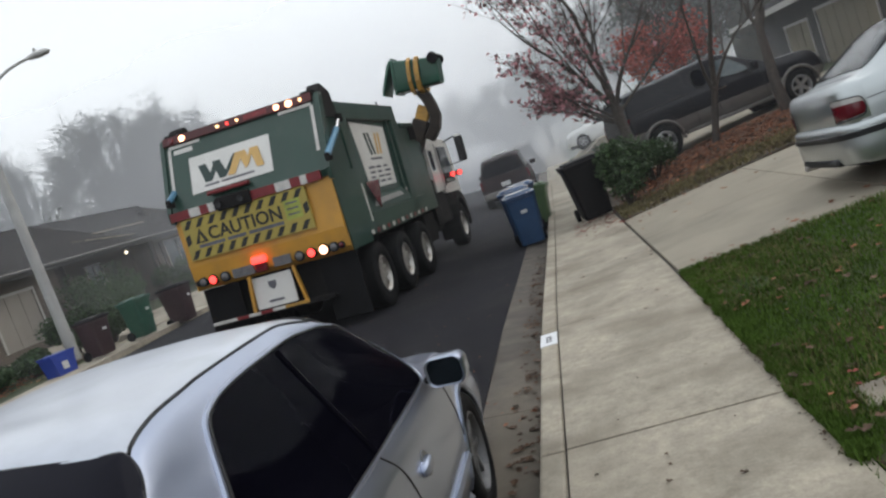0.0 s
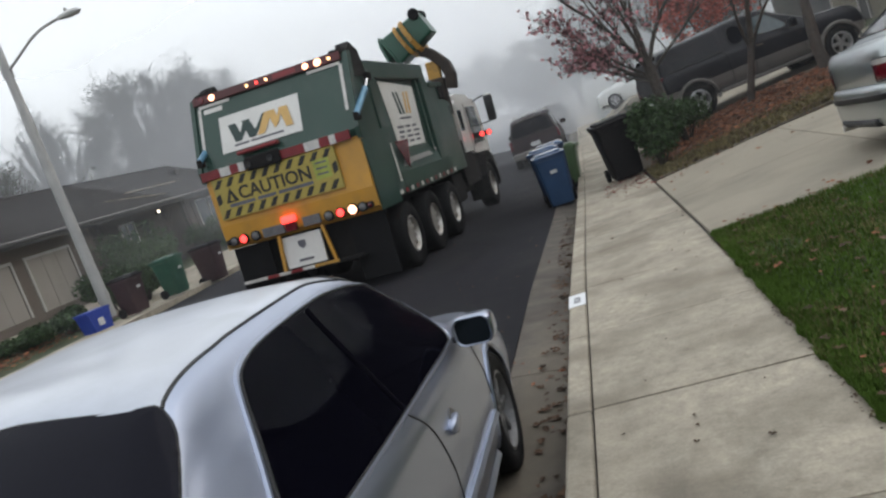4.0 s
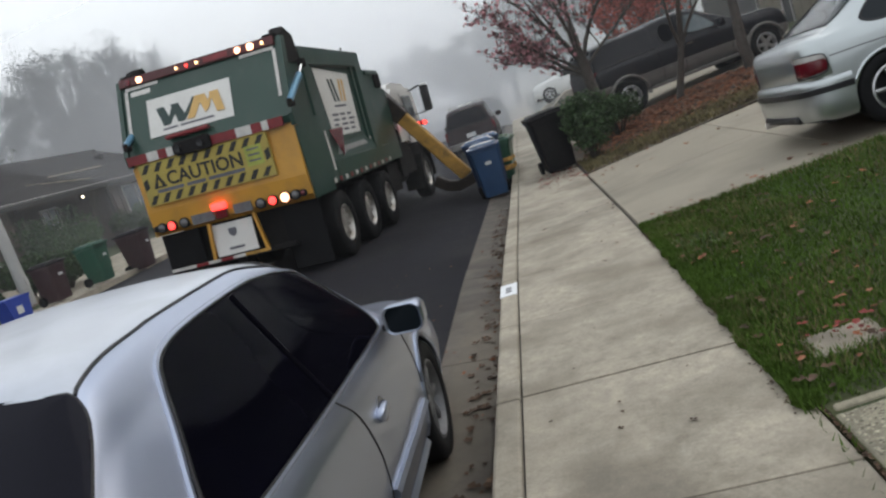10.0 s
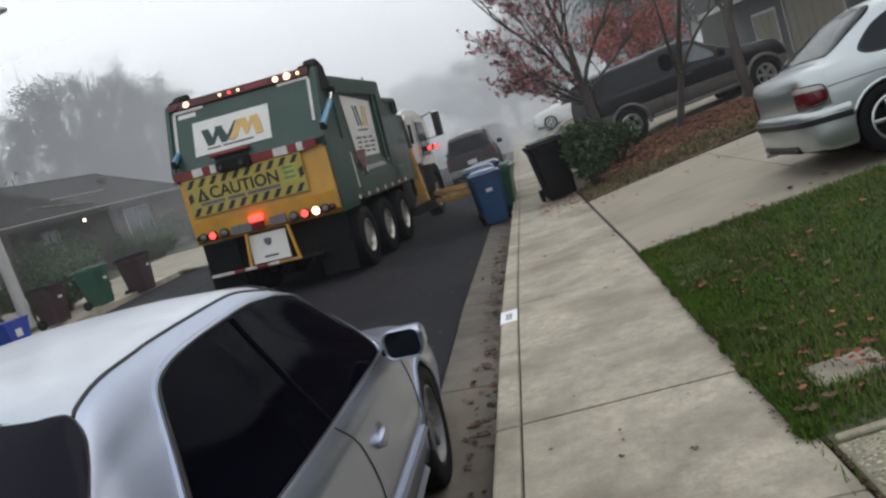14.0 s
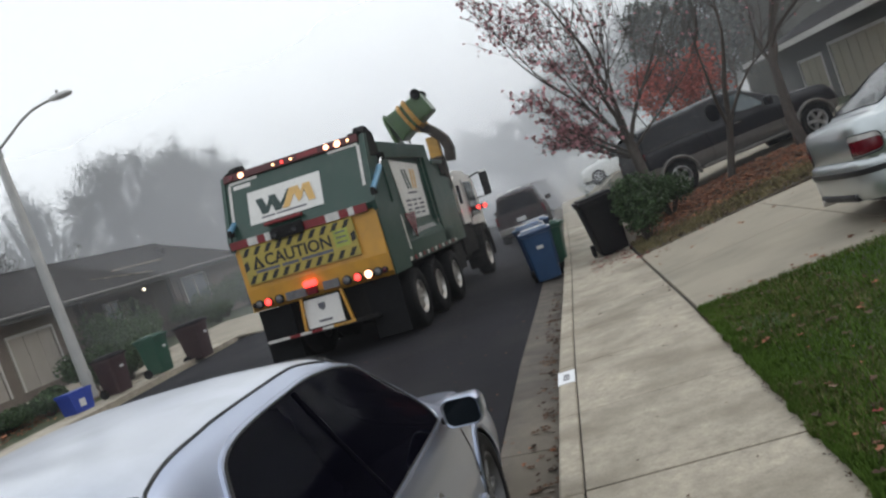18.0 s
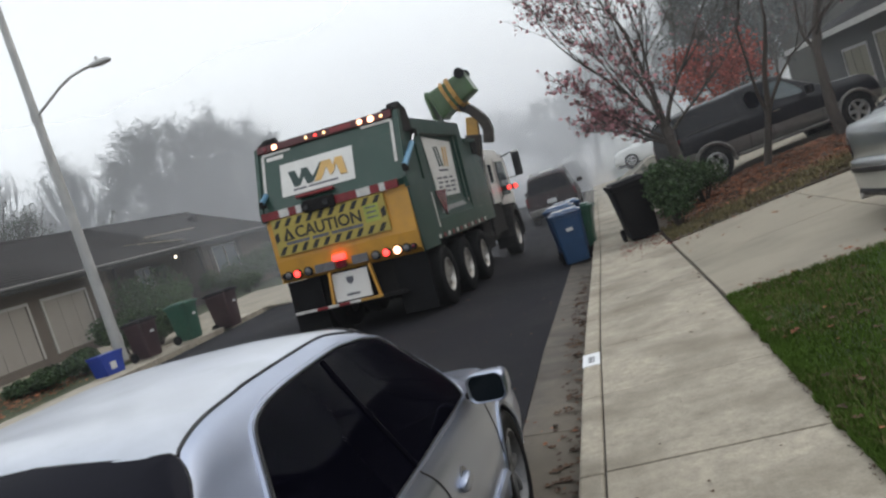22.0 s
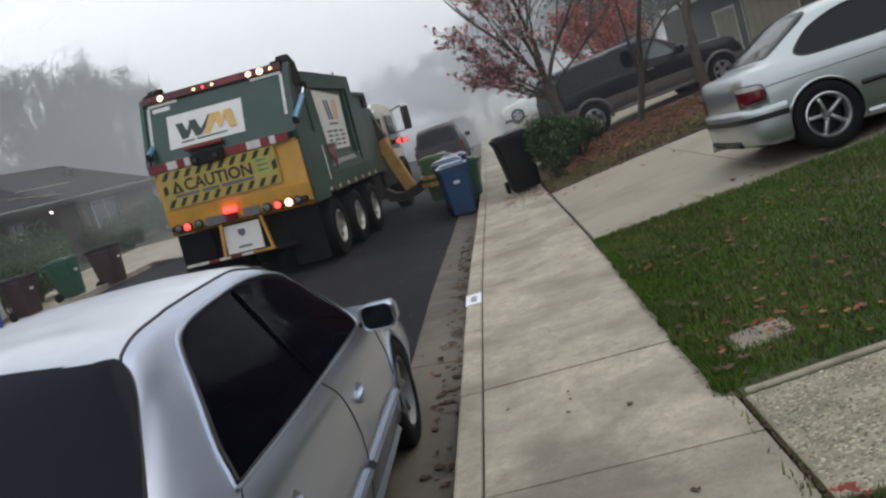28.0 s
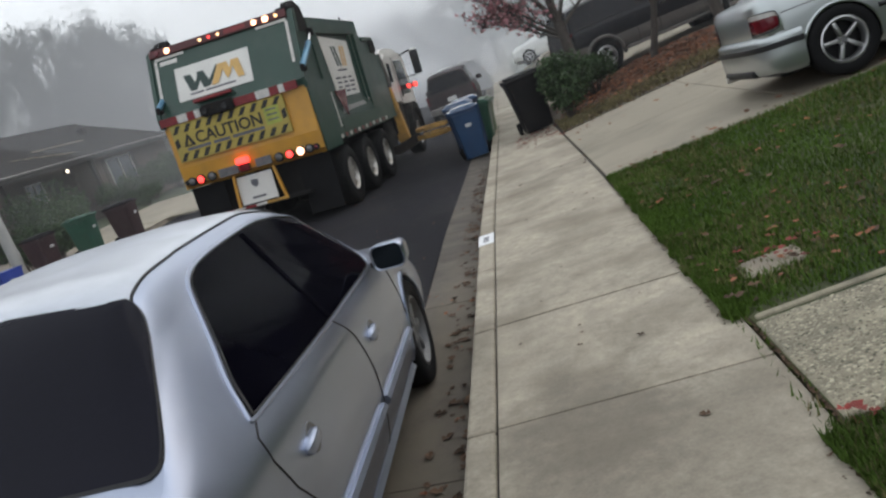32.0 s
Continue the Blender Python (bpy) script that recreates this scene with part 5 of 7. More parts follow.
def lamp_point(way, s, v, mid, half, out):
    """A point of a rounded lamp that bends along way; s and v run from -1 to 1."""
    f = (s + 1) / 2 * (len(way) - 1)
    k = min(int(f), len(way) - 2)
    p = Vector(way[k]).lerp(Vector(way[k + 1]), f - k)
    n = Vector((p.x * 0.35, -1.0 if abs(p.x) < 0.75 else -0.5)).normalized() if abs(p.x) < 0.82 else Vector((math.copysign(1, p.x), -0.25)).normalized()
    h = half * max(0.0, 1 - abs(s) ** 5) ** 0.25
    return (p.x + n.x * out, p.y + n.y * out, mid + v * h + 0.012 * v * s)


def lamp_patch(way, mid, half, low=-1.0, lift=0.010, n=14):
    bm = bmesh.new()
    rows = []
    for i in range(n + 1):
        a = -0.985 + 1.97 * i / n
        rows.append([bm.verts.new(lamp_point(way, a, v, mid, half, -0.012 if abs(v) > 0.99 and low < 0 else lift + 0.008 * (1 - a * a) * (1 - v * v))) for v in [low + (0.96 - low) * k / 8 for k in range(9)]])
    for p, q in zip(rows, rows[1:]):
        for k in range(8):
            bm.faces.new((p[k], q[k], q[k + 1], p[k + 1]))
    return bm


def lamp_edge(way, mid, half, n=16):
    top = [lamp_point(way, -0.99 + 1.98 * k / n, 1.0, mid, half, 0.008) for k in range(n + 1)]
    low = [lamp_point(way, -0.99 + 1.98 * k / n, -1.0, mid, half, 0.008) for k in range(n + 1)]
    return top + low[::-1] + top[:1]


part("rear_bumper", swept([(0.21, -0.10), (0.21, -0.03), (0.25, -0.008), (0.36, 0.0), (0.50, 0.004), (0.535, 0.002), (0.555, -0.02), (0.565, -0.07), (0.565, -0.12)]), "silver_warm", compact, "pale silver rear bumper", smooth=50)
part("bumper_strip", swept([(0.425, -0.01), (0.43, 0.012), (0.478, 0.016), (0.485, -0.01)]), "trim", compact, "black band round the bumper", smooth=40)
REAR = [(0.842, -3.17), (0.838, -3.23), (0.825, -3.285), (0.79, -3.335), (0.73, -3.362), (0.64, -3.376), (0.42, -3.387), (0.2, -3.39)]
part("tail_panel", swept([(0.54, -0.01), (0.56, 0.0), (0.70, 0.005), (0.83, 0.0), (0.875, -0.018), (0.90, -0.05), (0.915, -0.12)], REAR + [(-x, y) for x, y in REAR[::-1]]), "silver_warm", compact, smooth=60)
for side in (1, -1):
    wrap = [(side * x, y) for x, y in [(0.842, -3.19)] + REAR[1:6] + [(0.615, -3.377)]]
    lens = part("tail_lamp", lamp_patch(wrap, 0.676, 0.092), "tail_red", compact, "red tail lamp with a clear upper strip", smooth=60)
    part("lamp_strip", lamp_patch(wrap, 0.676, 0.092, 0.48, 0.012), "lens_grey", lens, smooth=60)
    part("lamp_rim", tube(bmesh.new(), lamp_edge(wrap, 0.676, 0.092), 0.007), "trim", lens, smooth=True)
part("rear_valance", box(-0.52, 0.52, -3.452, -3.15, 0.20, 0.275, 0.03), "trim", compact, "black rear valance below the bumper")
part("number_plate", box(-0.17, 0.17, -3.365, -3.335, 0.64, 0.75, 0.004), "plate", compact)
part("plate_lamp_bar", box(-0.24, 0.24, -3.372, -3.32, 0.765, 0.80, 0.01), "silver_warm", compact)
part("underbody", box(-0.68, 0.68, -3.25, 0.6, 0.16, 0.55), "trim", compact)

# the black pickup on the next driveway
pickup = thing("pickup_truck", pose(6.06, 20.64, 0.05, 2.5, -1.5, -75), "black pickup truck with a capped bed and grey lower cladding", "pickup")
P = Shell([(-4.14, -4.06, 0.92, 0.55, 1.12, 1.62, 0.78), (-4.07, -3.98, 0.96, 0.50, 1.18, 1.74, 0.77), (-3.5, -3.5, 0.98, 0.48, 1.20, 1.79, 0.76), (-2.66, -2.66, 0.98, 0.46, 1.20, 1.81, 0.75),
           (-2.56, -2.50, 0.98, 0.46, 1.20, 1.84, 0.72), (-1.95, -1.85, 0.98, 0.46, 1.19, 1.86, 0.71), (-1.25, -1.45, 0.98, 0.46, 1.17, 1.83, 0.70), (-0.95, -1.10, 0.98, 0.46, 1.15, 1.62, 0.75),
           (-0.45, -0.50, 0.98, 0.46, 1.12, 1.27, 0.84), (0.35, 0.35, 0.97, 0.48, 1.06, 1.19, 0.84), (0.62, 0.60, 0.94, 0.50, 0.98, 1.10, 0.80), (0.74, 0.72, 0.84, 0.52, 0.88, 1.0, 0.7)])
car_body(pickup, P, "pickup_black", [flank(P, [(-2.42, 1.26), (-2.02, 1.25), (-2.02, 1.68), (-2.36, 1.69)], 4.6)], [(0.1, 0.9, 8.9), (6.1, 7.9, 8.7)], "tint", (0.0, -3.5), 0.46, 0.40, lower=2.0)
for side in (1, -1):
    # the front door window; the sky beyond is put into its paler colour
    loop = softened(flank(P, [(-1.90, 1.25), (-0.98, 1.20), (-1.12, 1.42), (-1.38, 1.66), (-1.88, 1.69)], 4.6))
    pane = part("side_window", glass_patch(P, loop, side, 0.006), "glass_sky", pickup, "lighter front door window", smooth=60)
    part("window_trim", tube(bmesh.new(), [on_shell(P, u, v, side) for u, v in dense(loop)], 0.012), "trim", pane, smooth=True)
    for line in ([(-2.58, 1.18), (-2.58, 0.5)], [(-2.0, 1.2), (-2.0, 0.55)], [(-0.82, 1.14), (-0.80, 0.55)]):
        part("door_seam", tube(bmesh.new(), P.path(flank(P, line, 0.3, 5.2), side, 0.001), 0.006), "trim", pickup)
    for ya in (0.0, -3.5):
        wheel(pickup, side * 0.86, ya, 0.40, 0.40, 0.26, side, 0.25, "alloy", 5, dish=0.05, fat=0.16)
        part("fender_flare", tube(bmesh.new(), [(side * 0.985, ya + 0.47 * math.cos(radians(a)), 0.40 + 0.47 * math.sin(radians(a))) for a in range(-10, 191, 10)], 0.04), "pickup_grey", pickup, smooth=True)
    part("door_mirror", box(-0.12, 0.12, -0.06, 0.06, -0.10, 0.10, 0.03, pose(side * 1.10, -1.0, 1.26)), "pickup_black", pickup, smooth=50)
    part("tail_lamp", box(-0.05, 0.05, -0.04, 0.04, -0.2, 0.2, 0.02, pose(side * 0.84, -4.10, 1.0)), "tail_red", pickup)
    part("running_board", box(side * 0.95 - 0.08, side * 0.95 + 0.08, -2.95, -0.6, 0.38, 0.45, 0.02), "pickup_grey", pickup, "pale grey running board")
    part("door_handle", box(-0.012, 0.02, -0.09, 0.09, -0.018, 0.018, 0.006, pose(side * 0.985, -1.82, 1.06)), "chrome", pickup)
    part("cap_seam", tube(bmesh.new(), P.path(flank(P, [(-4.02, 1.21), (-3.4, 1.225), (-2.64, 1.225)], 4.0, 6.0), side, 0.002), 0.012), "trim", pickup)
    part("headlamp", box(*sorted((side * 0.5, side * 0.86)), 0.60, 0.71, 0.84, 1.0, 0.02), "lens_grey", pickup)
part("rear_bumper", box(-0.92, 0.92, -4.32, -4.08, 0.50, 0.72, 0.03), "chrome", pickup, "chrome rear bumper")
part("underbody", box(-0.72, 0.72, -3.95, 0.6, 0.40, 0.95), "trim", pickup)

# the dark sport utility parked ahead at the kerb
WAGON = [(-3.75, -3.62, 0.86, 0.40, 0.98, 1.08, 0.80), (-3.68, -3.50, 0.90, 0.36, 1.05, 1.66, 0.66), (-3.2, -3.2, 0.92, 0.34, 1.06, 1.74, 0.68), (-2.3, -2.3, 0.92, 0.34, 1.06, 1.76, 0.68),
         (-1.4, -1.4, 0.92, 0.34, 1.05, 1.75, 0.68), (-0.85, -1.0, 0.92, 0.34, 1.04, 1.72, 0.67), (-0.55, -0.6, 0.92, 0.34, 1.03, 1.50, 0.70), (0.0, 0.0, 0.91, 0.35, 1.02, 1.13, 0.78),
         (0.55, 0.55, 0.90, 0.38, 0.95, 1.06, 0.76), (0.85, 0.82, 0.80, 0.42, 0.80, 0.92, 0.68)]


def wagon(name, m, label, paint, rack):
    w = thing(name, m, label, "car")
    sh = Shell(WAGON)
    car_body(w, sh, paint, [(1.2, 2.4, 5.2, 7.85, 0.2, 0.6), (2.55, 3.7, 5.2, 7.85, 0.2, 0.6), (3.85, 5.6, 5.2, 7.85, 0.3, 0.6)], [(0.12, 0.9, 8.6), (5.1, 6.9, 8.7)], "tint", (0.0, -2.85), 0.40, 0.355, sub=(4, 4))
    for side in (1, -1):
        for ya in (0.0, -2.85):
            wheel(w, side * 0.80, ya, 0.355, 0.355, 0.23, side, 0.22, "alloy", 5)
        part("tail_lamp", box(-0.05, 0.05, -0.05, 0.05, -0.16, 0.16, 0.02, pose(side * 0.84, -3.70, 0.92)), "tail_red", w)
        part("door_mirror", box(-0.11, 0.11, -0.06, 0.06, -0.08, 0.08, 0.03, pose(side * 1.02, -0.72, 1.12)), paint, w, smooth=50)
        part("roof_rail", tube(bmesh.new(), [(side * 0.58, -3.1, 1.77), (side * 0.58, -3.0, 1.81), (side * 0.58, -1.3, 1.81), (side * 0.58, -1.2, 1.76)], 0.018), "trim" if not rack else "steel", w)
    part("rear_bumper", box(-0.88, 0.88, -3.86, -3.66, 0.40, 0.62, 0.04), "pickup_grey", w)
    part("number_plate", box(-0.16, 0.16, -3.80, -3.755, 0.72, 0.86, 0.004), "plate", w)
    part("underbody", box(-0.7, 0.7, -3.5, 0.7, 0.3, 0.8), "trim", w)
    if rack:
        part("roof_box", box(-0.25, 0.25, -2.6, -1.9, 1.77, 1.84, 0.03), "plate", w)
    return w


wagon("sport_utility", pose(-1.42, 31.6, road_z(-1.4, 30), 0, 0, 0), "dark red-brown sport utility car parked at the kerb", "suv_dark", True)
white_car = thing("white_car", pose(1.9, 38.0, 0.02, 0, 5, 90), "white hatchback parked across a driveway", "car")
WC = Shell(coupe_stations())
car_body(white_car, WC, "car_white", [flank(WC, q, 4.6) for q in COUPE_GLASS], [(4.06, 4.96, 8.3), (8.15, 9.9, 8.75)], "glass_dark", (0.0, -2.70), 0.335, 0.31, sub=(4, 4))
for side in (1, -1):
    for ya in (0.0, -2.70):
        wheel(white_car, side * 0.745, ya, 0.305, 0.305, 0.20, side, 0.2, "alloy", 5)
    part("headlamp", box(-0.16, 0.10, -0.05, 0.05, -0.06, 0.06, 0.02, pose(side * 0.58, 0.66, 0.60)), "lens_grey", white_car)
    part("door_mirror", box(-0.08, 0.08, -0.05, 0.05, -0.05, 0.05, 0.025, pose(side * 0.94, -0.62, 0.95)), "car_white", white_car, smooth=50)
part("underbody", box(-0.68, 0.68, -3.2, 0.6, 0.16, 0.55), "trim", white_car)
tagged(sheet("driveway_far", 1.12, 12.0, 35.5, 41.0, 8, 3, lambda x, y: lie(1.12, y) + (0.22 - lie(1.12, y)) * min(1.0, (x - 1.12) / 0.5) + 0.0875 * (x - 1.4), "drive", 1.6), "pale concrete driveway rising from the street", "driveway", kind="structure")



# ---- bins ----
def wheelie_bin(name, m, mat, lid_mat, label, group="", h=1.02, w=0.58, d=0.66, open_lid=0.0, mark=True):
    """A wheeled bin: tapered body, rim, lid on a hinge at the back (+y), two wheels, grip bar."""
    b = thing(name, m, label, "bin", group)
    bm = bmesh.new()
    rows = []
    for z, k, r in ((0.05, 0.74, 0.05), (0.12, 0.78, 0.05), (0.55 * h, 0.88, 0.06), (0.90 * h, 0.97, 0.06), (0.905 * h, 1.04, 0.06), (0.955 * h, 1.04, 0.06), (0.955 * h, 0.96, 0.05), (0.55 * h, 0.84, 0.05), (0.1, 0.72, 0.04)):
        hw, hd = w / 2 * k, d / 2 * k
        row = []
        for sx, sy, a0 in ((1, 1, 0), (-1, 1, 90), (-1, -1, 180), (1, -1, 270)):
            for q in range(4):
                a = radians(a0 + 30 * q)
                row.append(bm.verts.new((sx * (hw - r) + r * math.cos(a), sy * (hd - r) + r * math.sin(a), z)))
        rows.append(row)
    for a, c in zip(rows, rows[1:]):
        for k in range(16):
            bm.faces.new((a[k], a[(k + 1) % 16], c[(k + 1) % 16], c[k]))
    bm.faces.new(rows[0][::-1])
    bm.faces.new(rows[-1])
    part("bin_body", bm, mat, b, smooth=40)
    hinge = pose(0, d / 2 - 0.02, 0.96 * h, open_lid, 0, 0)
    bm = box(-w / 2 - 0.02, w / 2 + 0.02, -d - 0.02, 0.03, -0.015, 0.035, 0.015)
    bx(bm, -w / 2 + 0.04, w / 2 - 0.04, -d + 0.06, -0.05, 0.02, 0.075, 0.025)
    lid = part("lid", bm, lid_mat, b, smooth=40, m=hinge)
    part("grip_bar", rod(bmesh.new(), (-w / 2 + 0.05, d / 2 + 0.05, 0.95 * h), (w / 2 - 0.05, d / 2 + 0.05, 0.95 * h), 0.016), mat, b, smooth=True)
    for s in (-1, 1):
        part("wheel", ring(bmesh.new(), (s * (w / 2 - 0.03), d * 0.36, 0.12), (s, 0, 0), [(-0.03, 0), (-0.03, 0.12), (0.03, 0.12), (0.03, 0.04), (0.01, 0)], 18), "tyre", b, smooth=40)
    if mark:
        part("label_mark", box(-0.05, 0.07, -d / 2 * 0.93 - 0.02, -d / 2 * 0.93 - 0.008, 0.66 * h, 0.72 * h, 0.0, pose(0, 0, 0, 3, 0, 0)), "plate", b)
    return b


def at_kerb(x, y, turn=0):
    return pose(x, y, lie(-0.6, y) - 0.15 + 0.0, 0, 0, turn)


wheelie_bin("recycling_bin", at_kerb(-0.45, 15.05, 4), "bin_blue", "lid_pale", "blue wheeled recycling bin in the gutter", "bins at the kerb")
wheelie_bin("recycling_bin", at_kerb(-0.56, 15.92, -2), "bin_navy", "lid_pale", "navy wheeled bin behind the blue bin", "bins at the kerb", h=1.1, mark=False)
wheelie_bin("recycling_bin", at_kerb(-0.47, 16.72, 3), "bin_navy", "lid_pale", "navy wheeled bin at the kerb", "bins at the kerb", h=1.12, mark=False)
green_bin = wheelie_bin("green_bin", pose(-0.4, 17.6, -0.5), "bin_green", "bin_green", "dark green wheeled bin lifted by the truck's arm", "bins at the kerb", h=1.08, w=0.64, d=0.70, open_lid=0, mark=False)
olive_bin = wheelie_bin("olive_bin", pose(-0.4, 18.7, -0.5), "bin_olive", "bin_olive", "olive green wheeled bin lifted by the truck's arm", "bins at the kerb", h=1.08, w=0.64, d=0.70, open_lid=0, mark=False)
wheelie_bin("black_bin", pose(0.82, 14.6, lie(0.8, 14.6), 0, -3, 8), "bin_black", "bin_black", "black wheeled bin on the pavement beside a shrub", "", h=1.08, w=0.66, d=0.74, mark=False)
# across the street
wheelie_bin("maroon_bin", pose(-11.55, 18.0, lie(-11.5, 18), 0, 0, 75), "bin_maroon", "bin_black", "maroon wheeled bin across the street", "bins across the street", h=1.0)
wheelie_bin("green_waste_bin", pose(-11.25, 19.6, lie(-11.3, 19.6), 0, 0, 80), "bin_green", "bin_green", "green wheeled bin across the street", "bins across the street", h=1.06)
wheelie_bin("dark_bin", pose(-10.95, 21.3, lie(-11.0, 21.3) - 0.12, 0, 0, 85), "bin_maroon", "bin_black", "dark wheeled bin across the street", "bins across the street", h=1.12, w=0.66, d=0.74)
tub = thing("recycling_tub", pose(-12.05, 17.0, lie(-12.05, 17.0), 0, 0, 70), "bright blue recycling tub with pale stickers", "tub", "bins across the street")
bm = bmesh.new()
prism(bm, [(-0.24, 0.0), (0.24, 0.0), (0.31, 0.46), (0.34, 0.46), (0.34, 0.52), (-0.34, 0.52), (-0.34, 0.46), (-0.31, 0.46)], "y", -0.26, 0.26)
part("tub_body", bm, "box_blue", tub)
part("sticker", box(-0.1, 0.06, -0.266, -0.258, 0.12, 0.30), "plate", tub)

# ---- street lamp across the street ----
LX, LY = -13.0, 19.0
lamp = thing("street_lamp", pose(LX, LY, lie(LX, LY)), "grey galvanised street lamp with one curved arm", "street lamp")
part("pole", rod(bmesh.new(), (0, 0, 0), (-0.05, 0, 11.2), 0.155, 0.085, 16), "galv", lamp, smooth=50)
part("arm_clamp", ring(bmesh.new(), (-0.03, 0, 6.83), (0, 0, 1), [(-0.12, 0.125), (-0.12, 0.14), (0.12, 0.137), (0.12, 0.12)], 16), "galv", lamp, smooth=40)
part("hand_hole", box(0.12, 0.165, -0.06, 0.06, 0.5, 0.75, 0.01), "galv", lamp)
part("base_plate", box(-0.2, 0.2, -0.2, 0.2, 0, 0.03, 0.005), "galv", lamp)
part("arm", tube(bmesh.new(), [(0.0, -0.05, 6.83), (0.45, -0.02, 7.08), (0.95, 0.0, 7.36), (1.3, 0.02, 7.50), (1.7, 0.03, 7.56), (1.95, 0.03, 7.57)], 0.035, 10), "galv", lamp, smooth=True)
bm = ring(bmesh.new(), (1.85, 0.03, 7.57), (1, 0, 0), [(0.0, 0.04), (0.1, 0.10), (0.35, 0.15), (0.6, 0.13), (0.72, 0.0)], 14)
for v in bm.verts:
    v.co.z = 7.57 + (v.co.z - 7.57) * 0.6
part("lamp_head", bm, "lamp_grey", lamp, smooth=60)
part("photocell", rod(bmesh.new(), (2.15, 0.03, 7.64), (2.15, 0.03, 7.74), 0.04), "galv", lamp)


# ---- houses ----
def wall_with_openings(name, parent, y0, y1, z0, z1, x0, x1, holes, mat):
    """A wall across x0..x1 thickness, along y, with rectangular holes (ya, yb, za, zb)."""
    wall = None
    cuts = sorted({y0, y1, *[h[0] for h in holes], *[h[1] for h in holes]})
    for a, b in zip(cuts, cuts[1:]):
        zs = [(z0, z1)]
        for ya, yb, za, zb in holes:
            if ya <= a and b <= yb:
                zs = [(lo, hi) for lo0, hi0 in zs for lo, hi in ((lo0, min(hi0, za)), (max(lo0, zb), hi0)) if hi - lo > 1e-4]
        for lo, hi in zs:
            piece = part(name if wall is None else "wall_panel", box(x0, x1, a, b, lo, hi), mat, parent if wall is None else wall)
            wall = wall or piece
    return wall


def shingles(name, parent, y0, y1, foot, ridge, mat="roof", rows=14):
    """A roof slope as overlapping courses from foot (x, z) to ridge (x, z)."""
    bm = bmesh.new()
    fx, fz = foot
    rx, rz = ridge
    up = Vector((rx - fx, 0, rz - fz)).normalized()
    nrm = Vector((-up.z, 0, up.x)) if up.x > 0 else Vector((up.z, 0, -up.x))
    nrm = nrm if nrm.z > 0 else -nrm
    for k in range(rows):
        a, b = Vector((fx, 0, fz)).lerp(Vector((rx, 0, rz)), k / rows), Vector((fx, 0, fz)).lerp(Vector((rx, 0, rz)), (k + 1.06) / rows)
        lo, hi = a + nrm * 0.05, b + nrm * 0.012
        v = [bm.verts.new((p.x, y, p.z)) for p, y in ((lo, y0), (lo, y1), (hi, y1), (hi, y0), (a - nrm * 0.03, y0), (a - nrm * 0.03, y1), (b - nrm * 0.03, y1), (b - nrm * 0.03, y0))]
        for f in ((0, 1, 2, 3), (4, 7, 6, 5), (0, 4, 5, 1), (3, 2, 6, 7), (0, 3, 7, 4), (1, 5, 6, 2)):
            bm.faces.new([v[i] for i in f])
    return part(name, bm, mat, parent)


def window(parent, x, y0, y1, z0, z1, out, bars=1, frame="trim_paint"):
    """A window in a wall along y; out: +1 or -1, the way it faces along x."""
    bm = bmesh.new()
    t = 0.07
    for a, b, c, d in ((y0 - t, y1 + t, z1, z1 + t), (y0 - t, y1 + t, z0 - t, z0), (y0 - t, y0, z0, z1), (y1, y1 + t, z0, z1)):
        bx(bm, *sorted((x - out * 0.05, x + out * 0.04)), a, b, c, d)
    for k in range(bars):
        yc = y0 + (y1 - y0) * (k + 1) / (bars + 1)
        bx(bm, *sorted((x - out * 0.05, x + out * 0.02)), yc - 0.025, yc + 0.025, z0, z1)
    w = part("window", bm, frame, parent)
    for k in range(bars + 1):
        a, b = y0 + (y1 - y0) * k / (bars + 1), y0 + (y1 - y0) * (k + 1) / (bars + 1)
        part("pane", box(*sorted((x - out * 0.03, x - out * 0.02)), a, b, z0, z1), "pane", w)
    part("sill", box(*sorted((x, x + out * 0.10)), y0 - 0.1, y1 + 0.1, z0 - t - 0.04, z0 - t), frame, w)
    return w


def garage_door(parent, x, y0, y1, z0, z1, out, mat):
    g = part("garage_door", box(*sorted((x - out * 0.06, x - out * 0.03)), y0, y1, z0, z1), mat, parent)
    n = 4
    for k in range(n):
        for q in range(max(2, int((y1 - y0) / 0.7))):
            wq = (y1 - y0) / max(2, int((y1 - y0) / 0.7))
            part("door_panel", box(*sorted((x - out * 0.03, x - out * 0.012)), y0 + wq * q + 0.03, y0 + wq * (q + 1) - 0.03, z0 + (z1 - z0) * k / n + 0.02, z0 + (z1 - z0) * (k + 1) / n - 0.02), mat, g)
    t = 0.1
    bm = box(*sorted((x - out * 0.05, x + out * 0.035)), y0 - t, y0, z0, z1 + t)
    bx(bm, *sorted((x - out * 0.05, x + out * 0.035)), y1, y1 + t, z0, z1 + t)
    bx(bm, *sorted((x - out * 0.05, x + out * 0.035)), y0, y1, z1, z1 + t)
    part("door_frame", bm, "trim_paint", parent)
    return g


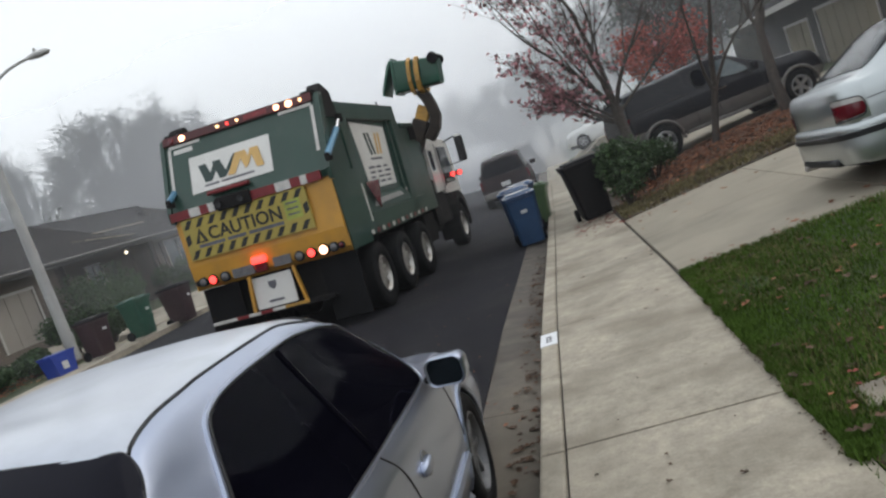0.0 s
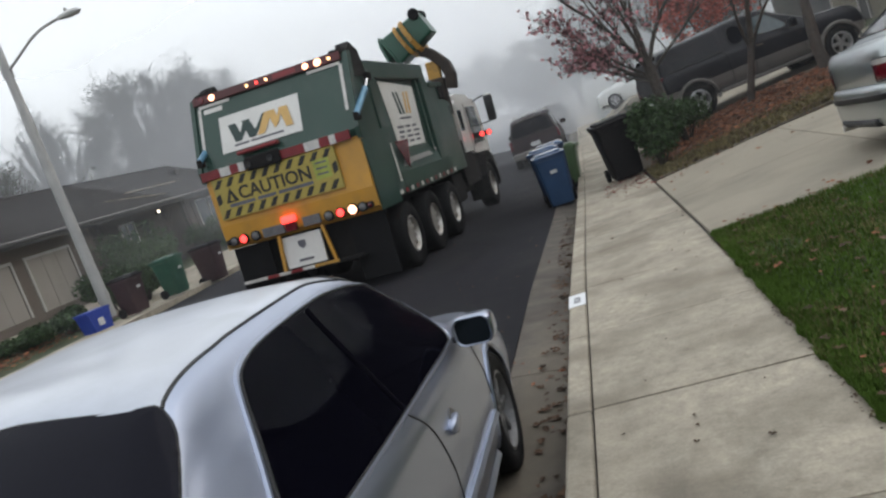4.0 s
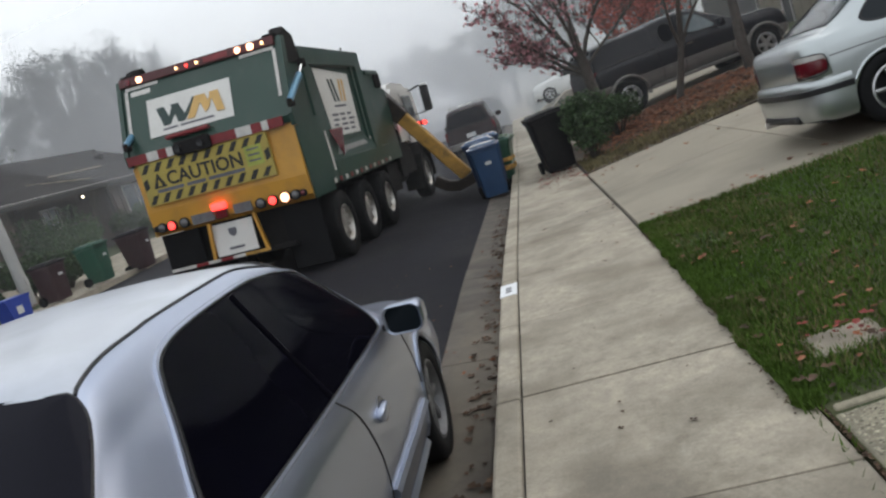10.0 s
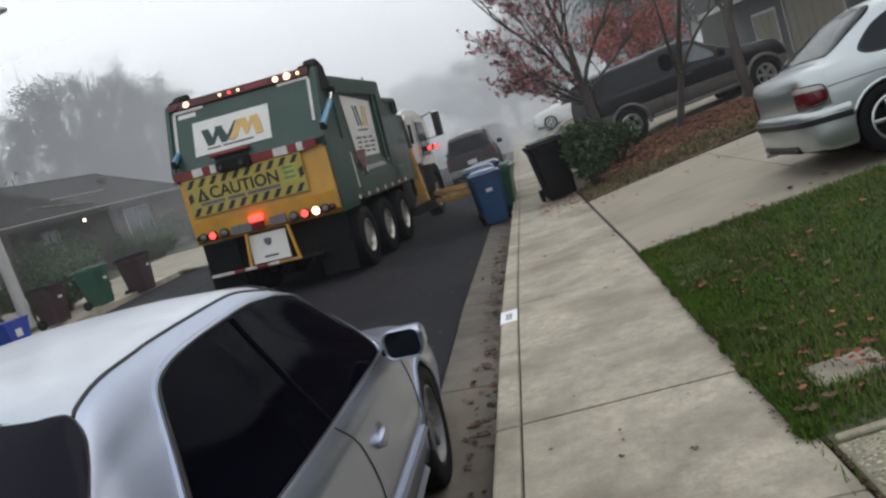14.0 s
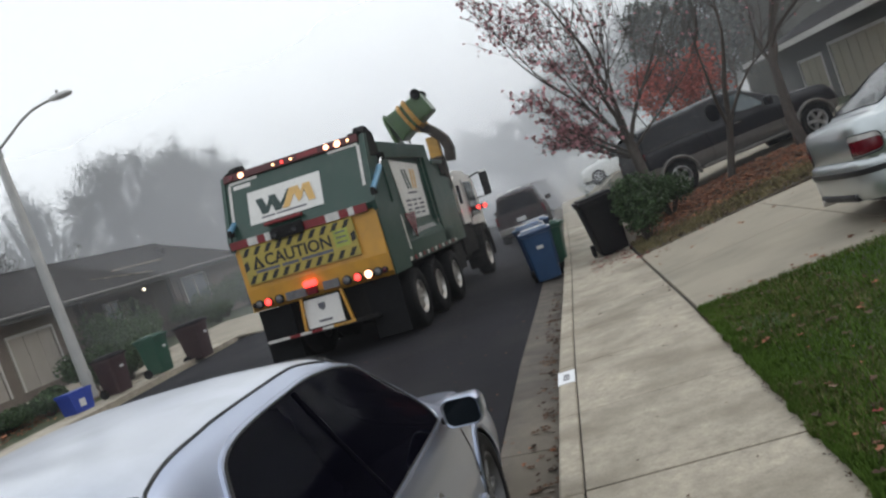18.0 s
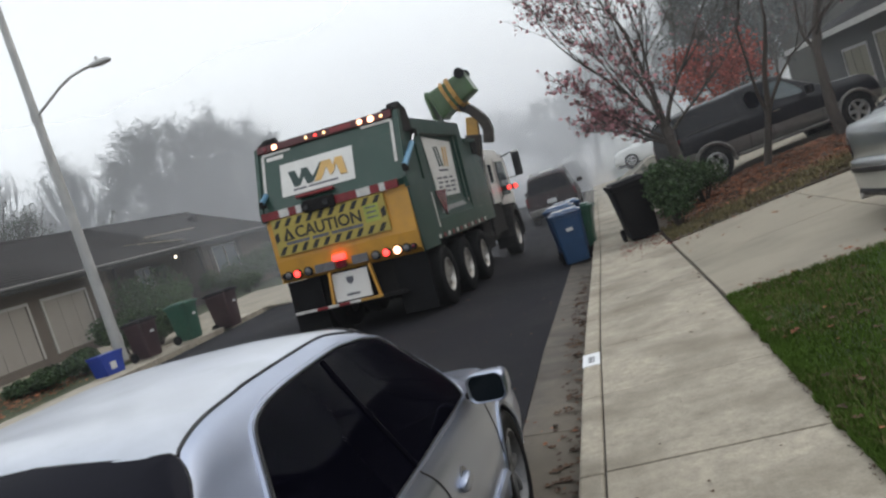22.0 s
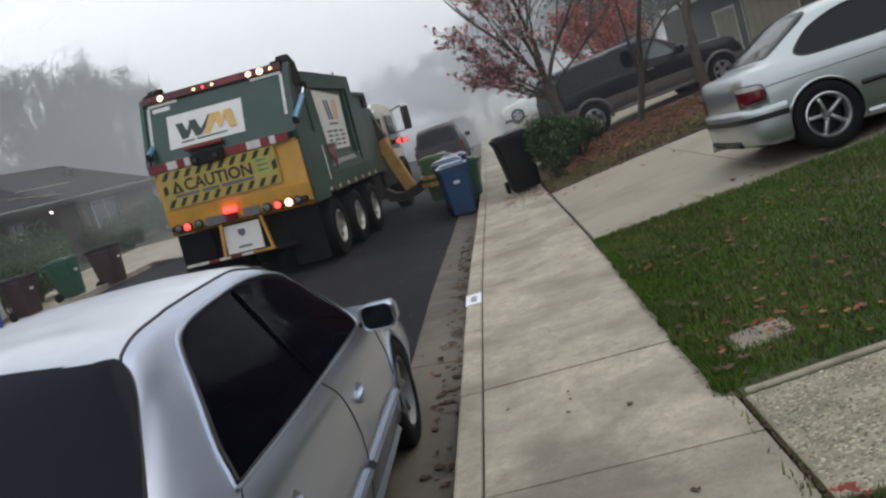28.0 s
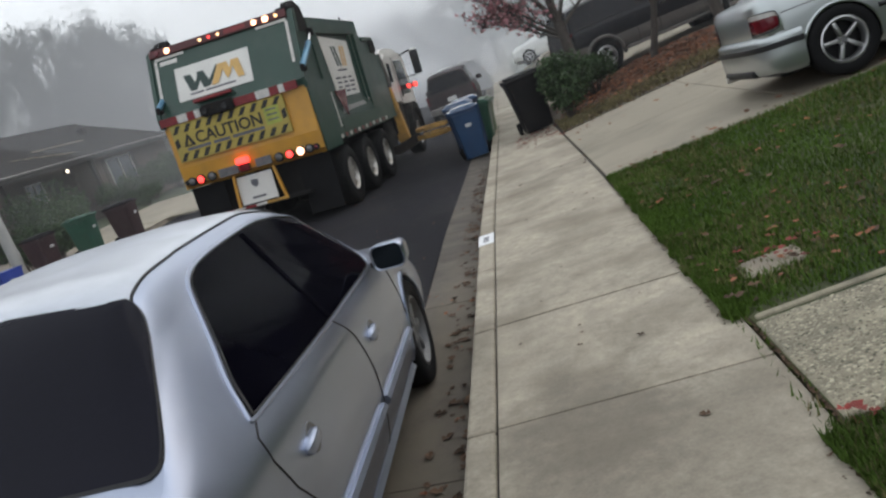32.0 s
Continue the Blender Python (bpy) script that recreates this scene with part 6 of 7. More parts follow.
# the low house across the street
LHX = -18.5
low_house = thing("bungalow", Matrix.Identity(4), "long low brown bungalow with shingled roof and lit porch lamp", "house")
HZ = 0.45
wall_with_openings("wall", low_house, 15.0, 27.6, HZ - 0.75, 2.95, LHX - 0.2, LHX, [(19.6, 22.9, HZ, 2.30), (23.7, 26.0, HZ, 2.30)], "stucco_pale")
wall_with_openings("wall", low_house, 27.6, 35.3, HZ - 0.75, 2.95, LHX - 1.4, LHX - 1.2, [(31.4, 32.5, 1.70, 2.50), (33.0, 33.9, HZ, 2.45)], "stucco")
wall_with_openings("wall", low_house, 35.3, 50.0, HZ - 0.75, 2.95, LHX - 0.2, LHX, [(36.3, 38.8, 1.20, 2.55), (43.5, 45.5, 1.2, 2.5)], "stucco_pale")
part("return_wall", box(LHX - 1.4, LHX - 0.2, 35.3, 35.5, HZ - 0.75, 2.95), "stucco_pale", low_house)
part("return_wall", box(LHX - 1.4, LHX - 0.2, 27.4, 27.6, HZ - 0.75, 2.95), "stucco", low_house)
part("back_wall", box(LHX - 9.2, LHX - 9.0, 15.0, 50.0, HZ - 0.75, 2.95), "stucco", low_house)
part("end_wall", box(LHX - 9.0, LHX - 0.2, 15.0, 15.2, HZ - 0.75, 2.95), "stucco_pale", low_house)
part("end_wall", box(LHX - 9.0, LHX - 0.2, 49.8, 50.0, HZ - 0.75, 2.95), "stucco_pale", low_house)
part("ceiling_slab", box(LHX - 9.0, LHX + 0.5, 15.0, 50.0, 2.95, 3.0), "trim_paint", low_house)
shingles("roof", low_house, 14.5, 50.5, (LHX + 0.7, 2.86), (LHX - 4.6, 5.15), rows=22)
shingles("roof", low_house, 14.5, 50.5, (LHX - 9.9, 2.86), (LHX - 4.6, 5.15), rows=12)
part("ridge_cap", rod(bmesh.new(), (LHX - 4.6, 14.5, 5.17), (LHX - 4.6, 50.5, 5.17), 0.09, 0.09, 8), "roof", low_house)
part("fascia", box(LHX + 0.68, LHX + 0.74, 14.5, 50.5, 2.74, 2.95), "siding_dark", low_house)
part("eave_gutter", tube(bmesh.new(), [(LHX + 0.78, 14.5, 2.90), (LHX + 0.78, 50.5, 2.90)], 0.06), "siding_dark", low_house, smooth=True)
garage_door(low_house, LHX, 19.6, 22.9, HZ, 2.30, 1, "door_pale")
garage_door(low_house, LHX, 23.7, 26.0, HZ, 2.30, 1, "door_pale")
window(low_house, LHX - 1.2, 31.4, 32.5, 1.70, 2.50, 1)
window(low_house, LHX, 36.3, 38.8, 1.20, 2.55, 1)
window(low_house, LHX, 43.5, 45.5, 1.2, 2.5, 1)
for y in (36.0, 39.1):
    part("shutter", box(LHX + 0.01, LHX + 0.05, y - 0.2, y + 0.2, 1.12, 2.62, 0.01), "stucco", low_house)
part("front_door", box(LHX - 1.3, LHX - 1.26, 33.0, 33.9, HZ, 2.45), "siding_dark", low_house)
for y in (28.2, 35.0):
    part("porch_post", box(LHX - 0.1, LHX + 0.05, y - 0.07, y + 0.07, HZ - 0.6, 2.95, 0.01), "stucco", low_house)
pl = part("porch_lamp", box(LHX - 1.18, LHX - 1.05, 34.52, 34.67, 2.55, 2.75, 0.02), "grime", low_house)
part("bulb", ring(bmesh.new(), (LHX - 1.0, 34.6, 2.66), (1, 0, 0), [(-0.04, 0.04), (0.0, 0.075), (0.04, 0.04), (0.05, 0)], 14), "glow_porch", pl, smooth=True)
part("roof_vent_pipe", tube(bmesh.new(), [(LHX - 1.6, 33.6, 3.90), (LHX - 1.6, 38.2, 3.92)], 0.045), "garage", low_house, "pale pipe lying on the roof")
part("roof_vent_pipe", tube(bmesh.new(), [(LHX - 1.2, 31.2, 3.70), (LHX - 0.2, 34.4, 3.32)], 0.03), "garage", low_house, "pale pipe lying on the roof")
for y in (25.0, 40.5):
    part("roof_vent", box(LHX - 3.0, LHX - 2.6, y, y + 0.4, 4.3, 4.65, 0.03), "roof", low_house)

# the two-storey house with a garage on the near side
two_storey = thing("two_storey_house", Matrix.Identity(4), "two-storey grey house with beige garage doors", "house")
RX, RZ = 10.2, 0.2
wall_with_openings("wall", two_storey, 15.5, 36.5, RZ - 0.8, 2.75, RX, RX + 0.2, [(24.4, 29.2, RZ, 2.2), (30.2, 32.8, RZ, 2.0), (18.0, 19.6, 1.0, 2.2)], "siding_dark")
garage_door(two_storey, RX, 24.4, 29.2, RZ, 2.2, -1, "garage")
garage_door(two_storey, RX, 30.2, 32.8, RZ, 2.0, -1, "garage")
window(two_storey, RX, 18.0, 19.6, 1.0, 2.2, -1)
shingles("porch_roof", two_storey, 14.8, 37.2, (RX - 0.9, 2.72), (RX + 2.6, 3.9), rows=10)
part("fascia", box(RX - 0.93, RX - 0.88, 14.8, 37.2, 2.66, 2.86), "trim_paint", two_storey)
wall_with_openings("upper_wall", two_storey, 18.0, 42.0, 2.8, 6.4, RX + 2.4, RX + 2.6, [(28.5, 30.2, 4.3, 5.6), (34.0, 36.0, 4.3, 5.6), (21.0, 22.6, 4.3, 5.6)], "siding")
for y in (28.5, 34.0, 21.0):
    window(two_storey, RX + 2.4, y, y + 1.7, 4.3, 5.6, -1, 2, "truck_white")
for k in range(16):
    part("siding_board", box(RX + 2.37, RX + 2.4, 18.0, 21.0, 2.9 + 0.22 * k, 2.9 + 0.22 * k + 0.2), "siding", two_storey)
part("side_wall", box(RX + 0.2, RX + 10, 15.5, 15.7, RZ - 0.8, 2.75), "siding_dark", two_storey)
part("side_wall", box(RX + 2.6, RX + 10, 18.0, 18.2, 2.7, 6.4), "siding", two_storey)
part("side_wall", box(RX + 0.2, RX + 10, 41.8, 42.0, RZ - 0.8, 6.4), "siding", two_storey)
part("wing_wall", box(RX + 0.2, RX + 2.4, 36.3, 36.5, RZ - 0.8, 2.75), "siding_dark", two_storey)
part("wing_wall", box(RX + 2.4, RX + 2.6, 36.5, 42.0, RZ - 0.8, 2.8), "siding", two_storey)
part("back_wall", box(RX + 10, RX + 10.2, 15.5, 42.0, RZ - 0.8, 6.4), "siding", two_storey)
shingles("roof", two_storey, 17.4, 42.6, (RX + 1.8, 6.3), (RX + 6.2, 8.4))
shingles("roof", two_storey, 17.4, 42.6, (RX + 10.8, 6.3), (RX + 6.2, 8.4))


# ---- plain houses behind and beside the camera, added unseen to dim reflections ----
def unseen_house(name, x0, x1, y0, y1, h, wall, label, ridge=2.0):
    o = thing(name, Matrix.Identity(4), label, "house")
    part("wall", box(x0, x1, y0, y1, -0.8, h), wall, o)
    xm = (x0 + x1) / 2
    shingles("roof", o, y0 - 0.5, y1 + 0.5, (x0 - 0.6, h - 0.1), (xm, h + ridge), rows=8)
    shingles("roof", o, y0 - 0.5, y1 + 0.5, (x1 + 0.6, h - 0.1), (xm, h + ridge), rows=8)


# Out of view; they block low sky light and darken the car's reflections.
unseen_house("unseen_near_house", 9.9, 19.0, -12.0, 13.6, 5.2, "siding", "unseen plain grey house added behind the lawn")
unseen_house("unseen_bungalow_next", -28.0, -18.5, -13.5, 12.5, 3.0, "stucco", "unseen plain brown bungalow added across the street")
unseen_house("unseen_house_behind", 6.0, 16.0, -34.0, -17.0, 5.0, "siding", "unseen plain grey house added behind the camera")
unseen_house("unseen_bungalow_behind", -30.0, -18.0, -36.0, -17.0, 3.4, "stucco", "unseen plain bungalow added behind the camera")


# ---- trees and shrubs ----
def leaf_quads(points, size, rng, squash=0.6, droop=0.0):
    vs, fs = [], []
    for p in points:
        a = Vector((rng.gauss(0, 1), rng.gauss(0, 1), rng.gauss(0, 0.6) - droop)).normalized()
        b = a.cross(Vector((rng.gauss(0, 1), rng.gauss(0, 1), rng.gauss(0, 1)))).normalized()
        s = size * rng.uniform(0.6, 1.35)
        c = a.cross(b) * s * 0.22
        k = len(vs)
        vs += [p - a * s * 0.5, p + b * s * squash * 0.5 + c, p + a * s * 0.55, p - b * s * squash * 0.5 + c]
        fs += [(k, k + 1, k + 2), (k, k + 2, k + 3)]
    return vs, fs


def branching(rng, start, way, length, radius, depth, spread, rods, tips, bend=0.18, up=0.25, kids=(2, 4), shrink=0.66, low=0.35):
    """Tapered, bending limbs; fills rods with (points, radii) and tips with twig points."""
    pts, rad = [start.copy()], [radius]
    p, d = start.copy(), way.normalized()
    n = 4 if depth > 1 else 3
    for k in range(n):
        d = (d + Vector((rng.gauss(0, bend), rng.gauss(0, bend), rng.gauss(0, bend * 0.6) + up * 0.12))).normalized()
        p = p + d * length / n
        pts.append(p.copy())
        rad.append(radius * (1 - 0.55 * (k + 1) / n))
        if depth <= 1:
            tips.append(p.copy())
    rods.append((pts, rad))
    if depth == 0:
        return
    for _ in range(rng.randint(*kids)):
        f = rng.uniform(low, 1.0)
        i = min(int(f * n), n - 1)
        q = pts[i].lerp(pts[i + 1], f * n - i)
        out = (d + Vector((rng.gauss(0, spread), rng.gauss(0, spread), rng.gauss(0, spread * 0.5) + up))).normalized()
        branching(rng, q, out, length * shrink * rng.uniform(0.75, 1.2), radius * (1 - 0.55 * f) * 0.62, depth - 1, spread, rods, tips, bend, up, kids, shrink, low)
    branching(rng, pts[-1], d, length * shrink, rad[-1], depth - 1, spread, rods, tips, bend, up, kids, shrink, low)


def limbs(rods, seg=5, cut=0.0):
    vs, fs = [], []
    for pts, rad in rods:
        base = len(vs)
        for i, p in enumerate(pts):
            d = (pts[min(i + 1, len(pts) - 1)] - pts[max(i - 1, 0)]).normalized()
            rot = d.to_track_quat("Z", "Y").to_matrix()
            r = max(rad[i], 0.004)
            vs += [p + rot @ Vector((r * math.cos(2 * math.pi * k / seg), r * math.sin(2 * math.pi * k / seg), 0)) for k in range(seg)]
        for i in range(len(pts) - 1):
            fs += [(base + i * seg + k, base + i * seg + (k + 1) % seg, base + (i + 1) * seg + (k + 1) % seg, base + (i + 1) * seg + k) for k in range(seg)]
    return vs, fs


def tree(name, x, y, label, seed, length, radius, depth, spread, leaves, leaf_mat, leaf_size, per_tip, way=(0, 0, 1), bark="bark", scatter=0.12, z=None, kids=(2, 4), up=0.25, keep=None, shrink=0.66, low=0.35):
    rng = random.Random(seed)
    t = thing(name, pose(x, y, (lie(x, y) if z is None else z) - 0.03), label, "tree")
    rods, tips = [], []
    branching(rng, Vector((0, 0, 0)), Vector(way), length, radius, depth, spread, rods, tips, up=up, kids=kids, shrink=shrink, low=low)
    trunk = raw("trunk", *limbs(rods[:1], 9), bark, t, True)
    raw("branchwork", *limbs(rods[1:], 5), bark, t, True)
    if leaves:
        use = [p for p in tips if (keep is None or keep(p)) and rng.random() < leaves]
        pts = [p + Vector((rng.gauss(0, scatter), rng.gauss(0, scatter), rng.gauss(0, scatter))) for p in use for _ in range(per_tip)]
        raw("crown", *leaf_quads(pts, leaf_size, rng), leaf_mat, t)
    return t


def fan_tree(name, x, y, label, seed, trunk_top, scaffold, leaf_mat, leaf_size, per_tip, bare):
    """A short trunk that forks low into a fan of long, finely branched limbs; bare(p) gives the share of leaves lost."""
    rng = random.Random(seed)
    t = thing(name, pose(x, y, lie(x, y) - 0.03), label, "tree")
    fork = Vector(trunk_top)
    raw("trunk", *limbs([([Vector((0.03, 0, 0)), fork * 0.35 + Vector((0.03, 0, 0)), fork * 0.7, fork], [0.155, 0.125, 0.115, 0.12])], 10), "bark", t, True)
    pts = []
    for k, (dx, dy, dz, length, r, rise) in enumerate(scaffold):
        rods, tips = [], []
        branching(rng, fork - Vector((0, 0, rise)), Vector((dx, dy, dz)), length, r, 4, 0.36, rods, tips, bend=0.10, up=0.22, kids=(2, 3), shrink=0.70, low=0.25)
        raw("limb", *limbs(rods[:1], 7), "bark", t, True)
        raw("branchwork", *limbs(rods[1:], 4), "bark", t, True)
        pts += [p + Vector((rng.gauss(0, 0.07), rng.gauss(0, 0.07), rng.gauss(0, 0.07) - 0.04)) for p in tips if rng.random() > bare(p) for _ in range(per_tip)]
    pts = [p for k, p in enumerate(pts) if k % 7 not in (2, 5)]
    raw("crown", *leaf_quads(pts, leaf_size, rng, 0.75, 0.5), leaf_mat, t)
    return t


fan_tree("red_leaved_tree", 2.1, 17.7, "half-bare street tree with haze-paled red autumn leaves", 12, (-0.12, 0.0, 1.72),
         [(-0.42, 0.1, 1.0, 2.1, 0.062, 0.0), (0.08, -0.05, 1.0, 2.2, 0.072, 0.0), (0.55, 0.1, 1.0, 1.9, 0.055, 0.05), (-0.95, -0.1, 0.85, 1.15, 0.036, 0.25), (-0.75, 0.3, 0.95, 1.5, 0.042, 0.1),
          (-0.15, -0.6, 1.0, 1.7, 0.042, 0.1), (0.1, 0.7, 1.0, 1.8, 0.042, 0.1), (-0.9, 0.35, 0.6, 0.85, 0.03, 0.3), (0.85, -0.2, 0.9, 1.3, 0.038, 0.2), (-1.0, -0.25, 0.42, 0.95, 0.03, 0.3), (-0.8, 0.1, 0.3, 0.75, 0.026, 0.35)],
         "leaf_red", 0.105, 1, lambda p: 0.15 if p.x < -1.0 else 0.42 if p.x < -0.4 and p.z < 3.2 else 0.72 if p.x < 0.0 else 0.93)
tree("bare_tree", 3.72, 17.75, "slender nearly bare tree in the planting strip", 23, 2.7, 0.085, 4, 0.38, 0.12, "leaf_red", 0.08, 1, (-0.14, 0.0, 1), kids=(2, 3))
tree("bare_tree", 5.40, 18.1, "bare tree with a pale trunk in the planting strip", 31, 2.6, 0.14, 4, 0.45, 0.08, "leaf_red", 0.08, 1, (-0.20, 0.0, 1), kids=(2, 3))
tree("red_maple", 4.75, 26.0, "small maple with bright red leaves", 44, 1.6, 0.09, 4, 0.62, 0.7, "leaf_maple", 0.12, 3, (0, 0, 1), kids=(3, 4), up=0.2)


def shrub(name, x, y, label, seed, rx, ry, h, n, leaf_mat, size, z=None, clumps=9):
    rng = random.Random(seed)
    t = thing(name, pose(x, y, (lie(x, y) if z is None else z) - 0.02), label, "shrub")
    rods, pts = [], []
    heads = []
    for k in range(clumps):
        a = 2 * math.pi * (k + rng.random()) / clumps
        r = rng.uniform(0.1, 0.75)
        top = Vector((rx * r * math.cos(a), ry * r * math.sin(a), h * rng.uniform(0.45, 0.85)))
        rods.append(([Vector((top.x * 0.15, top.y * 0.15, 0)), top * 0.5 + Vector((rng.gauss(0, 0.04), rng.gauss(0, 0.04), 0)), top], [0.022, 0.016, 0.008]))
        heads.append(top)
    for k in range(n):
        c = rng.choice(heads)
        v = Vector((rng.gauss(0, 1), rng.gauss(0, 1), rng.gauss(0, 1))).normalized() * rng.random() ** 0.4
        p = c + Vector((v.x * rx * 0.48, v.y * ry * 0.48, v.z * h * 0.36))
        p.z = max(0.03, p.z)
        pts.append(p)
    raw("stems", *limbs(rods, 5), "bark", t, True)
    raw("foliage", *leaf_quads(pts, size, rng, 0.7), leaf_mat, t)
    return t


shrub("round_shrub", 1.40, 14.1, "dense dark green shrub beside the pavement", 5, 0.62, 0.62, 1.08, 5200, "leaf_green", 0.065)
shrub("low_shrub", 2.2, 16.6, "low olive shrub in the planting strip", 6, 0.6, 0.7, 0.75, 2500, "leaf_green", 0.06)
shrub("low_shrub", 1.55, 17.2, "low grey shrub behind the black bin", 7, 0.5, 0.9, 1.0, 2500, "leaf_grey", 0.06)
for k, (x, y, r, h) in enumerate(((-16.6, 27.3, 1.3, 1.6), (-17.2, 29.3, 1.0, 1.3), (-12.9, 20.8, 0.8, 0.9), (-16.8, 36.2, 1.4, 1.5), (-16.5, 38.8, 1.5, 1.5), (-13.6, 18.2, 0.6, 0.6), (-13.9, 17.0, 0.8, 0.5), (-16.0, 33.5, 0.8, 0.8), (-17.4, 27.6, 1.3, 2.1), (-15.4, 25.9, 1.0, 1.3), (-13.3, 20.0, 0.9, 1.2), (-12.9, 21.9, 0.7, 1.0), (-17.3, 34.0, 1.0, 1.3), (-17.2, 40.0, 1.4, 1.8))):
    shrub("yard_shrub", x, y, "dull green shrub in the yard across the street", 60 + k, r, r, h, 3600, "leaf_green", 0.09)


def fog_tree(name, x, y, seed, h, r, n, label, leaf=0.12, trunk=0.35, low=0.22, heads=110):
    """A large far tree: trunk, limbs that run out to every clump, twigs and small leaves with gaps between the clumps."""
    rng = random.Random(seed)
    t = thing(name, pose(x, y, lie(x, y) - 0.1), label, "tree")
    fork = Vector((rng.gauss(0, 0.2), rng.gauss(0, 0.2), h * low))
    raw("trunk", *limbs([([Vector((0, 0, 0)), fork * 0.5, fork], [trunk, trunk * 0.85, trunk * 0.8])], 8), "bark", t, True)
    rods, pts = [], []
    for _ in range(heads):
        v = Vector((rng.gauss(0, 1), rng.gauss(0, 1), rng.gauss(0, 1) + 0.25)).normalized() * rng.random() ** 0.3
        c = Vector((v.x * r * 0.92, v.y * r * 0.92, h * (0.5 + low * 0.35) + v.z * h * (0.44 - low * 0.3)))
        mid = fork.lerp(c, 0.5) + Vector((rng.gauss(0, 0.3), rng.gauss(0, 0.3), rng.gauss(0.2, 0.3)))
        rods.append(([fork, fork.lerp(mid, 0.5) + Vector((0, 0, 0.2)), mid, mid.lerp(c, 0.6), c], [0.09, 0.07, 0.05, 0.03, 0.012]))
        size = r * rng.uniform(0.09, 0.19)
        for _ in range(9):
            e = c + Vector((rng.gauss(0, 1), rng.gauss(0, 1), rng.gauss(0.3, 0.9))) * size
            rods.append(([mid.lerp(c, 0.7), c.lerp(e, 0.5), e], [0.016, 0.010, 0.004]))
            pts += [c.lerp(e, rng.uniform(0.2, 1.15)) + Vector((rng.gauss(0, 1), rng.gauss(0, 1), rng.gauss(0, 1))) * size * 0.33 for _ in range(n // (heads * 9))]
    raw("branchwork", *limbs(rods, 4), "bark", t, True)
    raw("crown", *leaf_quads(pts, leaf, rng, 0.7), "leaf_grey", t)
    return t


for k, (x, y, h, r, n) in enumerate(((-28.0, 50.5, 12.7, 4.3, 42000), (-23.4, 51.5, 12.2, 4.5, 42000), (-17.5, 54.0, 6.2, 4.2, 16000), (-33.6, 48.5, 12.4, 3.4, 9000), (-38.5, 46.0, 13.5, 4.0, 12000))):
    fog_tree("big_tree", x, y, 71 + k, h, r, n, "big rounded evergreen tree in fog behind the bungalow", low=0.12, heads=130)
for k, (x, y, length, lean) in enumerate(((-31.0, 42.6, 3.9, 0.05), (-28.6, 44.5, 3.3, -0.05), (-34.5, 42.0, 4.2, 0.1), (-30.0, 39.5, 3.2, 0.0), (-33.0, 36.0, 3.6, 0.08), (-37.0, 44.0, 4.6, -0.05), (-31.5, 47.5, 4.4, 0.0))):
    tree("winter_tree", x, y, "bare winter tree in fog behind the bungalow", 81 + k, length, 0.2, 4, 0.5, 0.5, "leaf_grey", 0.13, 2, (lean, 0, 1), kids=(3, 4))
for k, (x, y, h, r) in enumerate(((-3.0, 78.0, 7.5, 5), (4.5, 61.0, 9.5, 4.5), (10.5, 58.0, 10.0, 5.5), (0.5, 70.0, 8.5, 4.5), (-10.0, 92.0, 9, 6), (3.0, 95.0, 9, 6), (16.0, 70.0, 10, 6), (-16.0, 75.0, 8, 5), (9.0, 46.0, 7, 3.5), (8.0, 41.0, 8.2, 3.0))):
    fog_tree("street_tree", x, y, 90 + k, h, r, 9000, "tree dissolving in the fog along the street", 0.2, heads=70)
tree("winter_tree", 7.5, 30.5, "bare tree in front of the two-storey house", 83, 3.0, 0.14, 4, 0.45, 0.1, "leaf_red", 0.1, 1, z=0.0)
for k, (y, x) in enumerate(((49.0, -1.3), (62.0, -1.5))):
    wagon("sport_utility", pose(x, y, road_z(x, y)), "dim parked car in the fog", "pickup_grey", False)


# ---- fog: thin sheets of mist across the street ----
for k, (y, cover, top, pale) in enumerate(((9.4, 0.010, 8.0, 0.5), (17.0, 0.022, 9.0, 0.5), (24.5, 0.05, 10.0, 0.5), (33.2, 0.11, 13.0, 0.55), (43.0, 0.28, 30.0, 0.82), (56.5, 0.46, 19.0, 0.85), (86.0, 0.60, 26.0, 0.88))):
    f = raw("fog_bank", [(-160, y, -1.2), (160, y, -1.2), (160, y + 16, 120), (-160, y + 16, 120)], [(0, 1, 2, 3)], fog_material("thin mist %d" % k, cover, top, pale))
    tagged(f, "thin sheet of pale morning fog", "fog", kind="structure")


# ---- lawn blades, fallen leaves and litter ----
def grass(name, n, seed, place, mat, height, label, width=0.0045):
    rng = random.Random(seed)
    vs, fs = [], []
    while len(fs) < n:
        x, y = place(rng)
        if x is None:
            continue
        z = yard_z(x, y) - 0.005
        a, h = rng.uniform(0, 6.283), height * rng.uniform(0.5, 1.35)
        lx, ly = math.cos(a) * h * rng.uniform(0.2, 0.9), math.sin(a) * h * rng.uniform(0.2, 0.9)
        wx, wy = -math.sin(a) * width * (0.7 + 0.3 * h / height), math.cos(a) * width
        k = len(vs)
        vs += [(x - wx, y - wy, z), (x + wx, y + wy, z), (x + lx, y + ly, z + h)]
        fs.append((k, k + 1, k + 2))
    ob = raw(name, vs, fs, mat)
    return tagged(ob, label, "grass", kind="stuff")


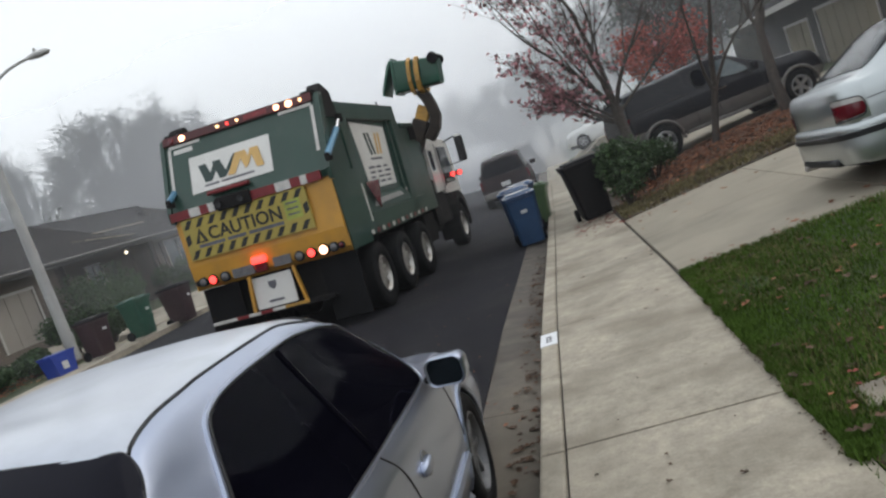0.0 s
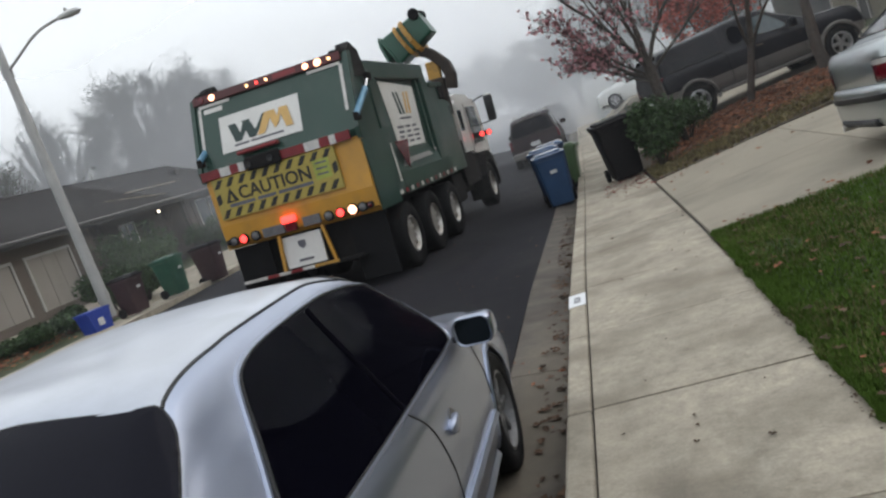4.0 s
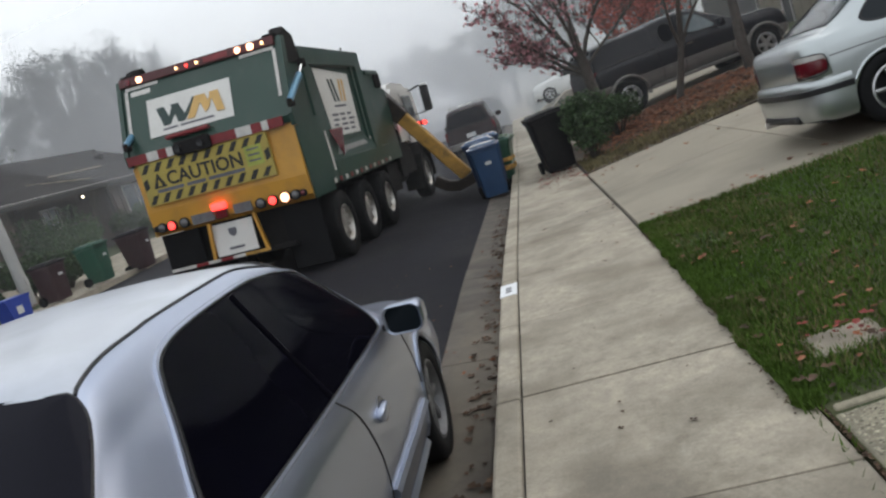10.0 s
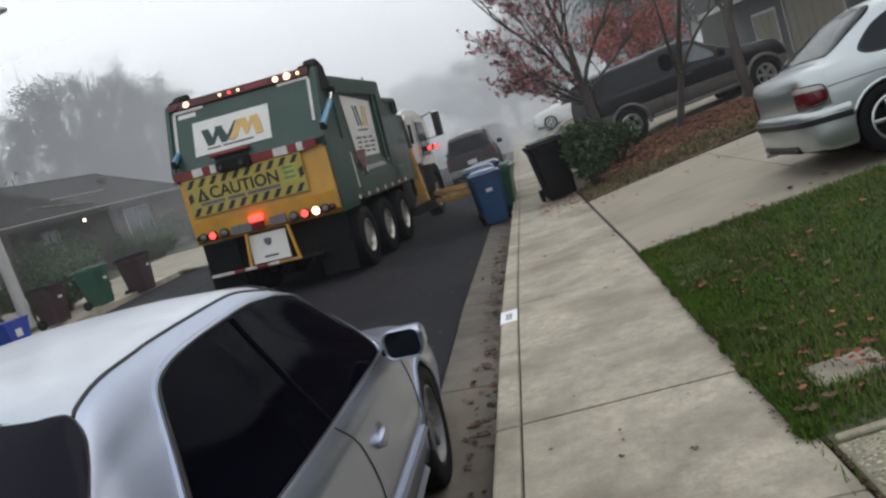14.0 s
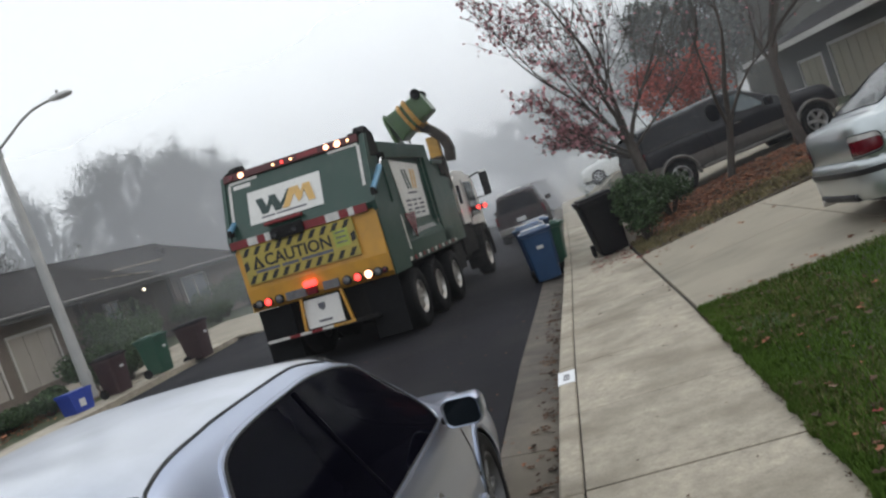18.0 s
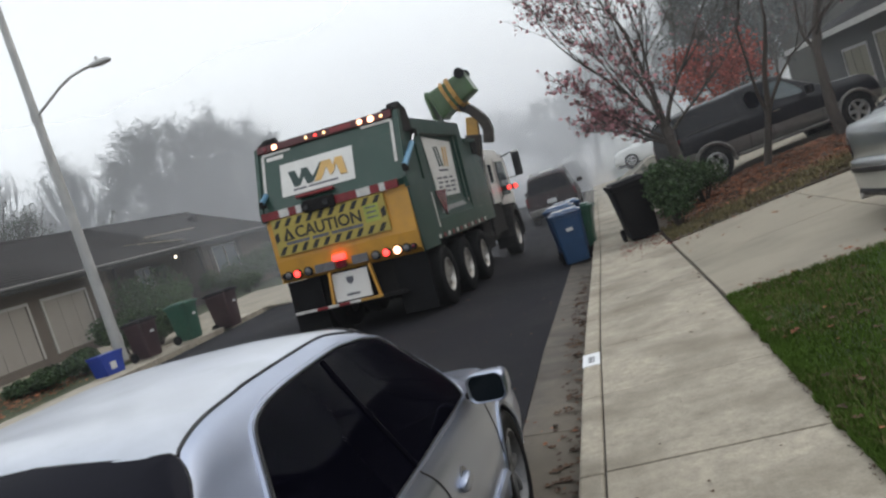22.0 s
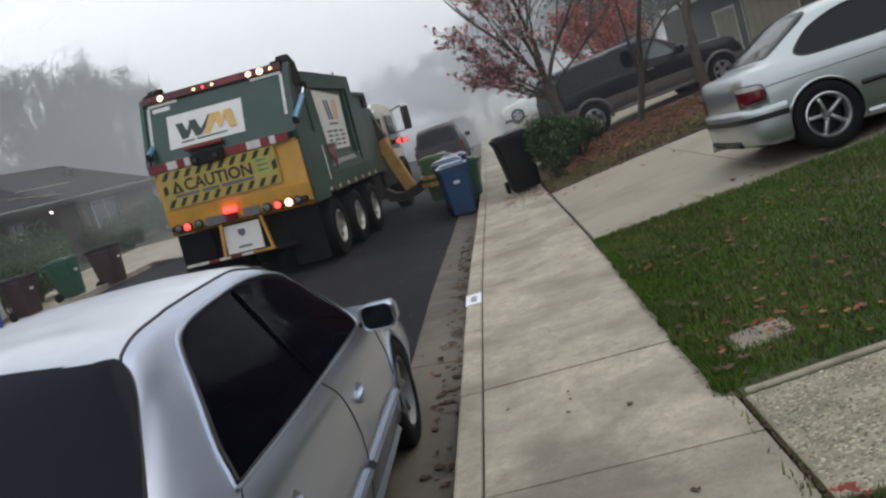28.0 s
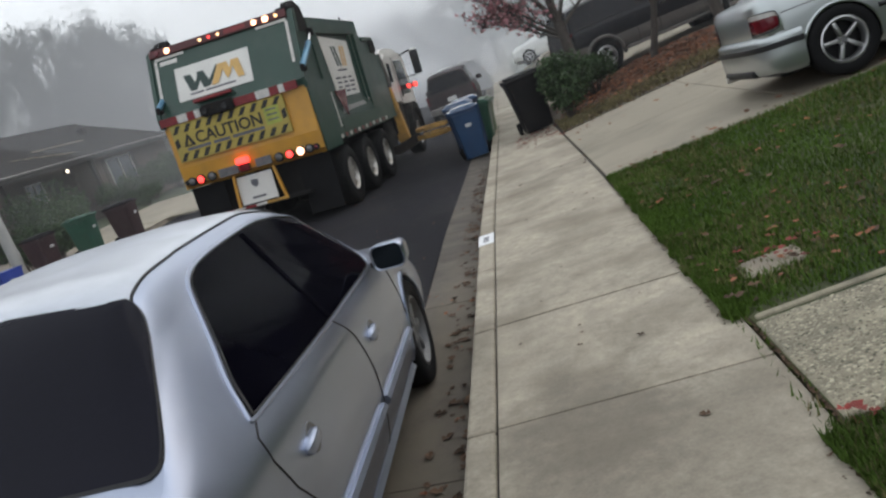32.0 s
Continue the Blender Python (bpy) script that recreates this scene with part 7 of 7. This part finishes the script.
def on_lawn(rng):
    # denser towards the pavement
    x = 1.08 + 9.5 * rng.random() ** 2.0
    y = rng.uniform(-3.0, 6.9)
    y = 6.9 - (6.9 - y) * (0.75 + 0.25 * rng.random())
    if x < 2.76 and 1.85 < y < 2.88 and (x > 1.18 or rng.random() < 0.97):
        return None, None
    if 1.33 < x < 1.60 and 3.29 < y < 3.50 and rng.random() < 0.9:
        return None, None
    if x < 1.13 + 0.05 * noise.noise(Vector((y * 3.1, 1.0, 5.0))) + 0.03 * noise.noise(Vector((y * 11.0, 2.0, 5.0))) - 0.02:
        return None, None
    bare = noise.noise(Vector((x * 1.1, y * 1.1, 3.0)))
    if bare > 0.32 and rng.random() < 0.6:
        return None, None
    return x, y


def dry_patch(rng):
    x, y = on_lawn(rng)
    if x is None or noise.noise(Vector((x * 0.9, y * 0.9, 8.0))) < 0.1 - 0.15 * rng.random():
        return None, None
    return x, y


def strip_edge(rng):
    return 1.15 + 6.0 * rng.random() ** 1.3, rng.uniform(12.6, 13.6) + rng.random() ** 2 * 1.5


grass("lawn_grass", 230000, 1, on_lawn, "blade", 0.036, "short green lawn grass beside the pavement")
grass("dry_grass", 38000, 2, dry_patch, "straw", 0.036, "dry yellow blades in the lawn")
grass("strip_grass", 9000, 3, strip_edge, "straw", 0.07, "rough grass along the driveway edge", 0.012)


def litter(name, n, seed, place, mat, size, label, height=yard_z, lift=0.008):
    """Small curled leaves lying about."""
    rng = random.Random(seed)
    vs, fs = [], []
    for _ in range(n):
        x, y = place(rng)
        z = height(x, y) + lift * rng.uniform(0.6, 2.0)
        a, s = rng.uniform(0, 6.283), size * rng.uniform(0.5, 1.4)
        c, d = math.cos(a), math.sin(a)
        t = rng.uniform(-0.3, 0.3)
        out = [(-0.5, 0, 0.05), (-0.22, 0.30, 0.16), (0.05, 0.20, 0.05), (0.2, 0.42, 0.2), (0.55, 0.0, 0.10 + t * 0.3), (0.2, -0.40, 0.18), (0.02, -0.2, 0.04), (-0.25, -0.28, 0.14)]
        k = len(vs)
        vs.append((x, y, z))
        vs += [(x + s * (c * u - d * v), y + s * (d * u + c * v), z + s * w * (1 + t)) for u, v, w in out]
        fs += [(k, k + 1 + i, k + 1 + (i + 1) % 8) for i in range(8)]
    ob = raw(name, vs, fs, mat)
    return tagged(ob, label, "leaves", kind="stuff")


def lawn_leaf(rng):
    x, y = 1.15 + 7.5 * rng.random() ** 1.4, rng.uniform(-2.5, 6.8)
    return (x, y + 1.2) if 1.1 < x < 2.85 and 1.75 < y < 3.0 else (x, y)


litter("lawn_leaves", 380, 4, lawn_leaf, "leaf_orange", 0.042, "orange fallen leaves on the lawn", lift=0.03)
litter("lawn_leaves", 420, 5, lawn_leaf, "leaf_brown", 0.05, "brown fallen leaves on the lawn", lift=0.025)
litter("slab_leaves", 16, 6, lambda r: (r.gauss(1.50, 0.10), r.gauss(3.44, 0.06)), "leaf_fallen", 0.05, "red leaves on the small slab", lift=0.03)
litter("strip_leaves", 7500, 7, lambda r: (1.5 + 8.0 * r.random(), 14.0 + 5.0 * r.random() ** 0.8), "leaf_orange", 0.085, "carpet of orange and red fallen leaves", lift=0.015)
litter("strip_leaves", 2200, 8, lambda r: (1.3 + 7.5 * r.random(), 12.7 + 6.0 * r.random()), "leaf_brown", 0.10, "brown fallen leaves in the strip", lift=0.012)
litter("gutter_leaves", 420, 9, lambda r: (-0.16 - 0.22 * r.random() ** 1.6, -1.0 + 14.0 * r.random() ** 0.9), "leaf_brown", 0.055, "dark wet leaves in the gutter", gutter_z, 0.004)
litter("gutter_leaves", 26, 10, lambda r: (-0.2 - 0.38 * r.random(), 1.0 + 9.0 * r.random()), "leaf_orange", 0.035, "pale fallen leaves in the gutter", gutter_z, 0.004)
litter("pavement_leaves", 34, 11, lambda r: (0.05 + 1.05 * r.random() ** 0.6, 1.0 + 9.0 * r.random()), "leaf_brown", 0.034, "few brown leaves on the pavement", lie, 0.004)
litter("pavement_leaves", 220, 12, lambda r: (0.35 + 1.3 * r.random(), r.gauss(13.4, 0.7)), "leaf_fallen", 0.05, "red leaf litter round the black bin", lie, 0.006)
litter("driveway_leaves", 60, 13, lambda r: (1.2 + 5 * r.random(), 12.5 - 1.8 * r.random() ** 2), "leaf_orange", 0.07, "leaves along the driveway edge", lie, 0.006)
litter("driveway_leaves", 40, 14, lambda r: (1.2 + 4 * r.random(), 6.95 + 0.5 * r.random() ** 2), "leaf_orange", 0.06, "leaves along the lawn edge", lie, 0.006)
litter("far_leaves", 900, 15, lambda r: (-12.5 - 4 * r.random(), 13.0 + 6.5 * r.random()), "leaf_orange", 0.13, "fallen leaves in the yard across the street", yard_z, 0.02)
litter("road_specks", 70, 16, lambda r: (-0.7 - 2.6 * r.random(), 5.0 + 9.0 * r.random()), "leaf_orange", 0.03, "tiny leaf scraps on the asphalt", road_z, 0.004)


def pebbles(name, n, seed, x0, x1, y0, y1, top, size, mat, label):
    """Small rounded stones bedded in a slab."""
    rng = random.Random(seed)
    vs, fs = [], []
    for _ in range(n):
        x, y, s, a = rng.uniform(x0, x1), rng.uniform(y0, y1), size * rng.uniform(0.5, 1.6), rng.uniform(0, 6.28)
        z, k = top(x, y) - 0.001, len(vs)
        vs += [(x + s * math.cos(a + q * 1.047) * (1.0 if q % 3 else 1.4), y + s * math.sin(a + q * 1.047), z) for q in range(6)] + [(x, y, z + s * 0.45)]
        fs += [(k + q, k + (q + 1) % 6, k + 6) for q in range(6)]
    return tagged(raw(name, vs, fs, mat), label, "pebbles", kind="stuff")


pebbles("slab_pebbles", 9000, 31, 1.20, 2.74, 1.88, 2.78, lambda x, y: lie(x, y) + 0.02, 0.0065, "pebble", "pale and dark pebbles bedded in the slab")


def creeping(rng):
    """Turf that creeps over the pavement's edge, but not beside the slab."""
    y = rng.uniform(-2.0, 6.85)
    if 1.82 < y < 2.95 and rng.random() < 0.985:
        return None, None
    n = noise.noise(Vector((y * 3.1, 1.0, 5.0))) + 0.6 * noise.noise(Vector((y * 11.0, 2.0, 5.0)))
    return 1.105 - 0.035 * n + 0.08 * rng.random() ** 1.3, y


grass("edge_grass", 16000, 32, creeping, "blade", 0.036, "ragged grass creeping over the pavement's edge")
litter("edge_dirt", 900, 33, lambda r: (1.085 + 0.05 * r.random() - 0.03 * r.random() ** 3, r.uniform(-1.5, 1.85) if r.random() < 0.4 else r.uniform(2.9, 6.9)), "leaf_brown", 0.013, "dark crumbs of soil along the pavement's edge", lie, 0.004)
litter("slab_dirt", 500, 34, lambda r: (1.168 + 0.03 * r.random(), r.uniform(1.8, 3.0)), "leaf_brown", 0.02, "dark crumbs of soil round the slab", lie, 0.006)
litter("slab_leaves", 6, 35, lambda r: (1.19 + 0.12 * r.random() ** 2, r.gauss(1.85, 0.02)), "leaf_fallen", 0.05, "red leaves caught beside the slab", lie, 0.03)


# ---- what moves ----
def truck_pose(t):
    times, shares = (10.4, 10.7, 11.0, 11.5, 11.8, 12.05), (0.0, 0.1, 0.27, 0.67, 0.88, 1.0)
    f = float(np.interp(t, times, shares))
    return Matrix.Translation((TRUCK0.to_3x3() @ Vector((0, 1, 0))) * 1.316 * f) @ TRUCK0


HOLD = 0.74      # from the boom's end to the middle of the bin it holds
# seconds, across and up of the bin's middle (or of where it would be) in the truck's space, tilt
LIFT = [(0, 1.55, 3.96, -84), (0.25, 1.12, 4.16, -102), (0.5, 0.83, 4.16, -114), (1, 0.79, 4.13, -116), (2, 0.72, 4.07, -116), (2.25, 0.88, 4.13, -106), (2.5, 0.98, 4.11, -98),
        (2.75, 0.78, 4.11, -110), (3, 0.69, 4.10, -116), (3.5, 0.72, 4.09, -115), (5.4, 0.74, 4.10, -115), (5.6, 0.85, 4.09, -108), (5.8, 1.23, 3.92, -92), (6, 1.90, 3.26, -66),
        (6.2, 2.14, 2.47, -32), (6.5, 2.58, 1.33, -5), (6.8, 2.49, 1.03, 0), (7.2, 2.43, 0.82, 0), (8, 2.39, 0.59, 0), (9, 2.69, 0.42, 0), (9.6, 3.03, 0.45, 0),
        (10, 3.16, 0.45, 0), (10.15, 3.03, 0.47, 0), (10.5, 2.11, 0.53, 0), (10.9, 2.00, 0.57, 0), (14.6, 1.96, 0.57, 0), (15.1, 2.50, 0.53, 0), (15.5, 2.92, 0.44, 0),
        (16, 3.06, 0.43, 0), (16.2, 2.99, 0.54, 0), (16.5, 2.33, 1.41, 0), (16.7, 2.80, 1.85, -14), (16.8, 2.77, 2.24, -28), (17, 2.58, 2.84, -52), (17.2, 2.04, 3.76, -80),
        (17.4, 1.18, 4.23, -102), (17.6, 0.72, 4.22, -115), (19, 0.86, 4.15, -114), (20, 0.76, 4.18, -116), (22, 0.92, 4.13, -112), (23, 0.76, 4.17, -116), (24.6, 0.78, 4.17, -114),
        (24.8, 0.96, 4.07, -102), (25, 1.36, 3.82, -84), (25.3, 1.90, 3.07, -56), (25.5, 2.15, 2.59, -38), (25.8, 2.25, 1.70, -10), (26.2, 2.26, 1.07, 0), (27.5, 2.30, 0.74, 0),
        (28, 2.40, 0.63, 0), (28.6, 2.89, 0.46, 0), (29.1, 3.09, 0.43, 0), (29.5, 3.06, 0.43, 0), (29.8, 2.94, 0.46, 0), (30.3, 2.15, 0.50, 0), (30.7, 1.96, 0.57, 0),
        (32, 1.96, 0.57, 0)]


def held(x, z, tilt):
    """The gripper's and the bin's poses in the truck's space."""
    g = pose(0, 0, 0, 0, tilt, 0)
    mid = Vector((x, PIVOT.y, z))
    g.translation = mid - g.to_3x3() @ Vector((HOLD, 0, 0))
    return g, g @ pose(HOLD, 0, -0.54, 0, 0, -90)


def motions():
    walk(truck, [(0.0, truck_pose(0)), (10.4, truck_pose(10.4)), (10.7, truck_pose(10.7)), (11.0, truck_pose(11)), (11.5, truck_pose(11.5)), (11.8, truck_pose(11.8)), (12.05, truck_pose(12.05)), (32.0, truck_pose(32))])
    grips, booms, inners = [], [], []
    for t, x, z, tilt in LIFT:
        g, _ = held(x, z, tilt)
        d = g.translation - PIVOT
        a = -math.degrees(math.atan2(d.z, d.x))
        grips.append((t, g))
        booms.append((t, pose(*PIVOT, 0, a, 0)))
        inners.append((t, pose(*g.translation, 0, a, 0)))
    walk(gripper, grips)
    walk(boom, booms)
    walk(inner, inners)
    # each bin rides in the gripper while it is held, and stands before and after
    rows = [(t, truck_pose(t) @ held(x, z, tilt)[1]) for t, x, z, tilt in LIFT if t <= 10.0]
    walk(green_bin, rows + [(10.1, rows[-1][1]), (32.0, rows[-1][1])])
    rows = [(t, truck_pose(t) @ held(x, z, tilt)[1]) for t, x, z, tilt in LIFT if 16.0 <= t <= 29.1]
    walk(olive_bin, [(0.0, rows[0][1]), (15.9, rows[0][1])] + rows + [(29.2, rows[-1][1]), (32.0, rows[-1][1])])
    for b, opening in ((green_bin, ((0.0, -20), (0.5, -12), (5.5, -12), (5.75, -60), (6.0, -110), (6.2, -110), (6.5, -50), (6.8, -12), (7.2, 0), (32.0, 0))),
                       (olive_bin, ((0.0, 0), (16.8, 0), (17.0, -5), (17.2, -12), (17.5, -12), (24.6, -12), (25.0, -60), (25.3, -60), (25.6, -10), (26.0, 0), (32.0, 0)))):
        lid = [c for c in b.children if c.name.startswith("lid")][0]
        walk(lid, [(t, pose(0, 0.33, 1.037, a, 0, 0)) for t, a in opening])


motions()
